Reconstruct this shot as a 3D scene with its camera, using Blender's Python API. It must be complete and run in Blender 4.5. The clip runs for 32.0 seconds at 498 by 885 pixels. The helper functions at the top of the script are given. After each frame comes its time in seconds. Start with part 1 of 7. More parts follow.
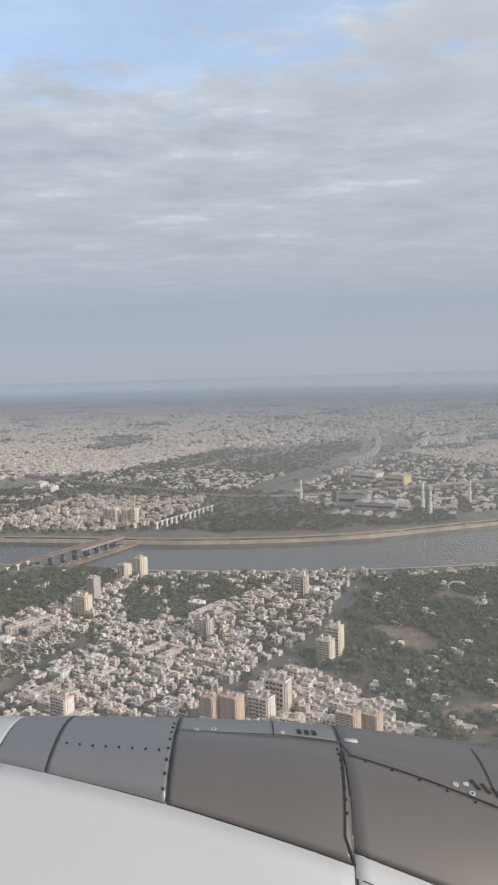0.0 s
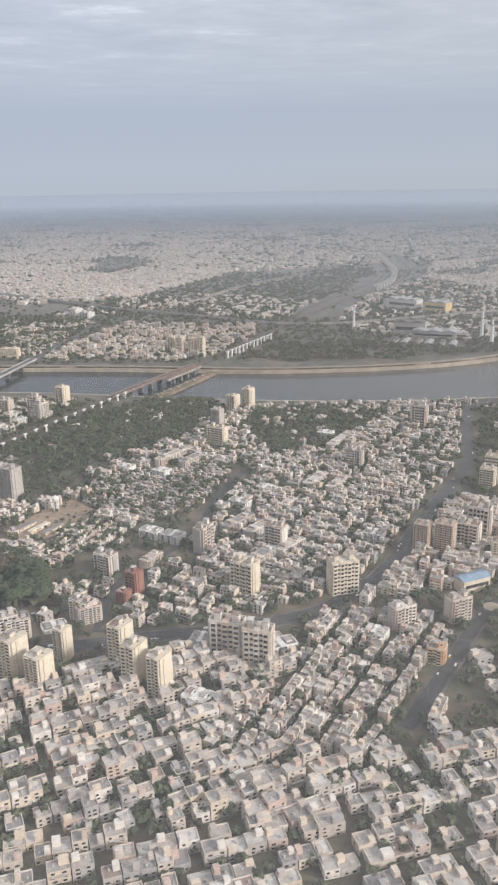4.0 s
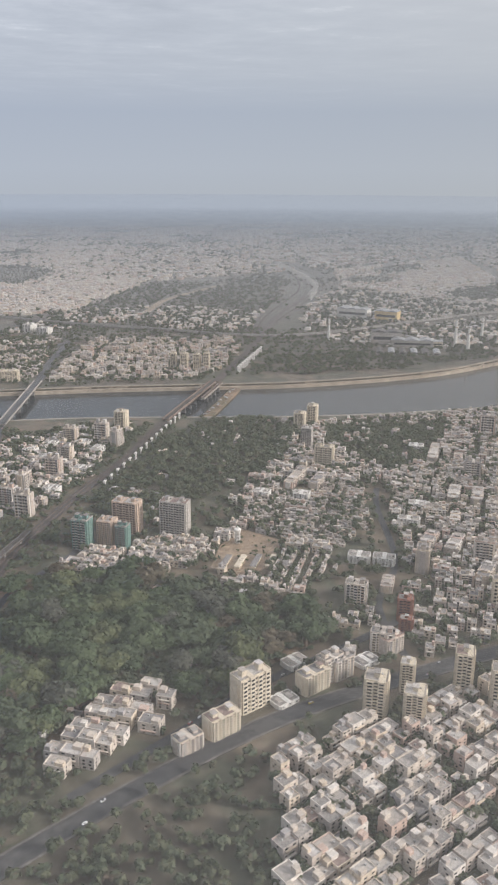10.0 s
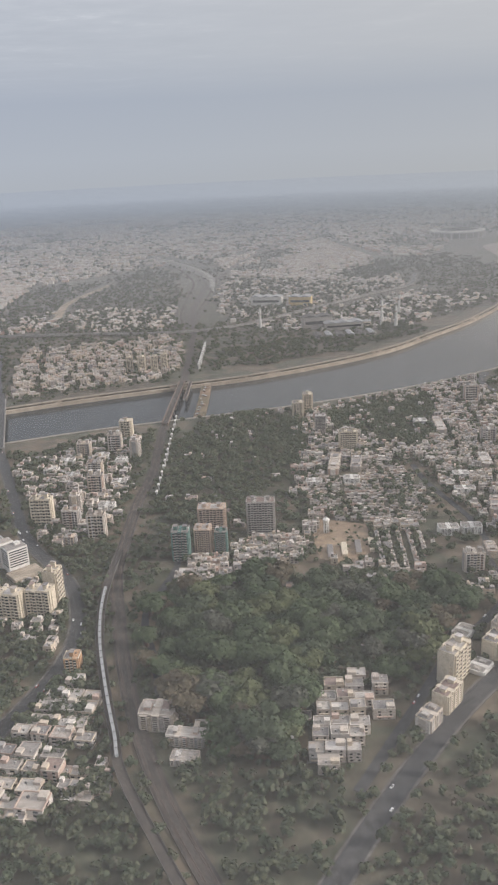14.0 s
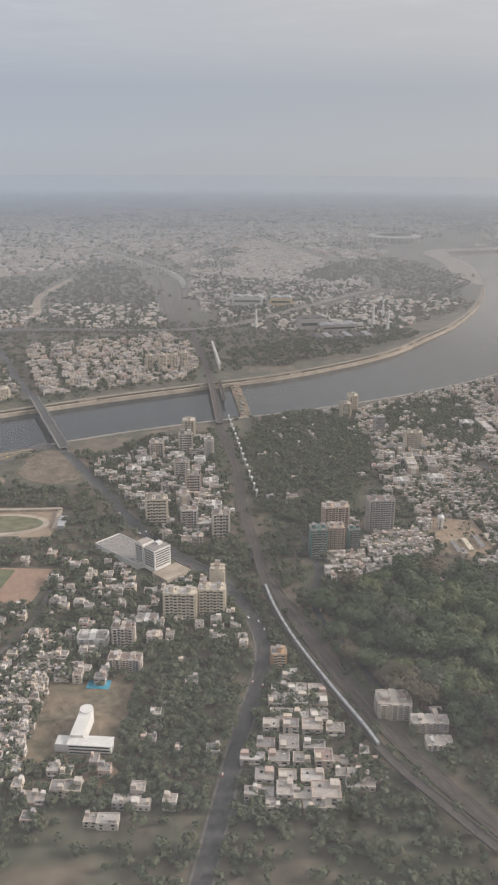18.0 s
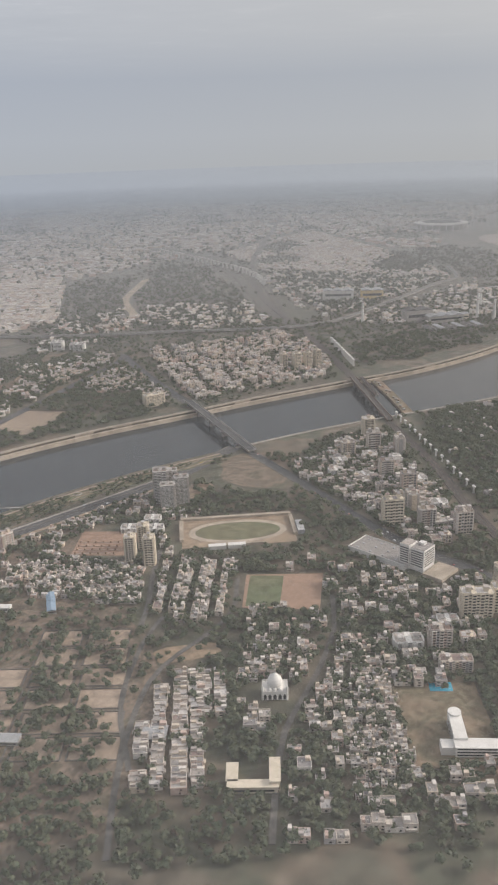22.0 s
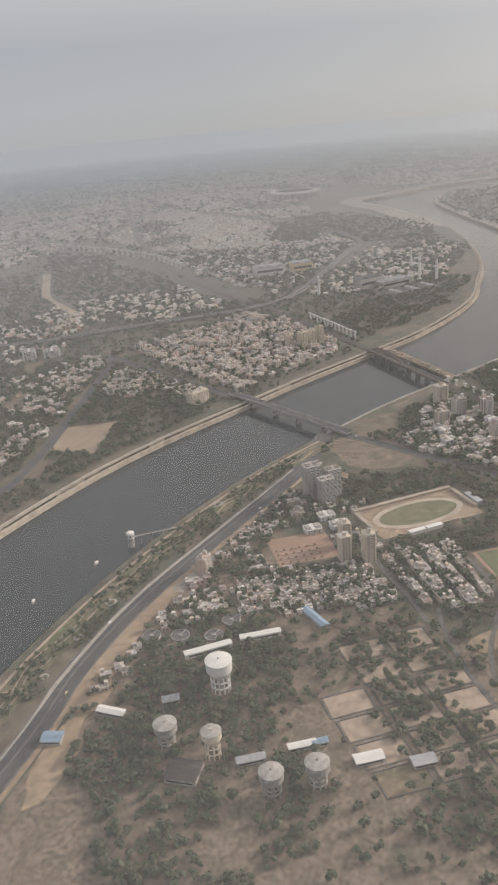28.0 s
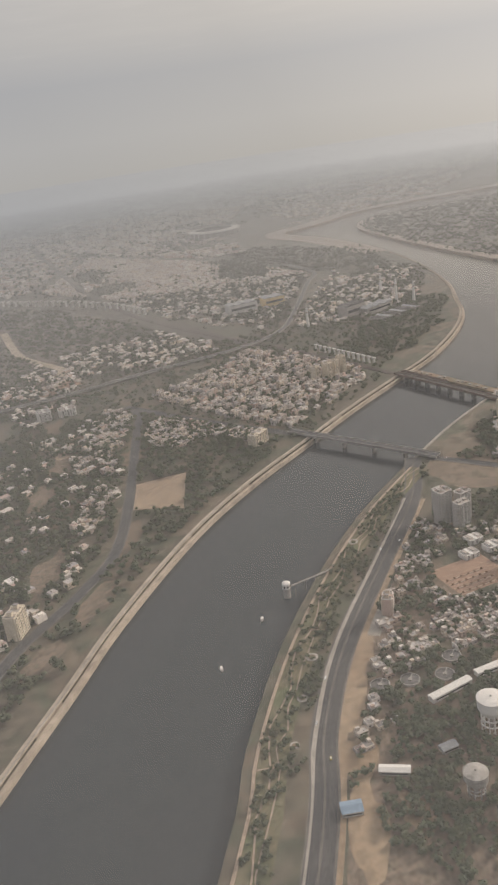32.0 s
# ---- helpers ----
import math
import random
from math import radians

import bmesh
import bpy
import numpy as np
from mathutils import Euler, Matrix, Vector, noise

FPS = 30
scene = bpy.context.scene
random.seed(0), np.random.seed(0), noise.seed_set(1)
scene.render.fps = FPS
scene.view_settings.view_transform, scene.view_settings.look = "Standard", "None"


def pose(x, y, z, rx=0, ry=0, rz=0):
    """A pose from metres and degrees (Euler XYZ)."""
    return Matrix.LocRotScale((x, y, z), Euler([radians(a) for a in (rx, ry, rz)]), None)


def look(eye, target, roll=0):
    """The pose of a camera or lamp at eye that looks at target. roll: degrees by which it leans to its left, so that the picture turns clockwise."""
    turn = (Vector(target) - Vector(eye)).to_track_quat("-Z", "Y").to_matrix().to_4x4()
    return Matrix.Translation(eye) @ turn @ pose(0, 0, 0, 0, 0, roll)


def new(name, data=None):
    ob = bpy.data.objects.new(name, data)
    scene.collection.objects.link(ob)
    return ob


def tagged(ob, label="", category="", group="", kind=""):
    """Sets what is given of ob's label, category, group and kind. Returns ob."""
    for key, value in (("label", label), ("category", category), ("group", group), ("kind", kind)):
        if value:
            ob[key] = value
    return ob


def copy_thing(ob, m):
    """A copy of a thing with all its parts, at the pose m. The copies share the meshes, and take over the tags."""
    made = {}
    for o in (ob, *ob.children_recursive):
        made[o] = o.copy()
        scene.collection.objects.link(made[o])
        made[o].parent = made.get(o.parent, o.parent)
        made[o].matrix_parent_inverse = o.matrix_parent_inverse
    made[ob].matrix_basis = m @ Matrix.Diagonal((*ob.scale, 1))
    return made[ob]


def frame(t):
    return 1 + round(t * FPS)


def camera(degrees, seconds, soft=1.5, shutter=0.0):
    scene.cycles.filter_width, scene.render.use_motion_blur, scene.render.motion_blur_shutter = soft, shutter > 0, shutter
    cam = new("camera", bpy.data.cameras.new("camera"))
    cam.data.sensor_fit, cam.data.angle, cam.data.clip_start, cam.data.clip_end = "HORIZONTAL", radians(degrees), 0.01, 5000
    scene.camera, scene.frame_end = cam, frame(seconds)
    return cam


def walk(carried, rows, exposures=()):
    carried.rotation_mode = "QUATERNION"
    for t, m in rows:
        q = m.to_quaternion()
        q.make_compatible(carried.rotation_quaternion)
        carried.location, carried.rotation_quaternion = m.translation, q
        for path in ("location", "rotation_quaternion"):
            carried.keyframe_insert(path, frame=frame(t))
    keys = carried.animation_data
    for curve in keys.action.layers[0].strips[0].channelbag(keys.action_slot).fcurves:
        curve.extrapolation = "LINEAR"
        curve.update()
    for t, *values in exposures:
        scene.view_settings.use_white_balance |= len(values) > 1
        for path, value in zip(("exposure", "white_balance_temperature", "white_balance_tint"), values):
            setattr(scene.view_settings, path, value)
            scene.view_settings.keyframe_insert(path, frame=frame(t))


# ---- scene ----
# ---- camera and its way ----
cam = camera(33.2, 32.0, soft=2.2)
METRES, EYE = 1100.0, 164.0
ROWS = [
    (0.0, 0.0, 0.0, 0.0, -0.18, -5.86, 1.74),
    (0.5, -0.0143, -0.0009, 0.0012, -0.68, -11.16, 2.25),
    (1.0, -0.0289, -0.0018, 0.0027, -1.77, -14.12, 1.87),
    (1.5, -0.0434, -0.0015, 0.0038, -2.54, -16.33, 1.52),
    (2.0, -0.0579, -0.0011, 0.005, -2.98, -16.5, 0.35),
    (2.5, -0.0725, -0.0005, 0.0062, -2.93, -16.55, 0.23),
    (3.0, -0.0869, 0.0003, 0.0075, -3.27, -17.0, -0.18),
    (3.5, -0.1014, 0.0013, 0.0087, -3.76, -17.36, 0.9),
    (4.0, -0.116, 0.0024, 0.0101, -4.24, -18.18, 0.97),
    (4.5, -0.1307, 0.0041, 0.011, -4.97, -18.29, 1.05),
    (6.5, -0.1897, 0.0115, 0.0159, -8.65, -17.55, 0.18),
    (7.0, -0.2042, 0.0142, 0.017, -9.46, -17.53, 0.36),
    (7.5, -0.2188, 0.0171, 0.018, -10.35, -17.49, 0.7),
    (8.0, -0.2333, 0.0204, 0.0192, -11.33, -17.49, 0.79),
    (8.5, -0.2478, 0.0239, 0.0203, -12.66, -17.56, 0.7),
    (9.0, -0.2624, 0.0275, 0.0214, -14.85, -17.88, 0.13),
    (9.5, -0.2769, 0.0313, 0.0226, -16.03, -17.99, 0.06),
    (10.0, -0.2914, 0.0356, 0.0236, -17.42, -18.19, -0.2),
    (10.5, -0.3056, 0.0399, 0.0248, -18.44, -18.47, -0.35),
    (11.0, -0.3201, 0.0445, 0.0259, -19.38, -18.8, -0.36),
    (11.5, -0.3343, 0.0494, 0.027, -20.47, -19.01, 0.05),
    (12.0, -0.3486, 0.0542, 0.0284, -20.85, -18.99, 0.54),
    (12.5, -0.3628, 0.0598, 0.0294, -21.93, -18.97, 1.33),
    (13.0, -0.3768, 0.0654, 0.0303, -26.42, -19.07, 1.11),
    (13.5, -0.3908, 0.0715, 0.0314, -29.55, -19.14, 2.01),
    (14.0, -0.4046, 0.0774, 0.0324, -30.45, -19.18, 2.61),
    (14.5, -0.4184, 0.0839, 0.0336, -30.93, -19.2, 2.73),
    (15.0, -0.4323, 0.0908, 0.0348, -31.82, -19.28, 2.87),
    (15.5, -0.446, 0.0978, 0.036, -32.72, -19.38, 3.07),
    (17.5, -0.5, 0.1287, 0.0406, -37.52, -19.66, -0.95),
    (18.0, -0.5129, 0.1369, 0.0417, -38.0, -19.62, -0.34),
    (18.5, -0.5262, 0.1459, 0.0427, -38.12, -19.56, 0.03),
    (19.0, -0.539, 0.1544, 0.0439, -36.93, -19.27, 1.24),
    (19.5, -0.5517, 0.164, 0.045, -36.54, -19.2, 2.39),
    (20.0, -0.5642, 0.1737, 0.0459, -37.37, -19.24, 3.05),
    (20.5, -0.5764, 0.1837, 0.0469, -37.98, -19.47, 3.01),
    (21.0, -0.5888, 0.1938, 0.0478, -38.33, -19.69, 2.2),
    (21.5, -0.601, 0.2044, 0.0486, -38.43, -20.04, 1.89),
    (22.0, -0.6125, 0.2151, 0.0497, -39.03, -20.26, 1.72),
    (22.5, -0.6242, 0.2263, 0.0507, -40.24, -20.88, 2.4),
    (23.0, -0.6355, 0.2378, 0.0517, -41.72, -21.06, 2.76),
    (23.5, -0.6467, 0.2493, 0.0527, -42.93, -21.06, 3.23),
    (24.0, -0.6575, 0.2614, 0.0537, -44.44, -21.09, 3.63),
    (24.5, -0.6682, 0.2737, 0.055, -45.65, -21.12, 3.46),
    (25.0, -0.6785, 0.286, 0.0561, -46.34, -21.08, 4.02),
    (25.5, -0.6885, 0.299, 0.0571, -47.84, -21.1, 4.43),
    (26.0, -0.6983, 0.3124, 0.0582, -48.96, -21.2, 4.81),
    (26.5, -0.7076, 0.3258, 0.0594, -50.54, -21.37, 4.58),
    (28.5, -0.7434, 0.3831, 0.0646, -56.27, -22.96, 4.83),
    (29.0, -0.7511, 0.3978, 0.0657, -57.66, -23.03, 5.28),
    (29.5, -0.7587, 0.4127, 0.0669, -59.24, -23.11, 5.39),
    (30.0, -0.7655, 0.4276, 0.0684, -60.44, -23.22, 5.66),
    (30.5, -0.7728, 0.4427, 0.07, -61.67, -23.25, 6.43),
    (31.0, -0.7795, 0.4582, 0.0716, -63.13, -23.3, 6.86),
    (31.5, -0.7858, 0.4739, 0.0733, -64.15, -22.49, 7.34),
    (32.0, -0.7915, 0.4896, 0.0748, -64.85, -21.2, 7.78),
]
EXPOSURES = [(0.0, 0.33, 6020, 8), (2.0, 0.48, 5970, 9), (4.5, 0.54, 5950, 9), (9.0, 0.46, 6000, 9), (13.0, 0.38, 6050, 10),
             (19.0, 0.36, 6150, 10), (26.0, 0.35, 6230, 10), (30.0, 0.32, 6480, 11), (32.0, 0.22, 6620, 11)]
walk(cam, [(t, pose(0, 0, EYE) @ pose(METRES * x, METRES * y, METRES * z, 90 + pitch, roll, yaw)) for t, x, y, z, yaw, pitch, roll in ROWS], EXPOSURES)

# ---- sky and sun ----
SUN_AZ, SUN_EL = -32.0, 24.0          # degrees from +x, and above the horizon
world = bpy.data.worlds.new("hazy_sky")
scene.world = world
world.use_nodes = True
wn, wl = world.node_tree.nodes, world.node_tree.links
wn.clear()


def wnode(kind, **kw):
    n = wn.new(kind)
    for k, v in kw.items():
        n.inputs[k].default_value = v
    return n


def wramp(stops):
    n = wn.new("ShaderNodeValToRGB")
    while len(n.color_ramp.elements) < len(stops):
        n.color_ramp.elements.new(0.5)
    for e, (p, c) in zip(n.color_ramp.elements, stops):
        e.position, e.color = p, (*c, 1)
    return n


w_out = wn.new("ShaderNodeOutputWorld")
w_bg = wn.new("ShaderNodeBackground")
w_tc = wn.new("ShaderNodeTexCoord")
w_sep = wn.new("ShaderNodeSeparateXYZ")
wl.new(w_tc.outputs["Generated"], w_sep.inputs[0])
w_map = wn.new("ShaderNodeMapRange")
w_map.inputs["From Min"].default_value, w_map.inputs["From Max"].default_value = -0.1, 1.0
wl.new(w_sep.outputs["Z"], w_map.inputs["Value"])
# haze near the horizon, then the grey underside of the cloud sheet
w_grad = wramp([(0.0, (0.30, 0.305, 0.31)), (0.058, (0.335, 0.345, 0.36)), (0.091, (0.345, 0.36, 0.385)), (0.145, (0.322, 0.343, 0.382)),
                (0.185, (0.38, 0.394, 0.42)), (0.267, (0.425, 0.436, 0.46)), (0.45, (0.48, 0.49, 0.52)), (0.65, (0.55, 0.56, 0.59)), (1.0, (0.60, 0.61, 0.64))])
wl.new(w_map.outputs["Result"], w_grad.inputs["Fac"])
# cloud sheet seen in perspective: direction divided by height
w_add = wnode("ShaderNodeMath")
w_add.operation = "MAXIMUM"
w_add.inputs[1].default_value = 0.03
wl.new(w_sep.outputs["Z"], w_add.inputs[0])
w_dx, w_dy = wn.new("ShaderNodeMath"), wn.new("ShaderNodeMath")
w_dx.operation = w_dy.operation = "DIVIDE"
wl.new(w_sep.outputs["X"], w_dx.inputs[0]), wl.new(w_add.outputs[0], w_dx.inputs[1])
wl.new(w_sep.outputs["Y"], w_dy.inputs[0]), wl.new(w_add.outputs[0], w_dy.inputs[1])
w_com = wn.new("ShaderNodeCombineXYZ")
wl.new(w_dx.outputs[0], w_com.inputs["X"]), wl.new(w_dy.outputs[0], w_com.inputs["Y"])
w_noise = wnode("ShaderNodeTexNoise", Scale=1.1, Detail=11.0, Roughness=0.66)
wl.new(w_com.outputs[0], w_noise.inputs["Vector"])
w_cl = wramp([(0.30, (0.78, 0.79, 0.81)), (0.48, (0.95, 0.95, 0.96)), (0.58, (1.08, 1.07, 1.06)), (0.68, (1.48, 1.43, 1.38))])
wl.new(w_noise.outputs["Fac"], w_cl.inputs["Fac"])
w_fade = wn.new("ShaderNodeMapRange")
w_fade.inputs["From Min"].default_value, w_fade.inputs["From Max"].default_value = 0.06, 0.22
wl.new(w_sep.outputs["Z"], w_fade.inputs["Value"])
w_mul = wn.new("ShaderNodeMix")
w_mul.data_type, w_mul.blend_type = "RGBA", "MULTIPLY"
wl.new(w_grad.outputs["Color"], w_mul.inputs["A"]), wl.new(w_cl.outputs["Color"], w_mul.inputs["B"])
# blue sky through the gaps in the sheet
w_sky = wn.new("ShaderNodeTexSky")
w_sky.sky_type, w_sky.sun_disc = "NISHITA", False
w_sky.sun_elevation, w_sky.sun_rotation = radians(SUN_EL), radians(90 - SUN_AZ)
w_skym = wn.new("ShaderNodeVectorMath")
w_skym.operation = "SCALE"
w_skym.inputs["Scale"].default_value = 0.20
wl.new(w_sky.outputs[0], w_skym.inputs[0])
w_gap_n = wnode("ShaderNodeTexNoise", Scale=2.2, Detail=6.0, Roughness=0.62)
w_gap_o = wn.new("ShaderNodeVectorMath")
w_gap_o.inputs[1].default_value = (3.2, 0.6, 0.0)
wl.new(w_com.outputs[0], w_gap_o.inputs[0]), wl.new(w_gap_o.outputs[0], w_gap_n.inputs["Vector"])
w_gap_d = wn.new("ShaderNodeVectorMath")
w_gap_d.operation = "DISTANCE"
w_gap_d.inputs[1].default_value = (-0.35, 2.35, 0.0)
wl.new(w_com.outputs[0], w_gap_d.inputs[0])
w_gap_r = wn.new("ShaderNodeMapRange")
w_gap_r.inputs["From Min"].default_value, w_gap_r.inputs["From Max"].default_value = 0.2, 1.5
w_gap_r.inputs["To Min"].default_value, w_gap_r.inputs["To Max"].default_value = 0.22, -0.1
wl.new(w_gap_d.outputs["Value"], w_gap_r.inputs["Value"])
w_gap_s = wn.new("ShaderNodeMath")
wl.new(w_gap_n.outputs["Fac"], w_gap_s.inputs[0]), wl.new(w_gap_r.outputs[0], w_gap_s.inputs[1])
w_gap = wramp([(0.50, (0, 0, 0)), (0.62, (1, 1, 1))])
wl.new(w_gap_s.outputs[0], w_gap.inputs["Fac"])
w_high = wn.new("ShaderNodeMapRange")
w_high.inputs["From Min"].default_value, w_high.inputs["From Max"].default_value = 0.24, 0.32
wl.new(w_sep.outputs["Z"], w_high.inputs["Value"])
w_gm = wn.new("ShaderNodeMath")
w_gm.operation = "MULTIPLY"
wl.new(w_gap.outputs["Color"], w_gm.inputs[0]), wl.new(w_high.outputs[0], w_gm.inputs[1])
w_mix = wn.new("ShaderNodeMix")
w_mix.data_type = "RGBA"
w_veil = wn.new("ShaderNodeMath")
w_veil.operation = "MULTIPLY"
w_veil.inputs[1].default_value = 0.5
wl.new(w_gm.outputs[0], w_veil.inputs[0])
wl.new(w_veil.outputs[0], w_mix.inputs["Factor"])
wl.new(w_mul.outputs["Result"], w_mix.inputs["A"]), wl.new(w_skym.outputs[0], w_mix.inputs["B"])
# warm brightening of the haze round the hidden sun
sun_way = Vector((math.cos(radians(SUN_AZ)) * math.cos(radians(SUN_EL)), math.sin(radians(SUN_AZ)) * math.cos(radians(SUN_EL)), math.sin(radians(SUN_EL))))
w_dot = wn.new("ShaderNodeVectorMath")
w_dot.operation = "DOT_PRODUCT"
w_dot.inputs[1].default_value = sun_way
wl.new(w_tc.outputs["Generated"], w_dot.inputs[0])
w_glow = wramp([(0.25, (1.0, 1.0, 1.01)), (0.45, (1.01, 0.995, 0.97)), (0.56, (1.035, 1.0, 0.945)), (0.66, (1.07, 1.02, 0.94)), (0.76, (1.2, 1.12, 1.0)), (0.87, (1.55, 1.42, 1.24)), (1.0, (1.9, 1.65, 1.35))])
w_half = wn.new("ShaderNodeMath")
w_half.operation = "MULTIPLY_ADD"
w_half.inputs[1].default_value = w_half.inputs[2].default_value = 0.5
wl.new(w_dot.outputs["Value"], w_half.inputs[0]), wl.new(w_half.outputs[0], w_glow.inputs["Fac"])
# the cloud sheet blurs into haze towards the sun
w_soft = wn.new("ShaderNodeMapRange")
w_soft.inputs["From Min"].default_value, w_soft.inputs["From Max"].default_value = 0.34, 0.54
w_soft.inputs["To Min"].default_value, w_soft.inputs["To Max"].default_value = 1.0, 0.25
wl.new(w_half.outputs[0], w_soft.inputs["Value"])
w_keep = wn.new("ShaderNodeMath")
w_keep.operation = "MULTIPLY"
wl.new(w_fade.outputs[0], w_keep.inputs[0]), wl.new(w_soft.outputs[0], w_keep.inputs[1])
wl.new(w_keep.outputs[0], w_mul.inputs["Factor"])
w_fin = wn.new("ShaderNodeMix")
w_fin.data_type, w_fin.blend_type = "RGBA", "MULTIPLY"
w_fin.inputs["Factor"].default_value = 1.0
wl.new(w_mix.outputs["Result"], w_fin.inputs["A"]), wl.new(w_glow.outputs["Color"], w_fin.inputs["B"])
wl.new(w_fin.outputs["Result"], w_bg.inputs["Color"])
w_bg.inputs["Strength"].default_value = 1.0
wl.new(w_bg.outputs[0], w_out.inputs[0])

sun = new("sun", bpy.data.lights.new("sun", "SUN"))
sun.data.energy, sun.data.angle, sun.data.color = 3.2, radians(8), (1.0, 0.89, 0.78)
sun.matrix_world = look(sun_way * 100, (0, 0, 0))


# ---- materials ----
def material(name, stops, rough=0.85, random="", grain=1.0, stain=0.12, bump=0.0, metal=0.0, spec=0.3, haze_gloss=0.0, coords="Object", thin=0.0):
    """Colour from a ramp, picked per object or island or by noise, with stains at two scales and fine relief. A gloss
    at a grazing look can mirror the sky in place of haze.
    """
    m = bpy.data.materials.new(name)
    m.use_nodes = True
    n, l = m.node_tree.nodes, m.node_tree.links
    b = n["Principled BSDF"]
    b.inputs["Roughness"].default_value, b.inputs["Metallic"].default_value = rough, metal
    b.inputs["Specular IOR Level"].default_value = spec
    tc = n.new("ShaderNodeTexCoord")
    if coords == "World":
        vec = n.new("ShaderNodeNewGeometry").outputs["Position"]
    else:
        vec = tc.outputs["Object"]
    n1 = n.new("ShaderNodeTexNoise")
    n1.inputs["Scale"].default_value, n1.inputs["Detail"].default_value = grain, 6
    n2 = n.new("ShaderNodeTexNoise")
    n2.inputs["Scale"].default_value, n2.inputs["Detail"].default_value = grain * 0.13, 4
    l.new(vec, n1.inputs["Vector"]), l.new(vec, n2.inputs["Vector"])
    r = n.new("ShaderNodeValToRGB")
    while len(r.color_ramp.elements) < len(stops):
        r.color_ramp.elements.new(0.5)
    for e, (p, c) in zip(r.color_ramp.elements, stops):
        e.position, e.color = p, (*c, 1)
    if random == "object":
        l.new(n.new("ShaderNodeObjectInfo").outputs["Random"], r.inputs["Fac"])
        r.color_ramp.interpolation = "CONSTANT" if len(stops) > 4 else "LINEAR"
    elif random == "island":
        l.new(n.new("ShaderNodeNewGeometry").outputs["Random Per Island"], r.inputs["Fac"])
        r.color_ramp.interpolation = "CONSTANT" if len(stops) > 4 else "LINEAR"
    else:
        l.new(n2.outputs["Fac"], r.inputs["Fac"])
    st = n.new("ShaderNodeMapRange")
    st.inputs["From Min"].default_value, st.inputs["From Max"].default_value = 0.3, 0.7
    st.inputs["To Min"].default_value, st.inputs["To Max"].default_value = 1 - 2 * stain, 1 + stain
    l.new(n1.outputs["Fac"], st.inputs["Value"])
    mu = n.new("ShaderNodeVectorMath")
    mu.operation = "SCALE"
    l.new(r.outputs["Color"], mu.inputs[0]), l.new(st.outputs[0], mu.inputs["Scale"])
    l.new(mu.outputs[0], b.inputs["Base Color"])
    if bump:
        bp = n.new("ShaderNodeBump")
        bp.inputs["Strength"].default_value, bp.inputs["Distance"].default_value = bump, 0.15
        l.new(n1.outputs["Fac"], bp.inputs["Height"]), l.new(bp.outputs[0], b.inputs["Normal"])
    if thin:
        tr = n.new("ShaderNodeBsdfTranslucent")
        ad = n.new("ShaderNodeMixShader")
        ad.inputs[0].default_value = thin
        l.new(mu.outputs[0], tr.inputs["Color"])
        l.new(b.outputs[0], ad.inputs[1]), l.new(tr.outputs[0], ad.inputs[2])
        l.new(ad.outputs[0], n["Material Output"].inputs["Surface"])
    # sky-mirroring gloss at grazing looks, standing in for haze
    if haze_gloss:
        gl = n.new("ShaderNodeBsdfGlossy")
        gl.inputs["Roughness"].default_value = 0.45
        fr = n.new("ShaderNodeFresnel")
        fr.inputs["IOR"].default_value = haze_gloss
        mx = n.new("ShaderNodeMixShader")
        l.new(fr.outputs[0], mx.inputs[0]), l.new(b.outputs[0], mx.inputs[1]), l.new(gl.outputs[0], mx.inputs[2])
        l.new(mx.outputs[0], n["Material Output"].inputs["Surface"])
    return m


WHITES = [(p, tuple(0.95 * v for v in c)) for p, c in [(0.0, (0.54, 0.48, 0.42)), (0.16, (0.67, 0.62, 0.57)), (0.32, (0.58, 0.51, 0.44)), (0.46, (0.48, 0.42, 0.37)), (0.58, (0.60, 0.51, 0.41)),
          (0.70, (0.43, 0.39, 0.36)), (0.82, (0.52, 0.40, 0.34)), (0.92, (0.37, 0.35, 0.34))]]
ROOFS = [(0.0, (0.36, 0.33, 0.305)), (0.2, (0.45, 0.42, 0.39)), (0.4, (0.28, 0.26, 0.245)), (0.55, (0.39, 0.35, 0.315)), (0.7, (0.24, 0.225, 0.22)),
         (0.82, (0.52, 0.49, 0.47)), (0.93, (0.28, 0.215, 0.19))]
M_GROUND = material("dusty_ground", [(0.34, (0.105, 0.098, 0.074)), (0.44, (0.155, 0.125, 0.094)), (0.51, (0.085, 0.088, 0.062)), (0.6, (0.125, 0.108, 0.083))], 0.95, grain=0.11, stain=0.2, bump=0.2, haze_gloss=1.06, coords="World")
M_SAND = material("sandy_soil", [(0.3, (0.33, 0.25, 0.17)), (0.6, (0.25, 0.18, 0.12))], 0.95, grain=0.25, stain=0.15, bump=0.3, haze_gloss=1.25, coords="World")
M_DRYGRASS = material("dry_grass", [(0.35, (0.235, 0.175, 0.125)), (0.5, (0.15, 0.13, 0.088)), (0.65, (0.26, 0.19, 0.135))], 0.95, grain=0.3, stain=0.2, bump=0.3, coords="World")
M_TURF = material("worn_turf", [(0.35, (0.115, 0.135, 0.075)), (0.6, (0.165, 0.155, 0.095))], 0.95, grain=0.2, stain=0.15, coords="World")
M_LAWN = material("dry_park_lawn", [(0.35, (0.115, 0.118, 0.07)), (0.5, (0.165, 0.145, 0.095)), (0.65, (0.12, 0.13, 0.075))], 0.95, grain=0.5, stain=0.2, coords="World")
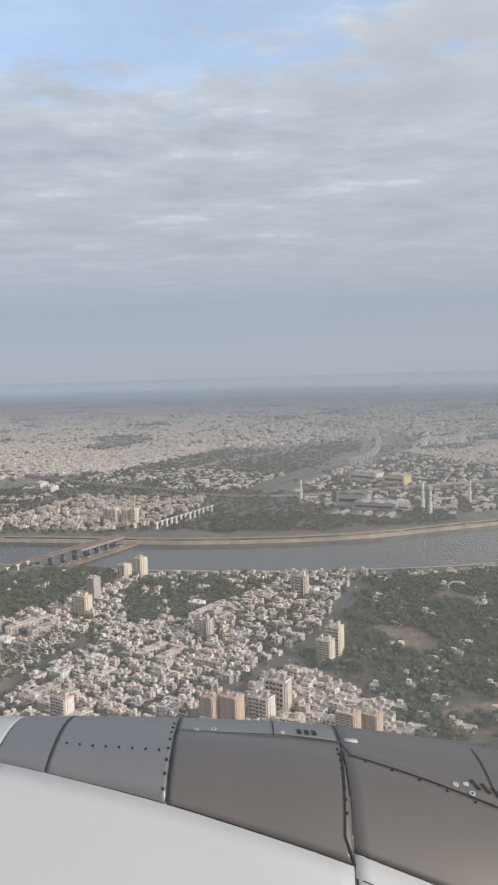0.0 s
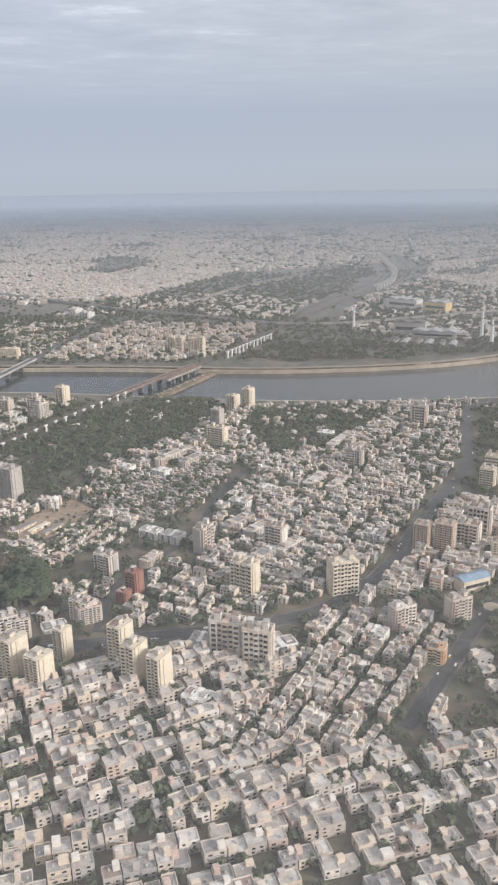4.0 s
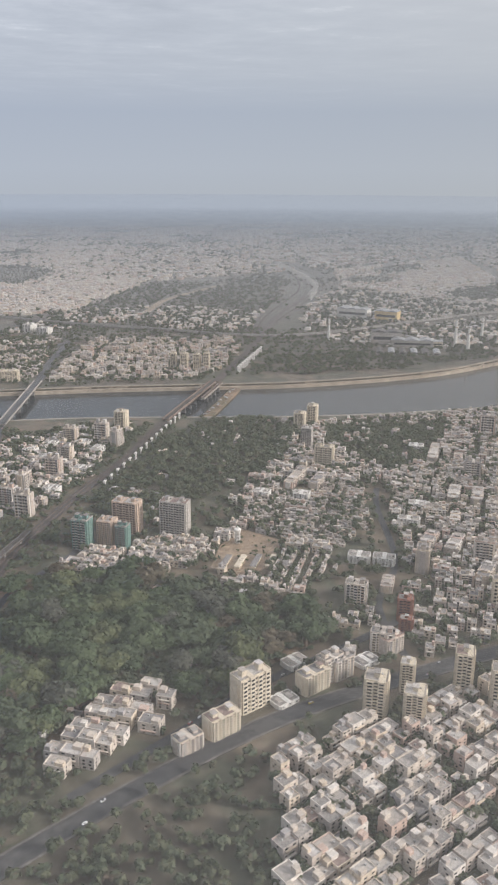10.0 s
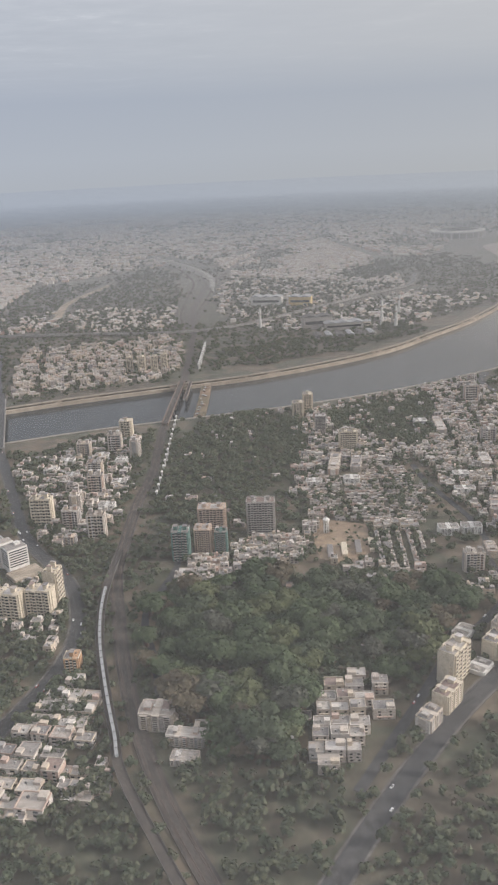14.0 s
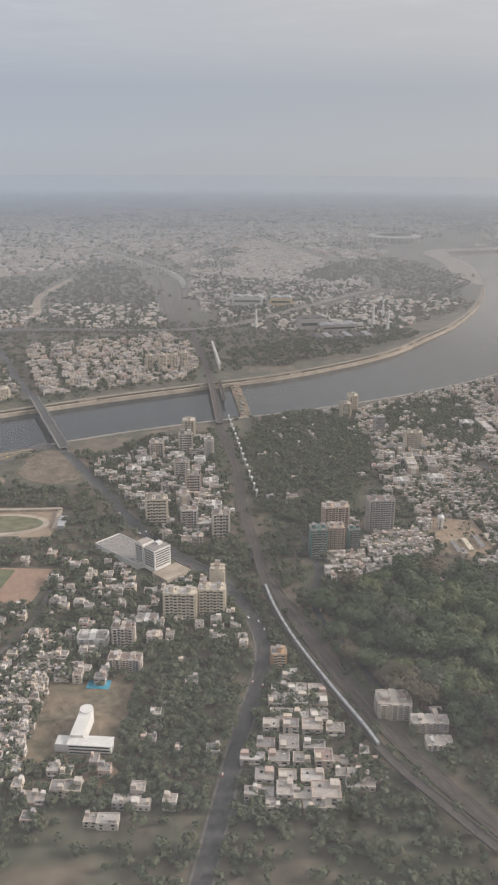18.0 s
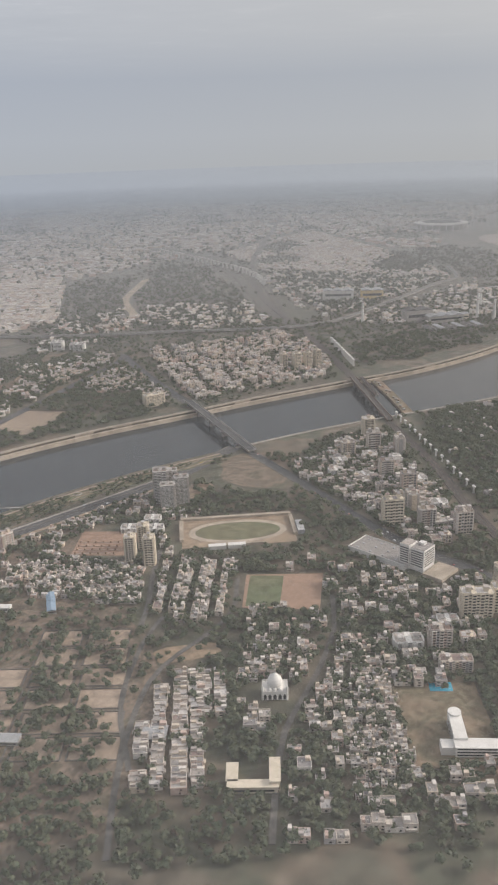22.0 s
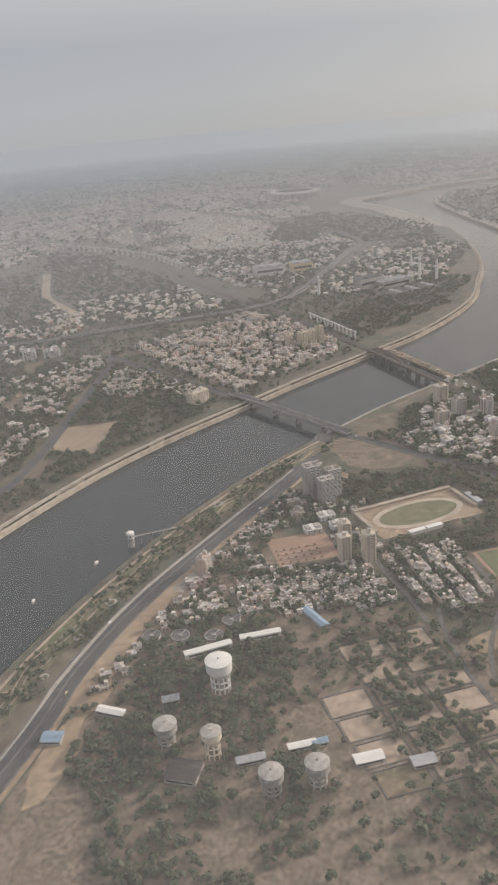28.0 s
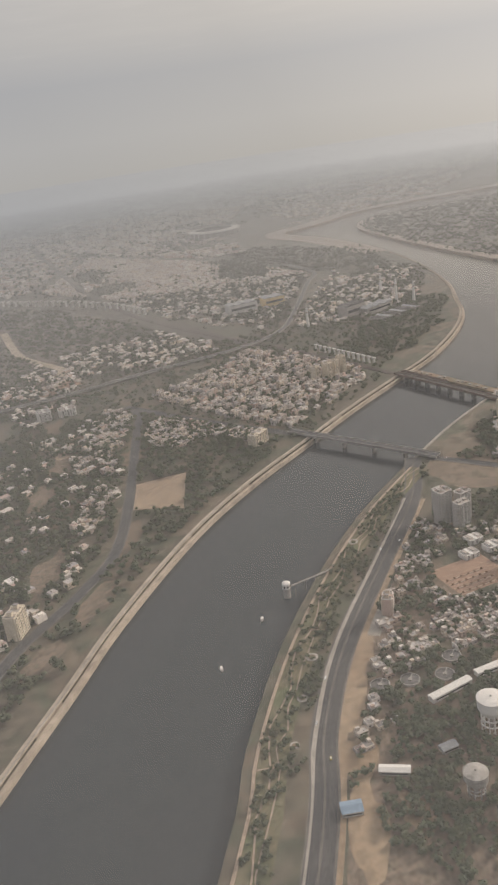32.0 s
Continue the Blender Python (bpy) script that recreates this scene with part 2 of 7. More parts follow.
M_EARTH = material("reddish_earth", [(0.34, (0.195, 0.15, 0.115)), (0.46, (0.145, 0.12, 0.092)), (0.54, (0.215, 0.165, 0.128)), (0.66, (0.125, 0.112, 0.082))], 0.95, grain=0.55, stain=0.2, bump=0.2, coords="World")
M_ASPHALT = material("asphalt", [(0.35, (0.055, 0.055, 0.058)), (0.65, (0.085, 0.082, 0.08))], 0.85, grain=0.4, stain=0.15, coords="World", haze_gloss=1.1)
M_PAVE = material("concrete_paving", [(0.35, (0.27, 0.245, 0.215)), (0.65, (0.36, 0.33, 0.295))], 0.85, grain=0.4, stain=0.12, coords="World")
M_EMBANK = material("embankment_concrete", [(0.35, (0.35, 0.295, 0.235)), (0.65, (0.43, 0.37, 0.30))], 0.85, grain=0.15, stain=0.15, coords="World")
M_BALLAST = material("rail_ballast", [(0.35, (0.068, 0.06, 0.055)), (0.65, (0.10, 0.086, 0.076))], 0.95, grain=1.2, stain=0.2, coords="World", haze_gloss=1.06)
M_CONC = material("weathered_concrete", [(0.35, (0.30, 0.28, 0.26)), (0.65, (0.40, 0.38, 0.35))], 0.85, grain=0.5, stain=0.15)
M_DARKCONC = material("dark_concrete", [(0.35, (0.12, 0.115, 0.11)), (0.65, (0.18, 0.17, 0.165))], 0.85, grain=0.5, stain=0.15)
M_WALL = material("painted_plaster", WHITES, 0.8, "object", 0.7, 0.09)
M_WALL_I = material("painted_plaster_far", WHITES, 0.8, "island", 0.7, 0.09)
M_ROOF = material("roof_terrace", ROOFS, 0.9, "object", 0.8, 0.12)
M_ROOF_I = material("roof_terrace_far", ROOFS, 0.9, "island", 0.8, 0.12, haze_gloss=1.2)
M_WHITE = material("white_plaster", [(0.3, (0.62, 0.60, 0.57)), (0.7, (0.71, 0.69, 0.66))], 0.7, grain=0.6, stain=0.06)
M_CREAM = material("cream_plaster", [(0.3, (0.56, 0.49, 0.39)), (0.7, (0.64, 0.57, 0.46))], 0.8, grain=0.6, stain=0.08)
M_YELLOW = material("yellow_plaster", [(0.3, (0.62, 0.46, 0.22)), (0.7, (0.70, 0.54, 0.28))], 0.8, grain=0.6, stain=0.08)
M_GREYW = material("grey_plaster", [(0.3, (0.36, 0.335, 0.31)), (0.7, (0.43, 0.40, 0.37))], 0.8, grain=0.6, stain=0.08)
M_BROWNW = material("brown_plaster", [(0.3, (0.45, 0.35, 0.28)), (0.7, (0.52, 0.41, 0.33))], 0.8, grain=0.6, stain=0.08)
M_RED = material("red_brick", [(0.3, (0.25, 0.12, 0.09)), (0.7, (0.30, 0.15, 0.11))], 0.85, grain=1.0, stain=0.12)
M_GREENNET = material("green_netting", [(0.3, (0.12, 0.20, 0.18)), (0.7, (0.16, 0.25, 0.22))], 0.85, grain=1.0, stain=0.15)
M_GLASS = material("window_glass", [(0.3, (0.03, 0.033, 0.038)), (0.7, (0.06, 0.06, 0.062))], 0.15, grain=1.0, stain=0.1, spec=0.5)
M_TANK = material("water_tank_plastic", [(0.0, (0.04, 0.04, 0.045)), (0.5, (0.35, 0.34, 0.33)), (1.0, (0.6, 0.6, 0.58))], 0.5, "object", 1.0, 0.05)
M_BARK = material("bark", [(0.3, (0.10, 0.075, 0.055)), (0.7, (0.16, 0.12, 0.09))], 0.95, grain=2.0, stain=0.15)
LEAVES = [(0.0, (0.085, 0.118, 0.058)), (0.22, (0.11, 0.145, 0.072)), (0.44, (0.095, 0.122, 0.068)), (0.66, (0.145, 0.165, 0.078)), (0.82, (0.155, 0.13, 0.085)), (0.92, (0.12, 0.125, 0.095))]
M_LEAF = material("dusty_leaves", LEAVES, 0.75, "object", 0.8, 0.15, spec=0.5, thin=0.3)
M_LEAF_I = material("dusty_leaves_joined", [(0.30, (0.085, 0.108, 0.066)), (0.40, (0.116, 0.138, 0.084)), (0.47, (0.092, 0.108, 0.072)), (0.54, (0.148, 0.156, 0.092)), (0.62, (0.104, 0.12, 0.08)), (0.70, (0.158, 0.126, 0.095))], 0.75, "", 1.5, 0.12, spec=0.5, thin=0.3)
# far wall and roof copies, lightened to put distance haze into the colour
M_WALL_F = material("haze_pale_plaster", [(p, tuple(1.22 * v for v in c)) for p, c in WHITES], 0.85, "island", 0.7, 0.07)
M_ROOF_F = material("haze_pale_roofs", [(p, tuple(1.45 * v for v in c)) for p, c in ROOFS], 0.9, "island", 0.8, 0.08, haze_gloss=1.15)
M_LEAF_F = material("dry_season_leaves", [(0.35, (0.07, 0.092, 0.052)), (0.5, (0.092, 0.108, 0.066)), (0.65, (0.115, 0.112, 0.078))], 0.8, "", 0.5, 0.12, spec=0.35, thin=0.3)
M_KERB = material("grimy_kerb", [(0.35, (0.105, 0.098, 0.09)), (0.65, (0.16, 0.148, 0.135))], 0.9, grain=0.4, stain=0.15, coords="World")
M_METAL = material("grey_metal_roof", [(0.3, (0.30, 0.31, 0.32)), (0.7, (0.42, 0.42, 0.42))], 0.5, grain=0.6, stain=0.12, spec=0.5)
M_BLUE = material("blue_sheet_roof", [(0.3, (0.20, 0.28, 0.37)), (0.7, (0.26, 0.34, 0.43))], 0.5, grain=0.6, stain=0.12)
M_STEEL = material("rusty_girder", [(0.3, (0.17, 0.125, 0.10)), (0.7, (0.24, 0.18, 0.15))], 0.7, grain=0.8, stain=0.2)
M_ORANGE = material("orange_plaster", [(0.3, (0.44, 0.28, 0.17)), (0.7, (0.50, 0.33, 0.20))], 0.8, grain=0.6, stain=0.08)
M_BED = material("brown_soil_bed", [(0.3, (0.30, 0.235, 0.18)), (0.7, (0.38, 0.30, 0.235))], 0.95, grain=0.3, stain=0.15, coords="World")
M_CLAY = material("clay_track", [(0.3, (0.27, 0.18, 0.13)), (0.7, (0.33, 0.225, 0.165))], 0.95, grain=0.4, stain=0.1, coords="World")
M_POOL = material("pool_water", [(0.3, (0.06, 0.30, 0.42)), (0.7, (0.08, 0.34, 0.46))], 0.1, grain=0.4, stain=0.04, spec=0.5)
M_PAINT = material("road_paint", [(0.3, (0.6, 0.6, 0.58)), (0.7, (0.7, 0.7, 0.66))], 0.7, grain=1.0, stain=0.15)
M_CAR = material("car_paint", [(0.0, (0.75, 0.75, 0.74)), (0.35, (0.45, 0.45, 0.46)), (0.55, (0.08, 0.08, 0.09)), (0.7, (0.7, 0.7, 0.7)), (0.85, (0.35, 0.05, 0.04)), (0.93, (0.6, 0.45, 0.05))], 0.3, "object", 1.0, 0.03, spec=0.5)
M_TYRE = material("tyre_rubber", [(0.3, (0.02, 0.02, 0.02)), (0.7, (0.03, 0.03, 0.03))], 0.9)
M_WATER = bpy.data.materials.new("river_water")
M_WATER.use_nodes = True
_n, _l = M_WATER.node_tree.nodes, M_WATER.node_tree.links
_b = _n["Principled BSDF"]
_b.inputs["Base Color"].default_value, _b.inputs["Roughness"].default_value, _b.inputs["IOR"].default_value = (0.032, 0.038, 0.042, 1), 0.14, 1.33
_w = _n.new("ShaderNodeTexNoise")
_w.inputs["Scale"].default_value, _w.inputs["Detail"].default_value = 0.9, 5
_g = _n.new("ShaderNodeNewGeometry")
_l.new(_g.outputs["Position"], _w.inputs["Vector"])
_p = _n.new("ShaderNodeBump")
_p.inputs["Strength"].default_value, _p.inputs["Distance"].default_value = 0.10, 0.3
_l.new(_w.outputs["Fac"], _p.inputs["Height"]), _l.new(_p.outputs[0], _b.inputs["Normal"])
# paler above the causeway: silty shallows, plus reflected sky put into the colour
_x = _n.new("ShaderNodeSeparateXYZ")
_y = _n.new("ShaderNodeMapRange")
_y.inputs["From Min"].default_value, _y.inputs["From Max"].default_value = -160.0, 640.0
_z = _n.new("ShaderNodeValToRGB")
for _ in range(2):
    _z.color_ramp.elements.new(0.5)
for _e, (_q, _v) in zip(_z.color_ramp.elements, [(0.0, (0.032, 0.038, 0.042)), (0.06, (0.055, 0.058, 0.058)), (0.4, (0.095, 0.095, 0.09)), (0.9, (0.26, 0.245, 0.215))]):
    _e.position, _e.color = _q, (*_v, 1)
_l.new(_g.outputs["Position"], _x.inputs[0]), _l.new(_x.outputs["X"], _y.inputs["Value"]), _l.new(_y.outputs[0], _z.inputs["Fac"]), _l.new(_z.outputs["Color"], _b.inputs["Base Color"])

# see-through skin imitating haze: faint above the near city, thicker with distance
M_HAZE = bpy.data.materials.new("haze_imitation")
M_HAZE.use_nodes = True
_n, _l = M_HAZE.node_tree.nodes, M_HAZE.node_tree.links
_n.remove(_n["Principled BSDF"])
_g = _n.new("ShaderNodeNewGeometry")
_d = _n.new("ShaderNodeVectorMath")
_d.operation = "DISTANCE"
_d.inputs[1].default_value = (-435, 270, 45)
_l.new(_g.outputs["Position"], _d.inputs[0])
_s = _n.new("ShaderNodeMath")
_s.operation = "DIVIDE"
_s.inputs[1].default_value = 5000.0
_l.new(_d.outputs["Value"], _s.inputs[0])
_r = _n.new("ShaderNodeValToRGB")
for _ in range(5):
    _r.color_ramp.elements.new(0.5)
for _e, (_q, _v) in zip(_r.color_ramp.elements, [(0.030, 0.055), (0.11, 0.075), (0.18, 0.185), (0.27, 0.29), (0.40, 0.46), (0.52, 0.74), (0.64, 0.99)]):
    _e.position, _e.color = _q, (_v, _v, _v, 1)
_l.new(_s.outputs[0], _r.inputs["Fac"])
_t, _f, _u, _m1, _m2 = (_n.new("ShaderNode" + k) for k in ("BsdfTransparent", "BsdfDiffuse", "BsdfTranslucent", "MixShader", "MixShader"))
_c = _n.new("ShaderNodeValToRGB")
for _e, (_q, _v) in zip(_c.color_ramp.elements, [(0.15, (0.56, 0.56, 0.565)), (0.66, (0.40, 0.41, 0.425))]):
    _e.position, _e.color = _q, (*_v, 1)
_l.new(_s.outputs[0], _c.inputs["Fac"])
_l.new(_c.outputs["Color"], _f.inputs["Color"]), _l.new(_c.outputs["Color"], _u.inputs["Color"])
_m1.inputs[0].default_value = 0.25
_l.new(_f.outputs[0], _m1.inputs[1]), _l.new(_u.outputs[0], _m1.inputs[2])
# further out the sheet mirrors the low sky to take on haze colour
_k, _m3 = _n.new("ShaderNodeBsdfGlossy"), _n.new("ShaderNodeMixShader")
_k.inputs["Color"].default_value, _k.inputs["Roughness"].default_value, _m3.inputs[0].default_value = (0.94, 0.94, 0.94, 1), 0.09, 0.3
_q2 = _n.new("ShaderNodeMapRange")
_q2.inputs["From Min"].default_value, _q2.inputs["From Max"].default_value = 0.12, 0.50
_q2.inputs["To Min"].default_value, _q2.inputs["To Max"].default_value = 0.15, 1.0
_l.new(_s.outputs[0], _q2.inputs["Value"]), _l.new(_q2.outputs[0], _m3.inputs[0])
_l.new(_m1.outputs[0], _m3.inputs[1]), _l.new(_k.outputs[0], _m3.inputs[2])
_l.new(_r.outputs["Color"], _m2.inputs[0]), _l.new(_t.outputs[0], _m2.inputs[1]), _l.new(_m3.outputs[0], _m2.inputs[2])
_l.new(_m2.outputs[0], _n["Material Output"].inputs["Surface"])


# ---- geometry helpers ----
BOX_F = [(0, 3, 2, 1), (4, 5, 6, 7), (0, 1, 5, 4), (1, 2, 6, 5), (2, 3, 7, 6), (3, 0, 4, 7)]


class Geo:
    """Collects boxes, cylinders and the like into one mesh."""

    def __init__(self):
        self.v, self.f, self.m = [], [], []

    def add(self, verts, faces, mat=0):
        o = len(self.v)
        self.v += [tuple(p) for p in verts]
        self.f += [tuple(i + o for i in f) for f in faces]
        self.m += [mat] * len(faces)
        return self

    def box(self, x, y, z, sx, sy, sz, mat=0, turn=0.0, top=1.0):
        """A box on z, centred on x and y; top: how far the top is drawn in."""
        c, s = math.cos(radians(turn)), math.sin(radians(turn))
        vs = []
        for k, f in ((0, 1.0), (1, top)):
            for a, b in ((-1, -1), (1, -1), (1, 1), (-1, 1)):
                u, w = a * sx / 2 * f, b * sy / 2 * f
                vs.append((x + u * c - w * s, y + u * s + w * c, z + k * sz))
        return self.add(vs, BOX_F, mat)

    def rings(self, x, y, rows, n=16, mat=0, cap=True, a0=0.0, a1=360.0):
        """A turned body: rows of (radius, z) from below to above."""
        vs, fs = [], []
        for r, z in rows:
            for i in range(n):
                a = radians(a0 + (a1 - a0) * i / n)
                vs.append((x + r * math.cos(a), y + r * math.sin(a), z))
        for k in range(len(rows) - 1):
            for i in range(n):
                j = (i + 1) % n
                fs.append((k * n + i, k * n + j, (k + 1) * n + j, (k + 1) * n + i))
        if cap:
            fs += [tuple(range((len(rows) - 1) * n, len(rows) * n)), tuple(reversed(range(n)))]
        return self.add(vs, fs, mat)

    def beam(self, a, b, w, h, mat=0):
        """A bar from a to b, w wide and h high, lying under the line between them."""
        a, b = Vector(a), Vector(b)
        d = b - a
        side = Vector((-d.y, d.x, 0))
        side = side.normalized() * w / 2 if side.length > 1e-6 else Vector((w / 2, 0, 0))
        up = Vector((0, 0, h)) if abs(d.z) < d.length * 0.9 else Vector((0, h, 0))
        vs = [a - side - up, b - side - up, b + side - up, a + side - up, a - side, b - side, b + side, a + side]
        return self.add(vs, BOX_F, mat)

    def mesh(self, name, mats):
        me = bpy.data.meshes.new(name)
        me.from_pydata(self.v, [], self.f)
        for m in mats:
            me.materials.append(m)
        if len(mats) > 1:
            me.polygons.foreach_set("material_index", self.m)
        me.update()
        return me

    def put(self, name, mats, parent=None, label="", m=None):
        mats = mats if isinstance(mats, (list, tuple)) else [mats]
        ob = new(name, self.mesh(name, mats))
        if parent is not None:
            ob.parent = parent
        if m is not None:
            ob.matrix_basis = m
        return tagged(ob, label)


def big_mesh(name, v, tris, mats, index=None, smooth=True):
    """A large mesh from numpy arrays of points and triangles."""
    me = bpy.data.meshes.new(name)
    v, tris = np.asarray(v, np.float32), np.asarray(tris, np.int32)
    me.vertices.add(len(v)), me.loops.add(tris.size), me.polygons.add(len(tris))
    me.vertices.foreach_set("co", v.ravel())
    me.loops.foreach_set("vertex_index", tris.ravel())
    me.polygons.foreach_set("loop_start", np.arange(0, tris.size, 3, dtype=np.int32))
    for m in mats:
        me.materials.append(m)
    if index is not None:
        me.polygons.foreach_set("material_index", np.asarray(index, np.int32))
    me.polygons.foreach_set("use_smooth", [smooth] * len(tris))
    me.update(calc_edges=True)
    me.validate()
    return new(name, me)


def thing(name, x, y, turn=0.0, z=0.0):
    e = new(name)
    e.empty_display_size = 1
    e.matrix_basis = pose(x, y, z, 0, 0, turn)
    return e


def inside(poly, p):
    """Which of the points p (n x 2) lie in the polygon."""
    p = np.asarray(p, float)
    q = np.asarray(poly, float)
    res = np.zeros(len(p), bool)
    for (x1, y1), (x2, y2) in zip(q, np.roll(q, -1, 0)):
        hit = (y1 > p[:, 1]) != (y2 > p[:, 1])
        res ^= hit & (p[:, 0] < (x2 - x1) * (p[:, 1] - y1) / (y2 - y1 + 1e-12) + x1)
    return res


def near_line(line, p):
    """Distance of the points p from a polyline."""
    p = np.asarray(p, float)
    best = np.full(len(p), 1e9)
    for a, b in zip(line[:-1], line[1:]):
        a, b = np.array(a[:2], float), np.array(b[:2], float)
        k = np.clip(((p - a) @ (b - a)) / max((b - a) @ (b - a), 1e-9), 0, 1)
        best = np.minimum(best, np.linalg.norm(p - a - k[:, None] * (b - a), axis=1))
    return best


def smooth_line(pts, step=8.0):
    """A finer line through the points, rounded at the bends (Catmull-Rom)."""
    pts = [Vector((*p[:2], p[2] if len(p) > 2 else 0.0)) for p in pts]
    e = [pts[0] * 2 - pts[1]] + pts + [pts[-1] * 2 - pts[-2]]
    out = []
    for i in range(1, len(e) - 2):
        n = max(1, int((e[i + 1] - e[i]).length / step))
        for k in range(n):
            u = k / n
            a, b, c, d = e[i - 1:i + 3]
            out.append(0.5 * (2 * b + (c - a) * u + (2 * a - 5 * b + 4 * c - d) * u * u + (3 * b - a - 3 * c + d) * u ** 3))
    return out + [pts[-1]]


def ribbon(line, w, z0, z1, mat=0, geo=None, off=0.0):
    """A strip along a line, w wide, from z0 up to z1 (added to the line's own height)."""
    g = geo or Geo()
    vs, n = [], len(line)
    for i, p in enumerate(line):
        d = line[min(i + 1, n - 1)] - line[max(i - 1, 0)]
        s = Vector((-d.y, d.x, 0)).normalized()
        q = p + s * off
        for k, zz in ((-1, z0), (1, z0), (1, z1), (-1, z1)):
            vs.append(q + s * (k * w / 2) + Vector((0, 0, zz)))
    fs = []
    for i in range(n - 1):
        a, b = 4 * i, 4 * i + 4
        fs += [(a + 3, b + 3, b + 2, a + 2), (a + 2, b + 2, b + 1, a + 1), (a, b, b + 3, a + 3), (a + 1, b + 1, b, a)]
    fs += [(3, 2, 1, 0), (4 * n - 4, 4 * n - 3, 4 * n - 2, 4 * n - 1)]
    return g.add(vs, fs, mat)


WOODS = []         # ground that houses leave to trees
KEEP_OFF = []      # (polygon) or (line, half width) that houses and trees keep clear of


def free(p, slack=0.0):
    p = np.asarray(p, float)
    ok = np.ones(len(p), bool)
    yn = np.interp(p[:, 0], [q.x for q in NORTH_BANK], [q.y for q in NORTH_BANK])
    ys = np.interp(p[:, 0], [q.x for q in SOUTH_BANK], [q.y for q in SOUTH_BANK])
    ok &= (p[:, 1] > yn + 10 + slack) | (p[:, 1] < ys - 6)
    for item in KEEP_OFF:
        line = isinstance(item[0], str)
        q = np.asarray([c[:2] for c in (item[1] if line else item)], float)
        pad = item[2] + slack if line else 0.0
        lo, hi = q.min(0) - pad, q.max(0) + pad
        idx = np.nonzero(ok & (p[:, 0] >= lo[0]) & (p[:, 0] <= hi[0]) & (p[:, 1] >= lo[1]) & (p[:, 1] <= hi[1]))[0]
        if len(idx):
            ok[idx] = near_line(item[1], p[idx]) > pad if line else ~inside(item, p[idx])
    return ok


def keep_off_box(x, y, w, d, turn, pad=1.0):
    c, s = math.cos(radians(turn)), math.sin(radians(turn))
    KEEP_OFF.append([(x + a * (w / 2 + pad) * c - b * (d / 2 + pad) * s, y + a * (w / 2 + pad) * s + b * (d / 2 + pad) * c) for a, b in ((-1, -1), (1, -1), (1, 1), (-1, 1))])


# ---- ground, river, banks ----
WATER = -4.5
NORTH_BANK = smooth_line([(-1500, 700), (-900, 752), (-650, 787), (-560, 802), (-460, 810), (-380, 806), (-300, 794), (-220, 782), (-140, 766), (-60, 750), (30, 746), (110, 754), (180, 776), (290, 814), (437, 892), (600, 1010), (760, 1170), (860, 1300), (960, 1270), (1133, 1225), (1250, 1130), (1420, 935), (1700, 700), (2600, 300)], 14)
SOUTH_BANK = smooth_line([(-1500, 560), (-900, 630), (-690, 672), (-630, 690), (-560, 704), (-480, 711), (-400, 710), (-320, 700), (-250, 688), (-190, 672), (-120, 652), (-70, 640), (0, 629), (80, 624), (190, 634), (300, 680), (424, 767), (552, 883), (700, 1010), (863, 1130), (1000, 1150), (1120, 1050), (1240, 890), (1450, 640), (2400, 150)], 14)
R = 5600.0
north = [(-R, 640.0)] + [(p.x, p.y) for p in NORTH_BANK] + [(R, -600.0)]
south = [(-R, 480.0)] + [(p.x, p.y) for p in SOUTH_BANK] + [(R, -800.0)]
# one sheet to the horizon, cut by the river's channel with its walls
g = Geo()
for (x0, y0), (x1, y1) in zip(north[:-1], north[1:]):
    g.add([(x0, y0, 0), (x1, y1, 0), (x1, R, 0), (x0, R, 0), (x0, y0, -7), (x1, y1, -7)], [(0, 1, 2, 3), (4, 5, 1, 0)])
for (x0, y0), (x1, y1) in zip(south[:-1], south[1:]):
    g.add([(x0, -R, 0), (x1, -R, 0), (x1, y1, 0), (x0, y0, 0), (x1, y1, -7), (x0, y0, -7)], [(0, 1, 2, 3), (3, 2, 4, 5)])
me = g.mesh("ground", [M_GROUND])
ground = tagged(new("ground", me), "dusty grey-brown city ground with dry patches", "ground", kind="structure")
g = Geo()
g.add([(-R, -1200, -7.02), (R, -1200, -7.02), (R, 1700, -7.02), (-R, 1700, -7.02)], [(0, 1, 2, 3)])
tagged(g.put("river_bed", M_SAND), "sandy bed below the river water", "river bed", kind="structure")
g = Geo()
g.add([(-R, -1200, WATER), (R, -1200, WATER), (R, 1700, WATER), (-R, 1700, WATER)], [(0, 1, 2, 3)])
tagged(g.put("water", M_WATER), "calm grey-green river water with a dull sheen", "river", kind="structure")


def offset_line(line, d):
    out, n = [], len(line)
    for i, p in enumerate(line):
        t = line[min(i + 1, n - 1)] - line[max(i - 1, 0)]
        out.append(p + Vector((-t.y, t.x, 0)).normalized() * d)
    return out


def stretch(line, x0, x1):
    return [p for p in line if x0 <= p.x <= x1]


# two flat sheets added in place of haze over the plain, to the horizon
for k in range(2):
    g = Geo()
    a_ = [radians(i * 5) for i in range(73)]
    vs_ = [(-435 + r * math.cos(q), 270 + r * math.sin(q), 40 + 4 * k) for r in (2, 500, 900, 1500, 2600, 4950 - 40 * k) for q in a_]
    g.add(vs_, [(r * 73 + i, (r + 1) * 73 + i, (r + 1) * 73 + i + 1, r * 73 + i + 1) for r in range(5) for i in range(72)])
    tagged(g.put("haze_layer", M_HAZE), "flat see-through sheet standing in for haze over the plain", "haze", kind="structure")

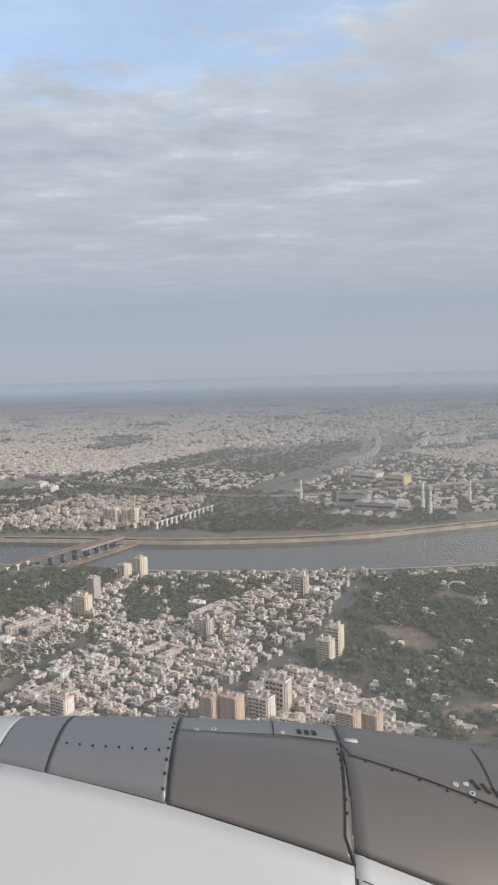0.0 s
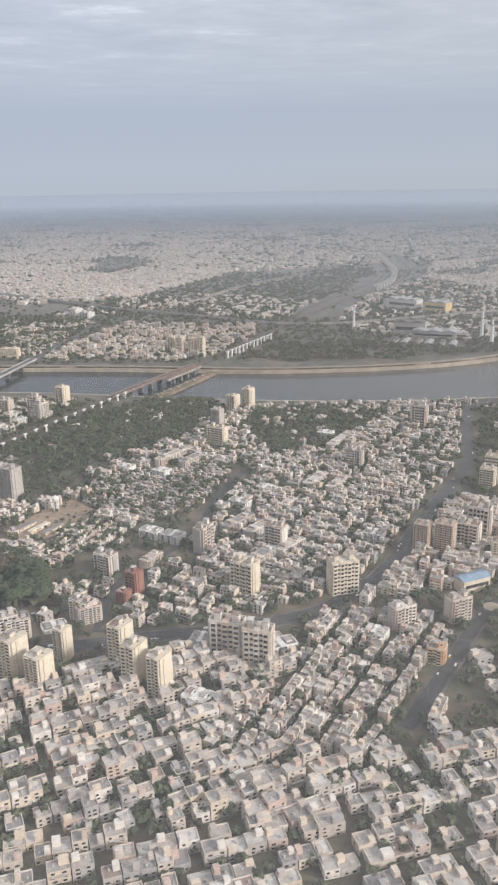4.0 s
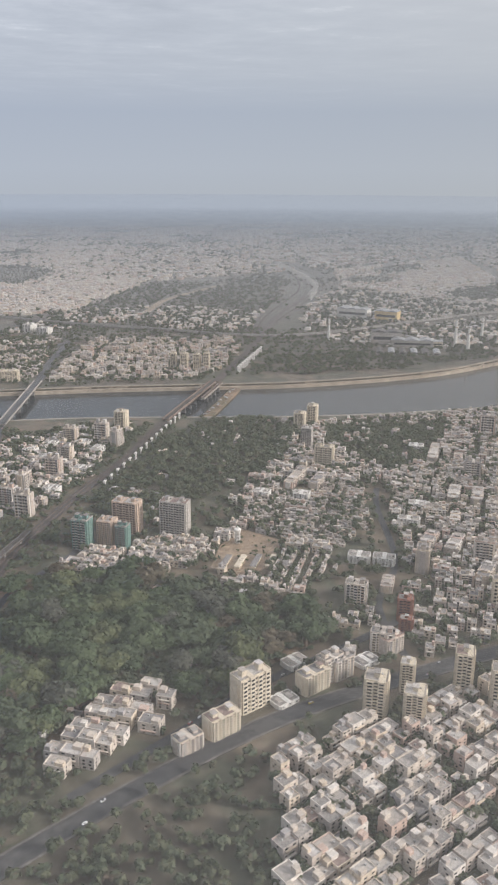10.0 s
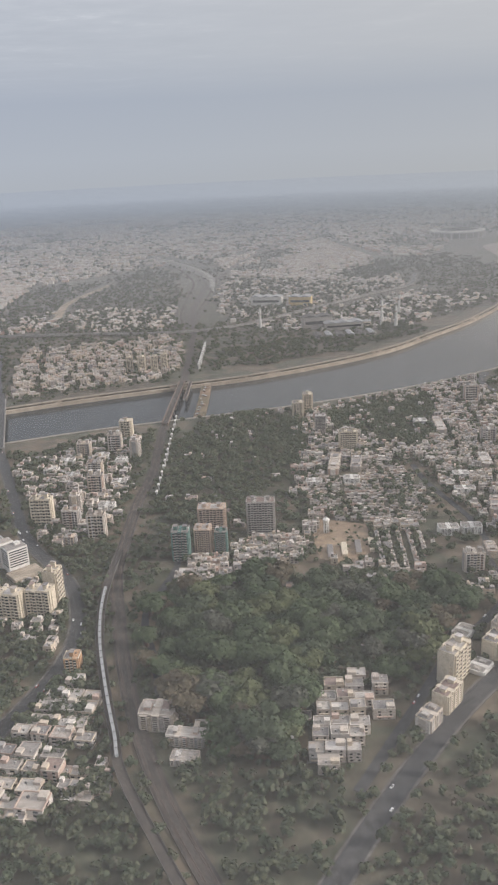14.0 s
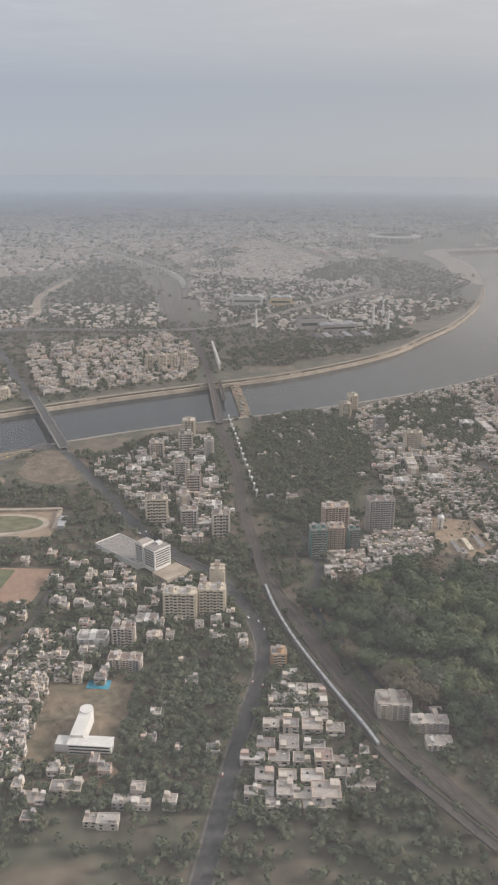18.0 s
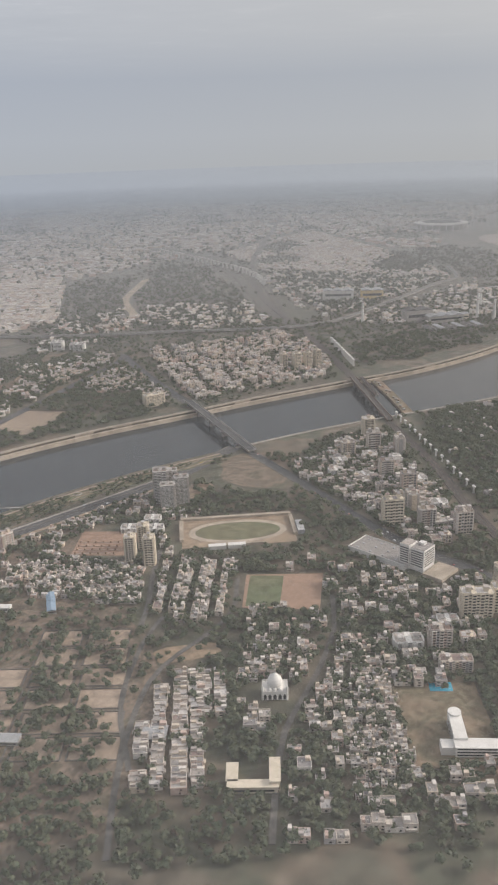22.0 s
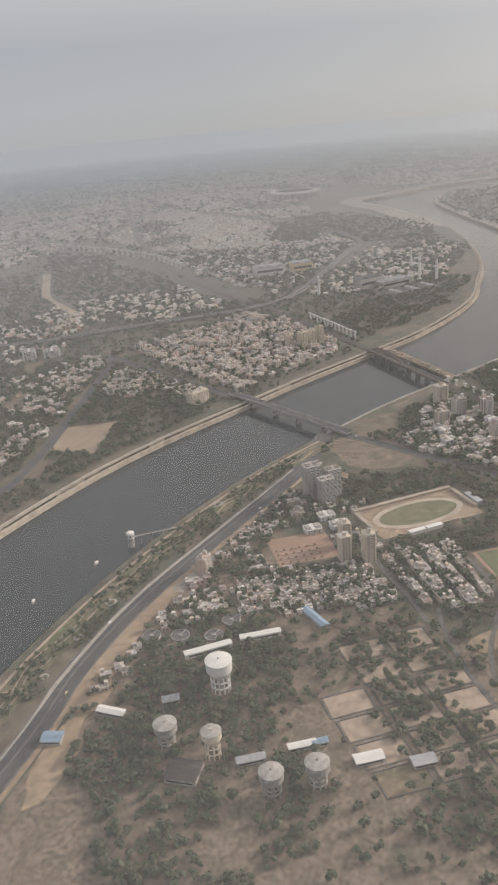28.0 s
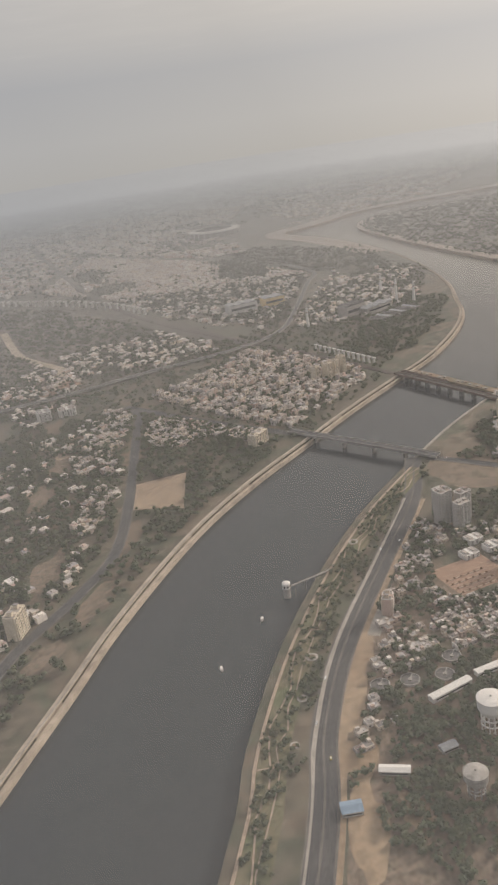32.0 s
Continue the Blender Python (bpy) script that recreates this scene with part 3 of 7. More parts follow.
# stepped promenade of the north bank: a low quay and a high wall behind it
quay = offset_line(stretch(NORTH_BANK, -1400, 560), -1.3)
g = ribbon(quay, 2.6, -7.0, -1.4)
tagged(g.put("quay", M_EMBANK), "pale concrete quay along the river's edge", "quay", kind="structure")
g = ribbon(offset_line(stretch(NORTH_BANK, -1400, 560), 1.6), 3.2, -3.0, 0.5)
tagged(g.put("embankment_wall", M_EMBANK), "sand-coloured embankment wall with a promenade on top", "embankment", kind="structure")
g = ribbon(offset_line(stretch(NORTH_BANK, -1400, 560), 0.7), 0.5, 0.4, 1.0)
tagged(g.put("parapet", M_PAVE), "pale concrete parapet along the promenade", "parapet", kind="structure")
# sandy shores of the far bend
g = ribbon(offset_line(stretch(SOUTH_BANK, 430, 1240), -9), 20, -5.5, 0.25)
tagged(g.put("ground_shore", M_SAND), "pale sandy shore of the wooded bend", "shore", kind="structure")
g = ribbon(offset_line(stretch(NORTH_BANK, 560, 1440), 22), 46, -5.5, 0.25)
tagged(g.put("ground_shore_north", M_SAND), "wide pale sand flats along the far bank", "shore", kind="structure")
# ---- roads and rails ----
LINES = {
    "river_road": ([(-900, 585), (-678, 639), (-610, 662), (-548, 674), (-470, 679), (-385, 684), (-320, 700)], 10.5, M_ASPHALT),
    "bridge_road": ([(-232, 1010), (-262, 905), (-284, 805)], 7.5, M_ASPHALT),
    "bridge_road_south": ([(-317, 690), (-330, 610), (-345, 520), (-342, 458), (-351, 418), (-369, 388), (-403, 359), (-440, 325), (-500, 270)], 6.2, M_ASPHALT),
    "north_avenue": ([(-232, 1010), (-250, 985), (-300, 955), (-471, 858), (-540, 842), (-615, 839), (-760, 800)], 6.5, M_ASPHALT),
    "city_avenue": ([(110, 620), (77, 590), (42, 483), (18, 440), (-13, 392), (-40, 345), (-73, 311), (-108, 299), (-158, 293), (-231, 281), (-300, 255), (-380, 215)], 7.0, M_ASPHALT),
    "market_road": ([(-62, 229), (-37, 263), (-7, 303), (31, 325), (75, 330), (160, 345)], 5.5, M_ASPHALT),
    "park_road": ([(-310, 262), (-268, 284), (-230, 304), (-190, 318), (-160, 330)], 4.0, M_ASPHALT),
    "station_road": ([(-275, 470), (-290, 440), (-323, 405), (-334, 371), (-348, 330)], 3.5, M_ASPHALT),
    "colony_road": ([(-98, 480), (-112, 450), (-133, 385), (-162, 345), (-170, 300)], 3.5, M_ASPHALT),
    "market_lane": ([(-585, 430), (-564, 459), (-539, 487), (-513, 506), (-466, 519), (-440, 545)], 2.4, M_KERB),
    "mosque_lane": ([(-540, 400), (-522, 419), (-500, 439), (-465, 458), (-435, 478), (-415, 500)], 2.4, M_KERB),
    "stadium_lane": ([(-503, 540), (-488, 556), (-474, 575), (-452, 600)], 2.6, M_KERB),
    "field_lane": ([(-490, 540), (-511, 526), (-540, 496), (-558, 460)], 2.2, M_KERB),
}
zoff = 0.10
for name, (pts, w, mat) in LINES.items():
    ln = smooth_line(pts, 10)
    g = ribbon(ln, w, -0.2, zoff)
    tagged(g.put("road_" + name, mat), "grey asphalt city road" if mat is M_ASPHALT else "pale paved lane", "road", kind="structure")
    KEEP_OFF.append(("line", pts, w / 2 + 2.6))
    if w > 5:
        g = Geo()
        for s in (-1, 1):
            ribbon(offset_line(ln, s * (w / 2 + 0.5)), 0.9, -0.2, 0.22, 0, g)
        if name == "river_road":
            ribbon(ln, 0.9, -0.2, 0.3, 0, g)
        tagged(g.put("pavement_" + name, M_KERB), "grimy kerbed pavement beside a road", "pavement", kind="structure")
    zoff += 0.012

RAIL = [(900, 2050), (560, 1700), (330, 1470), (150, 1250), (60, 1110), (-10, 975), (-60, 880), (-132, 757), (-190, 668), (-241, 577), (-274, 528), (-299, 486), (-319, 450), (-332, 416), (-343, 385), (-353, 352), (-361, 318), (-366, 285), (-369, 235)]
KEEP_OFF.append(("line", RAIL, 7.0))




# ---- trees ----
def leaf_cloud(rng, blobs, leaves, size, core=0.0):
    """Points and triangles of a crown: uneven lumps under many small leaf sprays; core: how far a dense inside fills each lump."""
    v, t = [], []
    for (cx, cy, cz, r) in blobs:
        if core:
            o, q = len(v), rng.uniform(0.8, 1.15, 6) * core * r
            v += [np.array([cx, cy, cz]) + np.array(d) * k * (1, 1, 0.8) for d, k in zip(((1, 0, 0), (0, 1, 0), (-1, 0, 0), (0, -1, 0), (0, 0, 1), (0, 0, -1)), q)]
            t += [(o + i, o + (i + 1) % 4, o + 4) for i in range(4)] + [(o + (i + 1) % 4, o + i, o + 5) for i in range(4)]
        for _ in range(leaves):
            d = rng.normal(size=3)
            d /= np.linalg.norm(d)
            if d[2] < -0.2:
                d[2] *= -0.8
            c = np.array([cx, cy, cz]) + d * r * rng.uniform(0.78, 1.06) * np.array([1, 1, 0.8])
            nrm = d + rng.normal(size=3) * 0.38
            nrm /= np.linalg.norm(nrm)
            a = np.cross(nrm, rng.normal(size=3))
            a /= np.linalg.norm(a)
            b = np.cross(nrm, a)
            s = size * rng.uniform(0.6, 1.35)
            o = len(v)
            v += [c - a * s - b * s * 0.6, c + a * s - b * s * 0.45, c + b * s * 1.1 + nrm * s * 0.15]
            t += [(o, o + 1, o + 2)]
    return np.array(v), np.array(t)


def crown_blobs(rng, k, spread, z, r):
    out = []
    for i in range(k):
        a = rng.uniform(0, 2 * math.pi)
        q = spread * math.sqrt(rng.uniform(0.05, 1))
        out.append((q * math.cos(a), q * math.sin(a), z + rng.uniform(-0.25, 0.35) * r, r * rng.uniform(0.7, 1.15)))
    return out


RNG = np.random.default_rng(5)
CROWNS = []                      # light crowns for the joined trees
for i in range(8):
    CROWNS.append(leaf_cloud(RNG, crown_blobs(RNG, 4, 0.55, 1.1, 0.6), 10, 0.30, 0.82))
FAR_CROWNS = [leaf_cloud(RNG, crown_blobs(RNG, 3, 0.55, 1.0, 0.66), 2, 0.4, 0.95) for i in range(6)]
SPOTS = {"near": [], "far": []}


def plant(points, lo=1.6, hi=2.9, far=False):
    for x, y in points:
        SPOTS["far" if far else "near"].append((x, y, RNG.uniform(lo, hi)))


def scatter(poly, n, lo=1.6, hi=2.9, far=False, clump=0.0, slack=0.5):
    """Tree places in a polygon, off roads and houses; clump: how strongly they gather."""
    q = np.array(poly, float)
    p = RNG.uniform(q.min(0), q.max(0), (int(n), 2))
    wob = np.array([noise.noise_vector(Vector((x * 0.035, y * 0.035, 1.0)))[:2] for x, y in p]) * (16.0 if not far else 40.0)
    p = p[inside(poly, p + wob)]
    if clump:
        grid = 0.009 if far else 0.03
        keep = np.array([noise.noise(Vector((x * grid, y * grid, 3.0))) * 0.5 + 0.5 > clump * RNG.uniform(0.6, 1.2) for x, y in p], bool)
        p = p[keep] if len(p) else p
    if len(p):
        p = p[free(p, slack)]
    plant(p, lo, hi, far)


# ---- houses joined by district ----
HOUSES = {"near": [], "far": []}
NEAR_HOUSES = []
DONE = []          # districts already built up


def district(poly, turn, lot=(5.0, 5.5), rows=2, street=3.2, cross=(9, 3.0), storeys=(2, 4), fill=0.9, trees=0.25, far=False, things=0, slack=1.0, jitter=0.12):
    """Rows of houses back to back between streets, inside a polygon."""
    c, s = math.cos(radians(turn)), math.sin(radians(turn))
    q = np.array(poly, float)
    uv = np.stack([q[:, 0] * c + q[:, 1] * s, -q[:, 0] * s + q[:, 1] * c], 1)
    u0, v0 = uv.min(0)
    u1, v1 = uv.max(0)
    pts, v, r = [], v0, 0
    while v < v1:
        u, k = u0 + RNG.uniform(0, lot[0]), 0
        while u < u1:
            w = lot[0] * RNG.uniform(0.8, 1.3)
            pts.append((u + w / 2, v + lot[1] / 2, w))
            u += w
            k += 1
            if k % cross[0] == 0:
                u += cross[1]
        v += lot[1]
        r += 1
        if r % rows == 0:
            v += street
    pts = np.array(pts)
    xy = np.stack([pts[:, 0] * c - pts[:, 1] * s, pts[:, 0] * s + pts[:, 1] * c], 1)
    ok = inside(poly, xy)
    ok[ok] = free(xy[ok], slack)
    for zone in DONE:
        ok[ok] = ~inside(zone, xy[ok])
    DONE.append(poly)
    for wood in WOODS:
        ok[ok] = ~inside(wood, xy[ok]) | (RNG.random(int(ok.sum())) < 0.16)
    pts, xy = pts[ok], xy[ok]
    for (u, v, w), (x, y) in zip(pts, xy):
        gap = far and noise.noise(Vector((x * 0.006, y * 0.006, 9.0))) > 0.12 + 0.25 * RNG.random()
        if gap or RNG.random() > fill:
            if RNG.random() < 0.8:
                plant([(x, y)], 1.5, 2.6, far)
            continue
        d = lot[1] * RNG.uniform(0.8, 1.0)
        if RNG.random() < 0.07:
            w, d = w * 1.35, d * 1.2
        h = 1.32 * (storeys[0] + (storeys[1] - storeys[0]) * RNG.random() ** 1.5) + RNG.uniform(0, 0.4)
        row = (x + RNG.normal() * jitter, y + RNG.normal() * jitter, w * RNG.uniform(0.9, 1.0), d, h, turn + RNG.normal() * 0.8)
        if things > 0:
            NEAR_HOUSES.append(row)
            things -= 1
        else:
            HOUSES["far" if far else "near"].append(row)
        if RNG.random() < trees:
            a = RNG.choice([-1, 1]) * (d / 2 + street * 0.35)
            plant([(x - s * a + RNG.normal(), y + c * a + RNG.normal())], 1.4, 2.5, far)


def join_houses(rows, name, label, detail):
    """All houses of one list as one mesh: body, parapet round a sunk terrace, stair cabin, water tank, window strips."""
    V, T, I, o = [], [], [], 0

    def emit(pts, quads, mi):
        nonlocal o
        V.append(pts)
        q = np.array(quads)
        t = np.concatenate([q[:, [0, 1, 2]], q[:, [0, 2, 3]]]) + o
        T.append(t)
        I.append(np.full(len(t), mi))
        o += len(pts)

    sq = np.array([(-1, -1), (1, -1), (1, 1), (-1, 1)], float) / 2
    for x, y, w, d, h, turn in rows:
        a = radians(turn)
        M = np.array([[math.cos(a), -math.sin(a)], [math.sin(a), math.cos(a)]])

        def ring(sx, sy, z, ox=0.0, oy=0.0):
            p = (sq * (sx, sy) + (ox, oy)) @ M.T + (x, y)
            return np.column_stack([p, np.full(4, z)])

        if detail:
            b = 0.22
            pts = np.concatenate([ring(w, d, -0.1), ring(w, d, h), ring(w - 2 * b, d - 2 * b, h)])
            emit(pts, [(0, 1, 5, 4), (1, 2, 6, 5), (2, 3, 7, 6), (3, 0, 4, 7), (4, 5, 9, 8), (5, 6, 10, 9), (6, 7, 11, 10), (7, 4, 8, 11)], 0)
            rim = ring(w - 2 * b, d - 2 * b, h - 0.35)
            emit(np.concatenate([ring(w - 2 * b, d - 2 * b, h), rim]), [(0, 4, 5, 1), (1, 5, 6, 2), (2, 6, 7, 3), (3, 7, 4, 0)], 0)
            emit(rim.copy(), [(0, 1, 2, 3)], 1)
            sx, sy, sh = w * RNG.uniform(0.28, 0.45), d * RNG.uniform(0.28, 0.5), RNG.uniform(0.9, 1.5)
            ox, oy = RNG.choice([-1, 1]) * (w - sx) * 0.42, RNG.choice([-1, 1]) * (d - sy) * 0.4
            emit(np.concatenate([ring(sx, sy, h - 0.35, ox, oy), ring(sx, sy, h + sh, ox, oy)]), [(0, 1, 5, 4), (1, 2, 6, 5), (2, 3, 7, 6), (3, 0, 4, 7), (4, 5, 6, 7)], 0)
            if RNG.random() < 0.6:
                tx, ty = -ox * RNG.uniform(0.3, 1), oy * RNG.uniform(-1, 1)
                emit(np.concatenate([ring(0.55, 0.55, h - 0.35, tx, ty), ring(0.5, 0.5, h + 0.3, tx, ty)]), [(0, 1, 5, 4), (1, 2, 6, 5), (2, 3, 7, 6), (3, 0, 4, 7), (4, 5, 6, 7)], 3)
            # windows, floor by floor, and a sunshade slab over each row
            nf = max(1, int(h / 1.32))
            for k in range(nf):
                z = k * 1.32 + 0.45
                for sd in (-1, 1):
                    nw = 2 if w > 4 else 1
                    for i in range(nw):
                        cx = (i + 0.5) / nw * w - w / 2 + RNG.uniform(-0.3, 0.3)
                        ww = RNG.uniform(0.35, 0.62)
                        yy = sd * (d / 2 + 0.02)
                        p = np.array([(cx - ww, yy), (cx + ww, yy)]) @ M.T + (x, y)
                        emit(np.array([(*p[0], z), (*p[1], z), (*p[1], z + 0.62), (*p[0], z + 0.62)]), [(0, 1, 2, 3)], 2)
                    xx = sd * (w / 2 + 0.02)
                    cy, ww = RNG.uniform(-0.2, 0.2) * d, RNG.uniform(0.3, 0.6)
                    p = np.array([(xx, cy - ww), (xx, cy + ww)]) @ M.T + (x, y)
                    emit(np.array([(*p[0], z), (*p[1], z), (*p[1], z + 0.62), (*p[0], z + 0.62)]), [(0, 1, 2, 3)], 2)
                if k and RNG.random() < 0.75:
                    sd = RNG.choice([-1, 1])
                    emit(np.concatenate([ring(w * 0.7, 0.7, k * 1.32 - 0.08, 0, sd * (d / 2 + 0.3)), ring(w * 0.7, 0.7, k * 1.32 + 0.3, 0, sd * (d / 2 + 0.3))]),
                         [(0, 1, 5, 4), (1, 2, 6, 5), (2, 3, 7, 6), (3, 0, 4, 7), (4, 5, 6, 7), (3, 2, 1, 0)], 0)
        else:
            emit(np.concatenate([ring(w, d, -0.1), ring(w, d, h)]), [(0, 1, 5, 4), (1, 2, 6, 5), (2, 3, 7, 6), (3, 0, 4, 7)], 0)
            emit(ring(w, d, h), [(0, 1, 2, 3)], 1)
            if RNG.random() < 0.6:
                ox, oy = RNG.uniform(-0.25, 0.25) * w, RNG.uniform(-0.25, 0.25) * d
                emit(np.concatenate([ring(w * 0.4, d * 0.4, h, ox, oy), ring(w * 0.4, d * 0.4, h + 1.2, ox, oy)]), [(0, 1, 5, 4), (1, 2, 6, 5), (2, 3, 7, 6), (3, 0, 4, 7), (4, 5, 6, 7)], 0)
    if not V:
        return
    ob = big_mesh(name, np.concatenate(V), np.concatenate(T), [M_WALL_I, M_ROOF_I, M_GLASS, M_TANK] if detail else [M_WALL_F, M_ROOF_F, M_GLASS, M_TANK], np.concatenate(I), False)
    tagged(ob, label, "houses", kind="stuff")


def join_trees(rows, name, label, mat, crowns):
    V, T, o = [], [], 0
    for x, y, r in rows:
        v, t = crowns[RNG.integers(len(crowns))]
        a = RNG.uniform(0, 6.283)
        M = np.array([[math.cos(a), -math.sin(a), 0], [math.sin(a), math.cos(a), 0], [0, 0, RNG.uniform(0.75, 1.15)]])
        V.append((v @ M.T) * r + (x, y, -0.25 * r))
        T.append(t + o)
        o += len(v)
    if V:
        tagged(big_mesh(name, np.concatenate(V), np.concatenate(T), [mat]), label, "trees", kind="stuff")


# ---- flats and towers ----
FLOOR = 1.34


def stack(x, y, w, floors, s, out, back):
    """One upright strip of window openings: a folded band with a ledge below each opening, which lies further back."""
    g, prof = Geo(), []
    for k in range(floors):
        z = k * FLOOR
        prof += [(out, z + 0.02), (out, z + 0.46), (back, z + 0.47), (back, z + 1.14), (out * 0.5, z + 1.15)]
    prof.append((out * 0.5, floors * FLOOR))
    n = len(prof)
    vs = [(x + a * w / 2, y + s * (o + 0.01), z) for a in (-1, 1) for o, z in prof] + [(x + a * w / 2, y - s * 0.02, z) for a in (-1, 1) for o, z in prof]
    for i in range(n - 1):
        q = (i, n + i, n + i + 1, i + 1)
        g.f.append(q if s < 0 else q[::-1])
        g.m.append(1 if i % 5 == 2 else 0)
        for o in (0, n):
            g.f.append((o + i, o + i + 1, 2 * n + o + i + 1, 2 * n + o + i))
            g.m.append(0)
    g.v = vs
    return g


def rim(w, d, z, h, t=0.2):
    """A wall round a flat roof, in one piece."""
    vs = [(a * (w / 2 - o), b * (d / 2 - o), zz) for o, zz in ((0, z), (0, z + h), (t, z + h), (t, z)) for a, b in ((-1, -1), (1, -1), (1, 1), (-1, 1))]
    fs = []
    for r in range(4):
        for i in range(4):
            j = (i + 1) % 4
            q = (r + 1) % 4
            fs.append((r * 4 + i, r * 4 + j, q * 4 + j, q * 4 + i))
    return Geo().add(vs, fs)


def block(name, label, w, d, floors, wall=None, bays=3, style="flats", category="apartment building", group="", trim=None):
    """A block of flats at the origin: stepped walls with bays, window strips, balconies, roof with lift house and tanks."""
    wall = wall or M_WALL
    trim = trim or wall
    h = floors * FLOOR
    e = new(name)
    e.empty_display_size = 1
    tagged(e, label, category, group)
    Geo().box(0, 0, -0.2, w, d - 1.2, h + 0.2).put("wall", wall, e)
    bw = w / bays
    Geo().box(0, 0, -0.2, w + 0.8, d * 0.45, h + 0.2).put("cross_wing", wall, e)
    Geo().box(0, 0, h, w - 0.5, d - 1.7, 0.15).put("roof", M_ROOF, e)
    rim(w, d - 1.2, h, 0.6).put("parapet", trim, e)
    for i in range(bays):
        x = (i + 0.5) * bw - w / 2
        Geo().box(x, 0, -0.2, bw * 0.62, d, h + 0.2 + (0.5 if i % 2 else 0.0)).put("bay", wall, e)
        for s in (-1, 1):
            stack(x, s * d / 2, bw * 0.4, floors, s, 0.05, 0.0).put("window_strip", [trim, M_GLASS], e)
            if i < bays - 1:
                stack(x + bw * 0.5, s * (d / 2 - 0.6), bw * 0.36, floors, s, 0.58, 0.02).put("balcony_front", [trim, M_GLASS], e)
    for s in (-1, 1):
        stack(-d * 0.1, s * (w / 2 + 0.4), d * 0.14, floors, -s, 0.03, 0.0).put("side_window_strip", [trim, M_GLASS], e, m=pose(0, 0, 0, 0, 0, 90))
    for x in ((0,) if w < 9 else (-w * 0.27, w * 0.27)):
        top_ = Geo().box(x, 0, h + 0.1, 2.1, min(2.6, d * 0.4), 2.0).put("lift_house", wall, e)
        Geo().box(x, 0, h + 2.1, 2.5, min(3.0, d * 0.45), 0.18).put("lift_house_roof", M_ROOF, top_, "overhanging concrete roof slab")
        Geo().rings(x + 1.8, 0.6, [(0.42, h + 0.15), (0.44, h + 0.75), (0.3, h + 0.95)], 8).put("water_tank", M_TANK, e)
    return e


def set_down(e, x, y, turn=0.0, scale=(1, 1, 1)):
    e.matrix_basis = pose(x, y, 0, 0, 0, turn) @ Matrix.Diagonal((*scale, 1))
    return e


PROTO = {}
USED = set()


def place(kind, x, y, turn=-33.0, scale=(1, 1, 1), pad=1.0):
    e, w, d = PROTO[kind]
    m = pose(x, y, 0, 0, 0, turn) @ Matrix.Diagonal((*scale, 1))
    if kind in USED:
        copy_thing(e, m)
    else:
        e.matrix_basis = m
        USED.add(kind)
    keep_off_box(x, y, w * scale[0], d * scale[1], turn, pad)


def proto(kind, label, w, d, floors, **kw):
    PROTO[kind] = (block("apartment_building" if "category" not in kw else kw["category"].replace(" ", "_"), label, w, d, floors, **kw), w, d)


proto("tower_grey", "tall grey-brown tower of flats with dark window strips", 18, 9, 14, wall=M_GREYW, bays=5, category="tower block")
proto("tower_brown", "tall tan tower of flats with stepped bays", 15, 9, 13, wall=M_BROWNW, bays=4, category="tower block")
proto("tower_cream", "cream tower of flats with projecting balconies", 8.5, 8.5, 11, wall=M_CREAM, bays=2, category="tower block")
proto("tower_net", "unfinished tower wrapped in green safety netting", 10, 9, 11, wall=M_GREENNET, bays=3, category="tower block", trim=M_CONC)
proto("tower_twin", "tall slender grey and white tower of flats", 9, 10, 20, wall=M_GREYW, bays=3, category="tower block", trim=M_WHITE)
proto("flats_white", "white-painted block of flats with a flat roof", 12, 8, 6, wall=M_WHITE, bays=3)
proto("flats_cream", "cream block of flats with open balconies", 14, 8, 8, wall=M_CREAM, bays=4)
proto("flats_plain", "plastered block of flats with water tanks on the roof", 11, 7.5, 7, wall=M_WALL, bays=3)
proto("flats_long", "long low block of plastered flats", 20, 6.5, 5, wall=M_WALL, bays=5)
proto("flats_small", "small plastered block of flats", 8, 7, 5, wall=M_WALL, bays=2)
proto("flats_red", "red brick office block with dark windows", 8, 8, 8, wall=M_RED, bays=2, category="office building")
proto("flats_orange", "orange and cream office block by the railway", 8, 7, 5, wall=M_ORANGE, bays=2, category="office building", trim=M_CREAM)

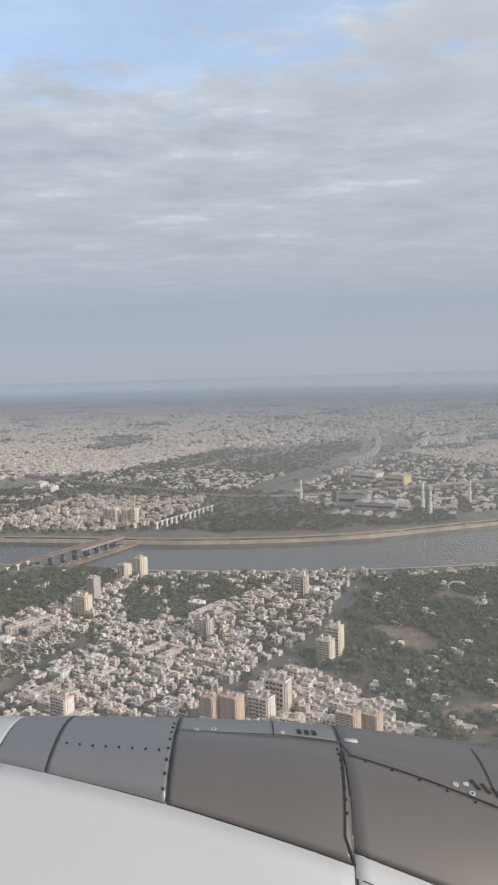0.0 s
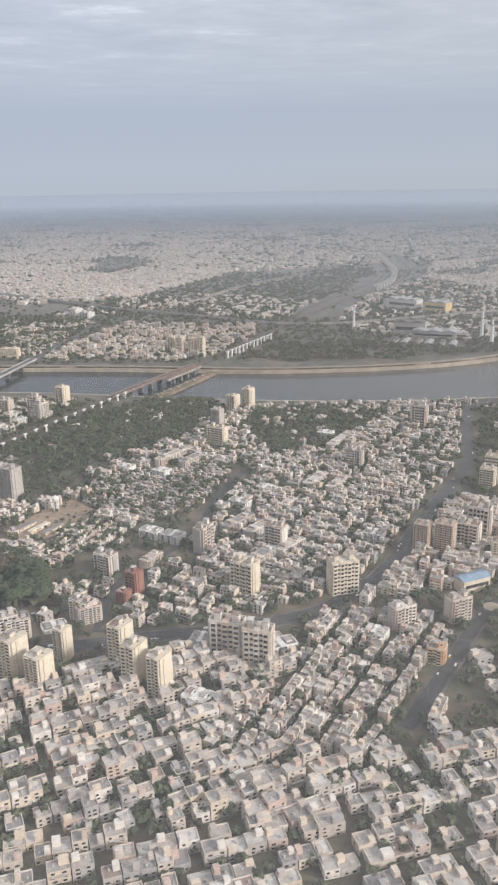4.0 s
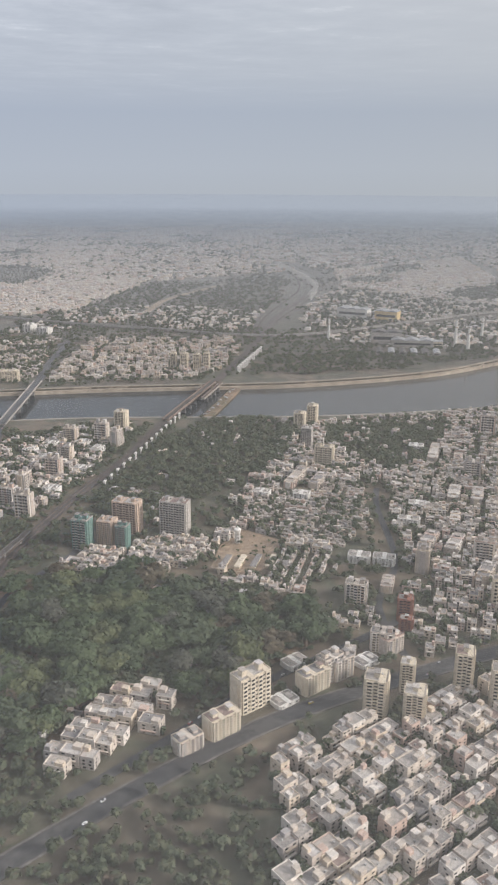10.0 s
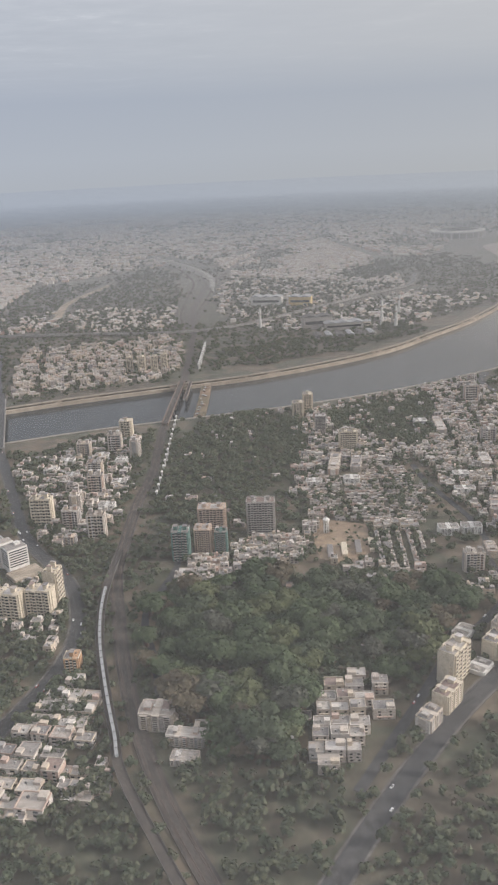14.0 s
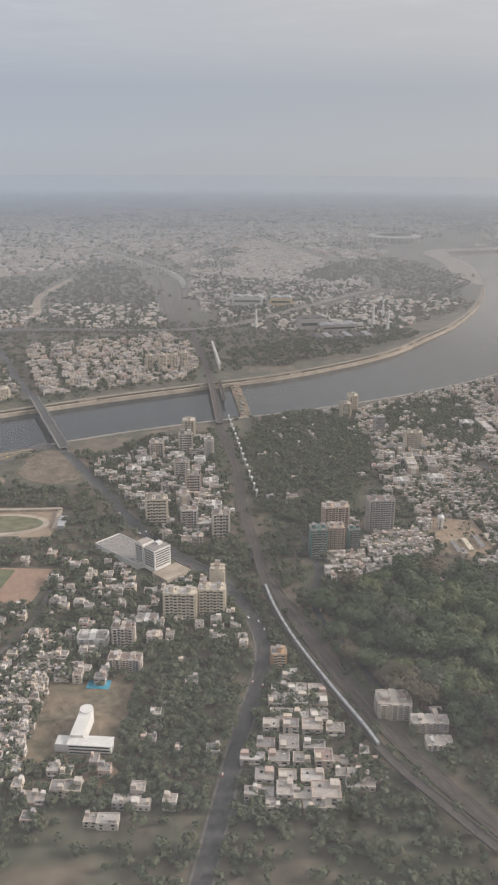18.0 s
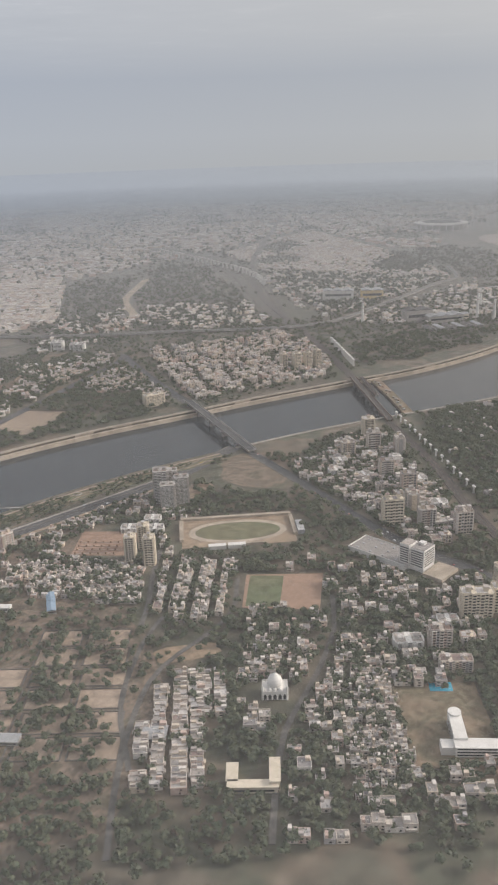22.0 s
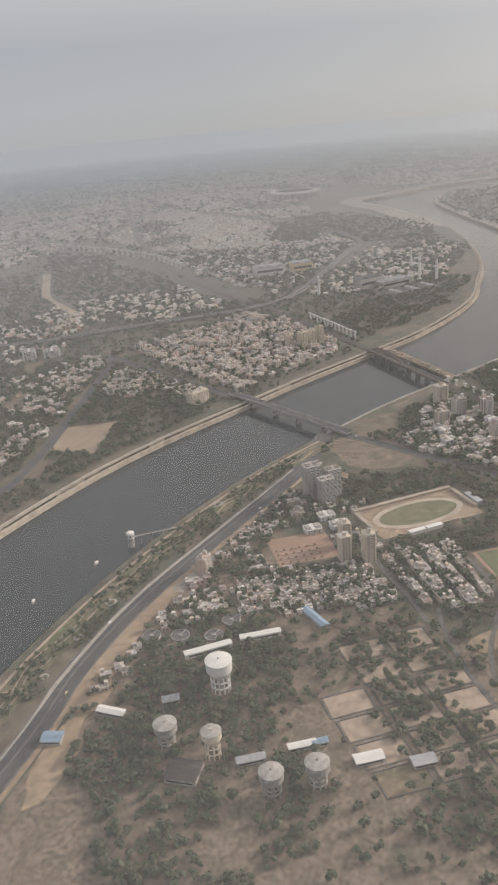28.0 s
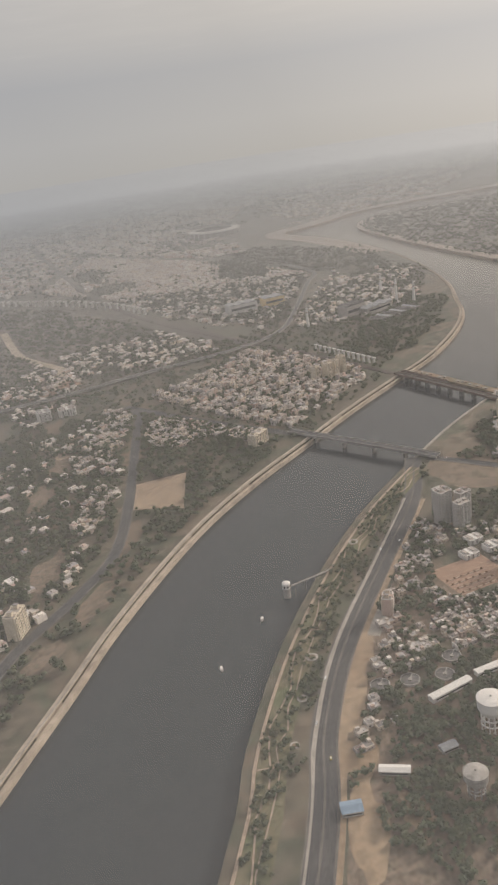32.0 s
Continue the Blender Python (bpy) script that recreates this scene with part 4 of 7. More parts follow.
# placed one by one
for k, x, y, a, s in [
    ("tower_grey", -233, 450, -33, (0.85, 1, 1.03)), ("tower_brown", -257, 462, -33, (1, 1, 1)), ("tower_brown", -270, 448, -33, (0.6, 1, 0.8)),
    ("tower_net", -283, 448, -33, (0.9, 1, 1.1)), ("tower_net", -263, 441, -33, (0.7, 0.8, 0.8)),
    ("tower_cream", -85, 622, -33, (0.9, 1, 1.0)), ("tower_cream", -97, 618, -33, (1.1, 1, 0.75)), ("tower_grey", -111, 567, -33, (0.5, 0.8, 0.78)),
    ("tower_cream", -230, 650, -33, (1.2, 1, 0.97)), ("tower_cream", -197, 275, -33, (1.1, 1.1, 1)), ("tower_cream", -186, 266, -33, (1, 1, 0.85)),
    ("tower_cream", -180, 283, -33, (0.7, 0.7, 0.85)), ("tower_cream", -158, 279, -33, (0.9, 1, 1.05)), ("tower_cream", -152, 264, -33, (0.9, 1, 1.1)), ("tower_cream", -143, 258, -33, (0.8, 1, 1)),
    ("flats_cream", -240, 292, 20, (1, 1, 1.3)),
    ("flats_white", -318, 299, -25, (0.9, 1.1, 0.45)),
    ("flats_red", -156, 331, -33, (0.8, 0.8, 1.0)), ("flats_red", -160, 322, -33, (0.9, 0.8, 0.6)), ("flats_white", -104, 426, -33, (1.1, 0.8, 0.9)),
    ("tower_brown", -21, 360, -33, (0.5, 0.8, 0.8)), ("tower_brown", -11, 357, -33, (0.6, 0.8, 0.85)), ("flats_plain", 2, 362, -33, (1, 1, 1.3)), ("flats_plain", 10, 370, -33, (1, 1, 1.35)),
    ("tower_brown", 38, 336, -33, (0.6, 0.8, 0.87)), ("tower_brown", 48, 339, -33, (0.55, 0.8, 0.75)), ("flats_white", -41, 374, -33, (0.9, 0.9, 1.2)),
    ("flats_cream", -66, 324, 10, (0.9, 1, 1.05)), ("flats_cream", -108, 327, -33, (0.8, 1, 1.05)), ("flats_white", -140, 384, -33, (1, 0.9, 1.1)), ("flats_white", -151, 390, -33, (1, 0.9, 1.1)),
    ("flats_plain", -118, 279, -20, (1.2, 1, 1.2)), ("flats_plain", -107, 271, -20, (1.0, 1, 1.25)), ("flats_white", -98, 280, 20, (1.1, 0.9, 0.9)), ("flats_white", -128, 286, -20, (0.7, 0.9, 1.1)),
    ("flats_plain", 32, 560, -33, (1, 1, 1.15)), ("flats_white", 40, 562, -33, (0.8, 1, 1.3)), ("flats_cream", 44, 446, -33, (0.6, 0.9, 1.1)), ("flats_cream", 38, 437, -33, (0.6, 0.9, 0.8)),
    ("flats_white", -38, 541, -33, (0.9, 1, 1.05)), ("flats_orange", -41, 267, -33, (0.8, 1, 0.9)),
    ("flats_cream", -376, 442, -40, (1.1, 1, 0.9)), ("flats_cream", -362, 436, -40, (0.9, 1, 0.9)), ("flats_cream", -353, 444, 50, (0.6, 0.9, 1.15)),
    ("flats_orange", -365, 383, -33, (1, 1, 1.1)), ("flats_plain", -350, 331, -38, (1.2, 1.4, 0.55)), ("flats_long", -346, 316, -40, (0.7, 1, 0.6)), ("flats_long", -351, 307, -40, (0.7, 1, 0.6)),
    
    ("flats_white", -420, 446, -38, (1.2, 1, 1.1)), ("flats_long", -418, 421, -42, (1, 1, 1.3)),
    ("tower_twin", -414, 656, -35, (1.0, 0.85, 0.8)), ("tower_twin", -404, 660, -35, (0.95, 0.85, 0.82)), ("tower_twin", -417, 644, -35, (1.0, 0.85, 0.76)), ("tower_twin", -405, 646, -35, (1.0, 0.85, 0.82)),
    ("tower_cream", -470, 602, -40, (0.8, 0.8, 0.95)), ("tower_cream", -465, 590, -40, (0.8, 0.8, 1.1)), ("tower_cream", -457, 609, -40, (0.8, 0.8, 0.95)),
    ("flats_white", -441, 622, -40, (0.9, 0.9, 0.85)), ("flats_white", -452, 633, -40, (0.9, 0.9, 0.75)), ("flats_white", -435, 634, -40, (0.9, 0.9, 0.85)),
    ("flats_plain", -517, 661, 10, (0.7, 0.8, 0.8)), ("flats_cream", -584, 852, 15, (1, 1, 1.0)), ("flats_white", -572, 862, 15, (1, 1, 0.8)),
    ("flats_white", -272, 1080, -40, (1.2, 1.6, 2.5)), ("flats_white", -256, 1064, -40, (1.5, 1.4, 1.9)), ("flats_cream", -306, 832, -10, (1.3, 1.1, 0.7)),
    ("tower_cream", -138, 833, -20, (1, 1, 1.05)), ("tower_cream", -126, 830, -20, (0.9, 1, 1.0)), ("tower_cream", -117, 826, -20, (0.8, 1, 1.1)), ("tower_cream", -147, 842, -20, (0.8, 1, 1.0)),
]:
    place(k, x, y, a, s)
# flats between the road bridge and the railway
for x, y, kx, a in [(-300, 614, "flats_white", 0), (-285, 625, "flats_white", 0), (-270, 632, "flats_plain", 0), (-262, 618, "flats_white", 0), (-248, 628, "flats_plain", 0), (-255, 600, "flats_white", 90), (-240, 610, "flats_plain", 90),
                    (-292, 596, "flats_white", 0), (-278, 588, "flats_plain", 0), (-300, 572, "flats_small", 0), (-288, 560, "flats_plain", 0), (-270, 566, "flats_white", 0), (-320, 556, "flats_small", 0), (-308, 540, "flats_plain", 90),
                    (-292, 532, "flats_white", 0), (-318, 520, "flats_plain", 0), (-326, 500, "flats_small", 0), (-310, 500, "flats_plain", 0), (-300, 512, "flats_small", 0), (-330, 536, "flats_cream", 0)]:
    place(kx, x, y, -33 + a, (0.9, 0.9, RNG.uniform(0.75, 1.15)))

# more flats among the houses
for kx, x, y, a, sc in [("flats_long", -78, 420, 57, 0.9), ("flats_white", -88, 446, -33, 0.8), ("flats_long", -20, 514, 55, 0.7), ("flats_plain", -30, 480, -33, 0.9),
                        ("flats_small", -48, 430, -33, 0.9), ("flats_plain", -90, 372, -33, 0.9), ("flats_small", -112, 352, -33, 1.1), ("flats_plain", -125, 372, 57, 1.0), ("flats_long", -150, 360, 57, 0.9), ("flats_plain", -170, 352, -33, 0.8),
                        ("flats_white", -60, 286, -33, 0.8), ("flats_plain", -48, 292, 20, 0.8), ("flats_small", -86, 250, 57, 0.8), ("flats_plain", -24, 296, 20, 0.8), ("flats_cream", 14, 345, -20, 0.7), ("flats_long", 8, 340, 57, 0.8),
                        ("flats_plain", -205, 300, 21, 0.8), ("flats_white", -215, 312, 21, 0.6), ("flats_plain", -176, 312, -33, 0.7), ("flats_white", -148, 480, -33, 0.9), ("flats_long", -130, 520, -33, 0.8), ("flats_cream", -112, 532, -33, 0.9), ("flats_white", -170, 490, -33, 0.9),
                        ("flats_plain", -410, 436, -40, 0.8), ("flats_small", -398, 430, -40, 0.8), ("flats_white", -392, 446, -40, 0.7), ("flats_white", -130, 250, -30, 0.9)]:
    place(kx, x, y, a, (0.9, 0.9, sc))
for i, kx in enumerate(("flats_plain", "flats_cream", "flats_plain", "flats_white", "flats_cream", "flats_plain", "flats_white", "flats_plain")):
    if i != 2:
        place(kx, -268 + 13.5 * i, 275 + 5.0 * i, 20, (0.9, 0.9, 0.45 + 0.12 * (i % 3)))

# long slabs of flats
for x, y, a, sx, sz in ((-30, 529, 55, 2.4, 0.7), (-141, 508, 50, 2.2, 1.0), (-129, 500, 50, 1.6, 0.9), (-107, 398, 46, 1.5, 0.95), (-96, 390, 46, 1.5, 0.95), (-84, 366, 46, 1.3, 1.0), (-98, 357, 46, 1.3, 1.0), (-58, 455, 55, 1.6, 0.8), (-46, 448, 55, 1.6, 0.8)):
    place("flats_long", x, y, a, (sx, 1.1, sz))
# ---- open grounds that houses keep off ----
PARK = [(-326, 420), (-297, 416), (-247, 394), (-203, 356), (-190, 330), (-225, 314), (-262, 304), (-272, 314), (-296, 313), (-312, 288), (-322, 285), (-345, 315), (-340, 360)]
GROVE = [(-200, 626), (-153, 648), (-100, 640), (-104, 600), (-130, 560), (-160, 530), (-215, 492), (-233, 461), (-258, 475), (-268, 507)]
EAST_WOOD = [(85, 590), (330, 640), (330, 420), (150, 345), (78, 345), (45, 392), (50, 453)]
SOUTH_WOOD = [(-24, 288), (12, 310), (61, 320), (200, 330), (140, 230), (0, 200), (-30, 240)]
MID_WOOD = [(-80, 615), (15, 592), (-30, 525), (-42, 512), (-78, 500), (-95, 560)]
WEST_WOOD = [(-404, 429), (-380, 420), (-372, 395), (-394, 372), (-440, 342), (-455, 368), (-440, 400)]
OVAL = [(-428, 630), (-450, 592), (-391, 550), (-360, 584)]
COURT = [(-434, 547), (-458, 521), (-429, 492), (-401, 519)]
FIELDS = [(-540, 575), (-500, 530), (-520, 500), (-560, 470), (-600, 505), (-580, 540)]
WORKS = [(-575, 650), (-540, 625), (-545, 590), (-580, 560), (-640, 520), (-700, 560), (-650, 620)]
DIRT = [(-323, 686), (-322, 625), (-350, 610), (-372, 640), (-375, 672)]
DUG = [(-462, 655), (-440, 628), (-478, 600), (-500, 635)]
HOTEL = [(-377, 536), (-352, 536), (-345, 468), (-371, 468)]
POOLYARD = [(-448, 430), (-420, 410), (-450, 372), (-478, 392)]
SQUARE = [(-214, 428), (-197, 446), (-180, 424), (-196, 398), (-214, 388), (-225, 405)]
NORTH_PARK = [(-40, 862), (200, 850), (200, 790), (60, 765), (-83, 790)]
NORTH_OPEN = [(-398, 898), (-368, 866), (-425, 836), (-434, 873)]
MOSQUE = [(-503, 470), (-480, 470), (-476, 448), (-500, 446)]
for poly in (OVAL, COURT, DIRT, DUG, HOTEL, POOLYARD, SQUARE, NORTH_OPEN, MOSQUE):
    KEEP_OFF.append(poly)
WOODS += [PARK, GROVE, EAST_WOOD, SOUTH_WOOD, MID_WOOD, WEST_WOOD, FIELDS, WORKS, NORTH_PARK]

# ---- districts ----
T = -33
SOUTH_ALL = [(-760, 560), (-690, 640), (-560, 668), (-330, 668), (-190, 660), (-70, 628), (90, 612), (200, 610), (200, 330), (60, 210), (-80, 190), (-380, 220), (-600, 390)]
district([(-185, 478), (-132, 511), (-100, 472), (-115, 436), (-152, 407), (-192, 427)], T, (5.0, 2.7), 1, 2.2, (4, 3.0), (1, 1.15), 1.0, 0.08, jitter=0.0)
district([(-208, 384), (-185, 411), (-163, 405), (-165, 385), (-196, 364)], T + 90, (3.4, 2.3), 1, 3.4, (20, 3), (1, 1.3), 0.97, 0.5, jitter=0.0)
district([(-91, 493), (-43, 520), (-13, 504), (2, 433), (-16, 395), (-49, 330), (-73, 310), (-140, 302), (-127, 357), (-102, 392)], T, (4.0, 4.4), 2, 3.2, (7, 3.2), (1.6, 3.6), 0.9, 0.95, things=54)
district([(-79, 304), (-40, 300), (-26, 273), (-50, 230), (-79, 215), (-130, 225), (-95, 262)], T + 90, (3.8, 4.2), 2, 2.6, (8, 3.2), (1.6, 3.6), 0.9, 0.8, things=36)
for lane in ([(-523, 516), (-509, 506), (-554, 442), (-567, 453)], [(-514, 500), (-502, 490), (-543, 432), (-555, 443)], [(-502, 490), (-494, 484), (-514, 459), (-521, 464)]):
    district(lane, 54.6, (3.1, 6.6), 2, 2.2, (40, 2), (1.7, 2.2), 1.0, 0.02, things=14, jitter=0.0)
district([(-451, 447), (-434, 431), (-481, 383), (-505, 395), (-489, 419)], -40, (3.0, 3.2), 2, 1.2, (12, 1.8), (1, 2.6), 0.97, 0.05, things=20)
district([(-456, 582), (-429, 558), (-472, 514), (-496, 540)], 47.8, (4.4, 4.0), 2, 3.6, (20, 3), (1.7, 2.3), 0.93, 0.7, jitter=0.05)
district([(-258, 447), (-222, 445), (-216, 420), (-253, 401), (-307, 424), (-304, 438)], T, (4.2, 4.8), 2, 2.0, (8, 2.4), (1.6, 3.2), 0.95, 0.2)
district([(-425, 343), (-374, 384), (-360, 360), (-374, 330), (-384, 336), (-400, 310), (-420, 322)], -40, (7.6, 7.2), 2, 2.6, (5, 3.0), (2, 3), 0.97, 0.2, things=18, jitter=0.05)
district([(-384, 336), (-372, 322), (-380, 304), (-402, 302), (-400, 312)], -40, (4.6, 4.6), 2, 2.4, (6, 3.0), (1, 2), 0.8, 0.2)
district([(-298, 311), (-270, 312), (-266, 298), (-299, 264), (-316, 278)], T, (6.4, 6.0), 2, 2.6, (3, 3.0), (3, 4), 0.97, 0.15, jitter=0.0)
district([(-520, 640), (-453, 577), (-483, 545), (-530, 600)], -42, (3.2, 3.4), 2, 1.6, (9, 2), (1, 1.8), 0.85, 0.3)
district([(-474, 490), (-428, 455), (-462, 425), (-500, 440), (-505, 470)], -40, (3.6, 3.8), 2, 2.4, (6, 3), (1.2, 2.6), 0.85, 0.3)


# ---- patches of open ground ----
def patch(name, poly, mat, label, category, z=0.06):
    pts = [(x, y, z) for x, y in poly]
    area = sum(a[0] * b[1] - b[0] * a[1] for a, b in zip(pts, pts[1:] + pts[:1]))
    if area < 0:
        pts.reverse()
    low = [(x, y, -0.1) for x, y, _ in pts]
    n = len(pts)
    g = Geo().add(pts + low, [tuple(range(n))] + [(i + n, (i + 1) % n + n, (i + 1) % n, i) for i in range(n)])
    return tagged(g.put(name, mat), label, category, kind="structure")


def blobby(x, y, rx, ry, turn=0.0, n=26, rough=0.18, seed=0):
    c, s = math.cos(radians(turn)), math.sin(radians(turn))
    out = []
    for i in range(n):
        a = 2 * math.pi * i / n
        r = 1 + rough * noise.noise(Vector((math.cos(a) * 1.6, math.sin(a) * 1.6, seed * 3.7)))  * 2
        u, v = rx * r * math.cos(a), ry * r * math.sin(a)
        out.append((x + u * c - v * s, y + u * s + v * c))
    return out


def rect(x, y, w, d, turn):
    c, s = math.cos(radians(turn)), math.sin(radians(turn))
    return [(x + a * w / 2 * c - b * d / 2 * s, y + a * w / 2 * s + b * d / 2 * c) for a, b in ((-1, -1), (1, -1), (1, 1), (-1, 1))]


patch("ground_square", SQUARE, M_SAND, "bare sandy square between the row houses", "open ground")
patch("ground_dirt", blobby(-335, 655, 34, 30, 20, seed=1), M_EARTH, "bare sandy ground by the river bridge", "open ground", 0.05)
patch("ground_dug", rect(-471, 628, 34, 30, -42), M_CLAY, "reddish dug-over building site", "building site", 0.05)
patch("ground_sand", blobby(-498, 508, 15, 7, -25, seed=2), M_SAND, "bare sandy playground", "open ground", 0.07)
patch("ground_yard", blobby(-463, 374, 11, 8, -40, seed=3), M_SAND, "dusty school yard", "open ground", 0.05)
for k_, (x, y, rx, ry, a) in enumerate(((-656, 627, 24, 7, 20), (-622, 642, 22, 7, 18), (-588, 655, 20, 6, 15), (-552, 663, 20, 5, 10), (-640, 612, 12, 9, 40))):
    patch("ground_verge_sand", blobby(x, y, rx, ry, a, 30, 0.3, 11 + k_), M_SAND, "bare sandy ground beside the riverside road", "open ground", 0.035 + 0.004 * k_)
for k_, (x, y, rx, ry, a) in enumerate(((120, 372, 34, 7, 15), (88, 470, 12, 26, 20), (165, 440, 22, 8, 40), (140, 540, 26, 7, -20), (210, 505, 24, 9, 25))):
    shape_ = blobby(x, y, rx, ry, a, 30, 0.3, 41 + k_)
    patch("ground_wood_clearing", shape_, M_EARTH, "bare earth clearing in the wood", "open ground", 0.04)
    KEEP_OFF.append(shape_)
patch("pavement_parking", rect(-520, 664.5, 38, 7, 6), M_PAVE, "pale paved parking place beside the riverside road", "parking place", 0.075)
patch("ground_north_field", [(-344, 1025), (-300, 1020), (-326, 974), (-362, 995)], M_BED, "bare brown field beyond the river", "open ground", 0.05)
patch("ground_clay_field", [(-222, 1164), (-148, 1142), (-162, 1112), (-226, 1142)], M_CLAY, "bare reddish field by the flyover", "open ground", 0.06)
patch("ground_north", NORTH_OPEN, M_SAND, "bare brown field beyond the river", "open ground", 0.05)
patch("ground_far_field", blobby(-190, 1145, 32, 18, -40, seed=4), M_CLAY, "bare reddish field by the railway", "open ground", 0.05)
patch("ground_pool_yard", POOLYARD, M_DRYGRASS, "paved yard round a swimming pool", "paving", 0.04)
patch("ground_works", [(-720, 600), (-680, 628), (-610, 650), (-548, 663), (-470, 668), (-500, 600), (-505, 530), (-530, 470), (-580, 440), (-660, 480), (-720, 540)], M_EARTH, "reddish bare earth of the waterworks", "open ground", 0.02)
for k_, (x, y, rx, ry, a) in enumerate(((-473, 852, 26, 9, 15), (-545, 826, 24, 8, 10), (-600, 822, 22, 7, 5), (-345, 930, 20, 9, 30), (-520, 880, 30, 10, 20), (-372, 985, 22, 9, 30), (-430, 960, 26, 10, 25), (-295, 1050, 20, 8, 30))):
    shape_ = blobby(x, y, rx, ry, a, 30, 0.3, 21 + k_)
    patch("ground_bank_field", shape_, M_EARTH, "bare reddish-brown field beyond the river", "open ground", 0.04)
    KEEP_OFF.append(shape_)
patch("ground_park", PARK, M_DRYGRASS, "dry grass under the park's trees", "grass", 0.03)
patch("ground_bridgefoot", blobby(-395, 655, 20, 12, 10, seed=8), M_SAND, "bare soil by the towers", "open ground", 0.045)
for i in range(-1, 2):
    for j in range(-3, 3):
        x, y = -553 + 17 * i + 8.5 * j, 531 - 14 * i + 12.5 * j
        if inside(FIELDS, [(x, y)])[0]:
            patch("ground_bed", rect(x, y, RNG.uniform(17.5, 19), RNG.uniform(11.5, 12.5), -39.5), M_BED if RNG.random() < 0.7 else M_DRYGRASS, "bare brown drying bed of the waterworks", "drying bed", 0.09)
            e = thing("bed_wall", x, y, -39.5)
            tagged(e, "low pale kerb wall of a drying bed", "kerb wall", "drying bed walls")
            for s in (-1, 1):
                Geo().box(0, s * 6.6, -0.1, 20, 0.5, 0.4).put("kerb", M_KERB, e)
                Geo().box(s * 9.8, 0, -0.1, 0.5, 12.6, 0.4).put("kerb", M_KERB, e)
# low terraces and trees on the square
for i in range(5):
    c_, s_ = math.cos(radians(T + 90)), math.sin(radians(T + 90))
    x, y = -219 + 7.5 * i, 404 - 2.0 * i
    e = thing("row_house", x + 4 * c_, y + 4 * s_, T + 90)
    tagged(e, "long low terrace house with a pale roof on the square", "house", "terraces on the square")
    Geo().box(0, 0, -0.1, 14, 2.6, 1.5).put("wall", M_CREAM, e)
    Geo().box(0, 0, 1.4, 14.6, 3.2, 0.35, top=0.86).put("roof", M_CREAM if i % 2 else M_ROOF, e)
    for k in range(5):
        Geo().box(-5.4 + 2.7 * k, -1.32, 0.4, 0.7, 0.06, 0.7).put("window", M_GLASS, e)
plant(RNG.uniform((-222, 394), (-184, 440), (40, 2)), 0.8, 1.5)
# sports grounds
def ellipse(x, y, rx, ry, turn, n=40):
    return blobby(x, y, rx, ry, turn, n, 0.0)


patch("ground_oval_sand", rect(-405, 589, 66, 36, -34), M_SAND, "sandy border of a cricket ground", "sports ground", 0.05)
patch("ground_oval_track", ellipse(-405, 589, 29, 15, -34), M_EMBANK, "worn running track", "running track", 0.10)
patch("ground_oval_turf", ellipse(-405, 589, 25, 11.5, -34), M_TURF, "worn green cricket field", "sports field", 0.15)
stand = thing("stadium_wall", -405, 589, -34)
tagged(stand, "low sand-coloured stand and wall round a cricket ground", "stadium")
for x, y, w, d in ((0, 18.5, 68, 2.6), (0, -18.5, 30, 1.2), (-33, 3, 2.4, 26), (33, 3, 2.4, 26)):
    Geo().box(x, y, -0.1, w, d, 1.6, top=0.98).put("terrace", M_EMBANK, stand)
for x in (-13, -2):
    Geo().box(x, -20, -0.1, 10, 3.4, 2.2).put("pavilion", M_WHITE, stand)
Geo().box(36.5, -2, -0.1, 4, 14, 2.6).put("pavilion", M_METAL, stand)
patch("ground_court_clay", [(-434, 545), (-403, 519), (-429, 494), (-456, 521)], M_CLAY, "red clay school sports ground", "sports ground", 0.06)
patch("ground_court_turf", [(-433, 543), (-420, 531), (-442, 509), (-454, 521)], M_TURF, "green half of a school sports field", "sports field", 0.11)
patch("ground_plaza", ellipse(-391, 501, 5.2, 5.2, 0), M_PAVE, "round paved plaza in a garden", "plaza", 0.08)
patch("ground_plaza_lawn", ellipse(-391, 501, 9, 9, 0), M_TURF, "lawn round a plaza", "lawn", 0.05)
patch("pavement_roundabout", ellipse(-7, 303, 7.2, 7.2, 0), M_ASPHALT, "asphalt of a traffic circle", "road", 0.33)
patch("pavement_island", ellipse(-7, 303, 3.6, 3.6, 0), M_EMBANK, "round island of a traffic circle", "traffic island", 0.45)
patch("water_pool", rect(-433, 417, 9.5, 6, -42), M_POOL, "clear blue swimming pool", "swimming pool", 0.12)

# promenade park on the south bank
strip = stretch(SOUTH_BANK, -880, -325)
g = ribbon(offset_line(strip, -2.2), 4.0, -6.0, -1.6)
tagged(g.put("quay_south", M_PAVE), "grey concrete quay along the near bank", "quay", kind="structure")
g = ribbon(offset_line(strip, -11.5), 14.0, -0.3, 0.12)
tagged(g.put("ground_promenade", M_LAWN), "lawn of the riverside park", "lawn", kind="structure")
g = Geo()
ribbon(offset_line(strip, -5.2), 1.5, -0.4, 0.26, 0, g)
wav = [p + Vector((0, 2.4 * math.sin(p.x * 0.12), 0)) for p in offset_line(strip, -10.0)]
ribbon(wav, 0.8, -0.2, 0.2, 0, g)
wav = [p + Vector((0, 1.8 * math.sin(p.x * 0.21 + 1.0), 0)) for p in offset_line(strip, -14.5)]
ribbon(wav, 0.7, -0.2, 0.21, 0, g)
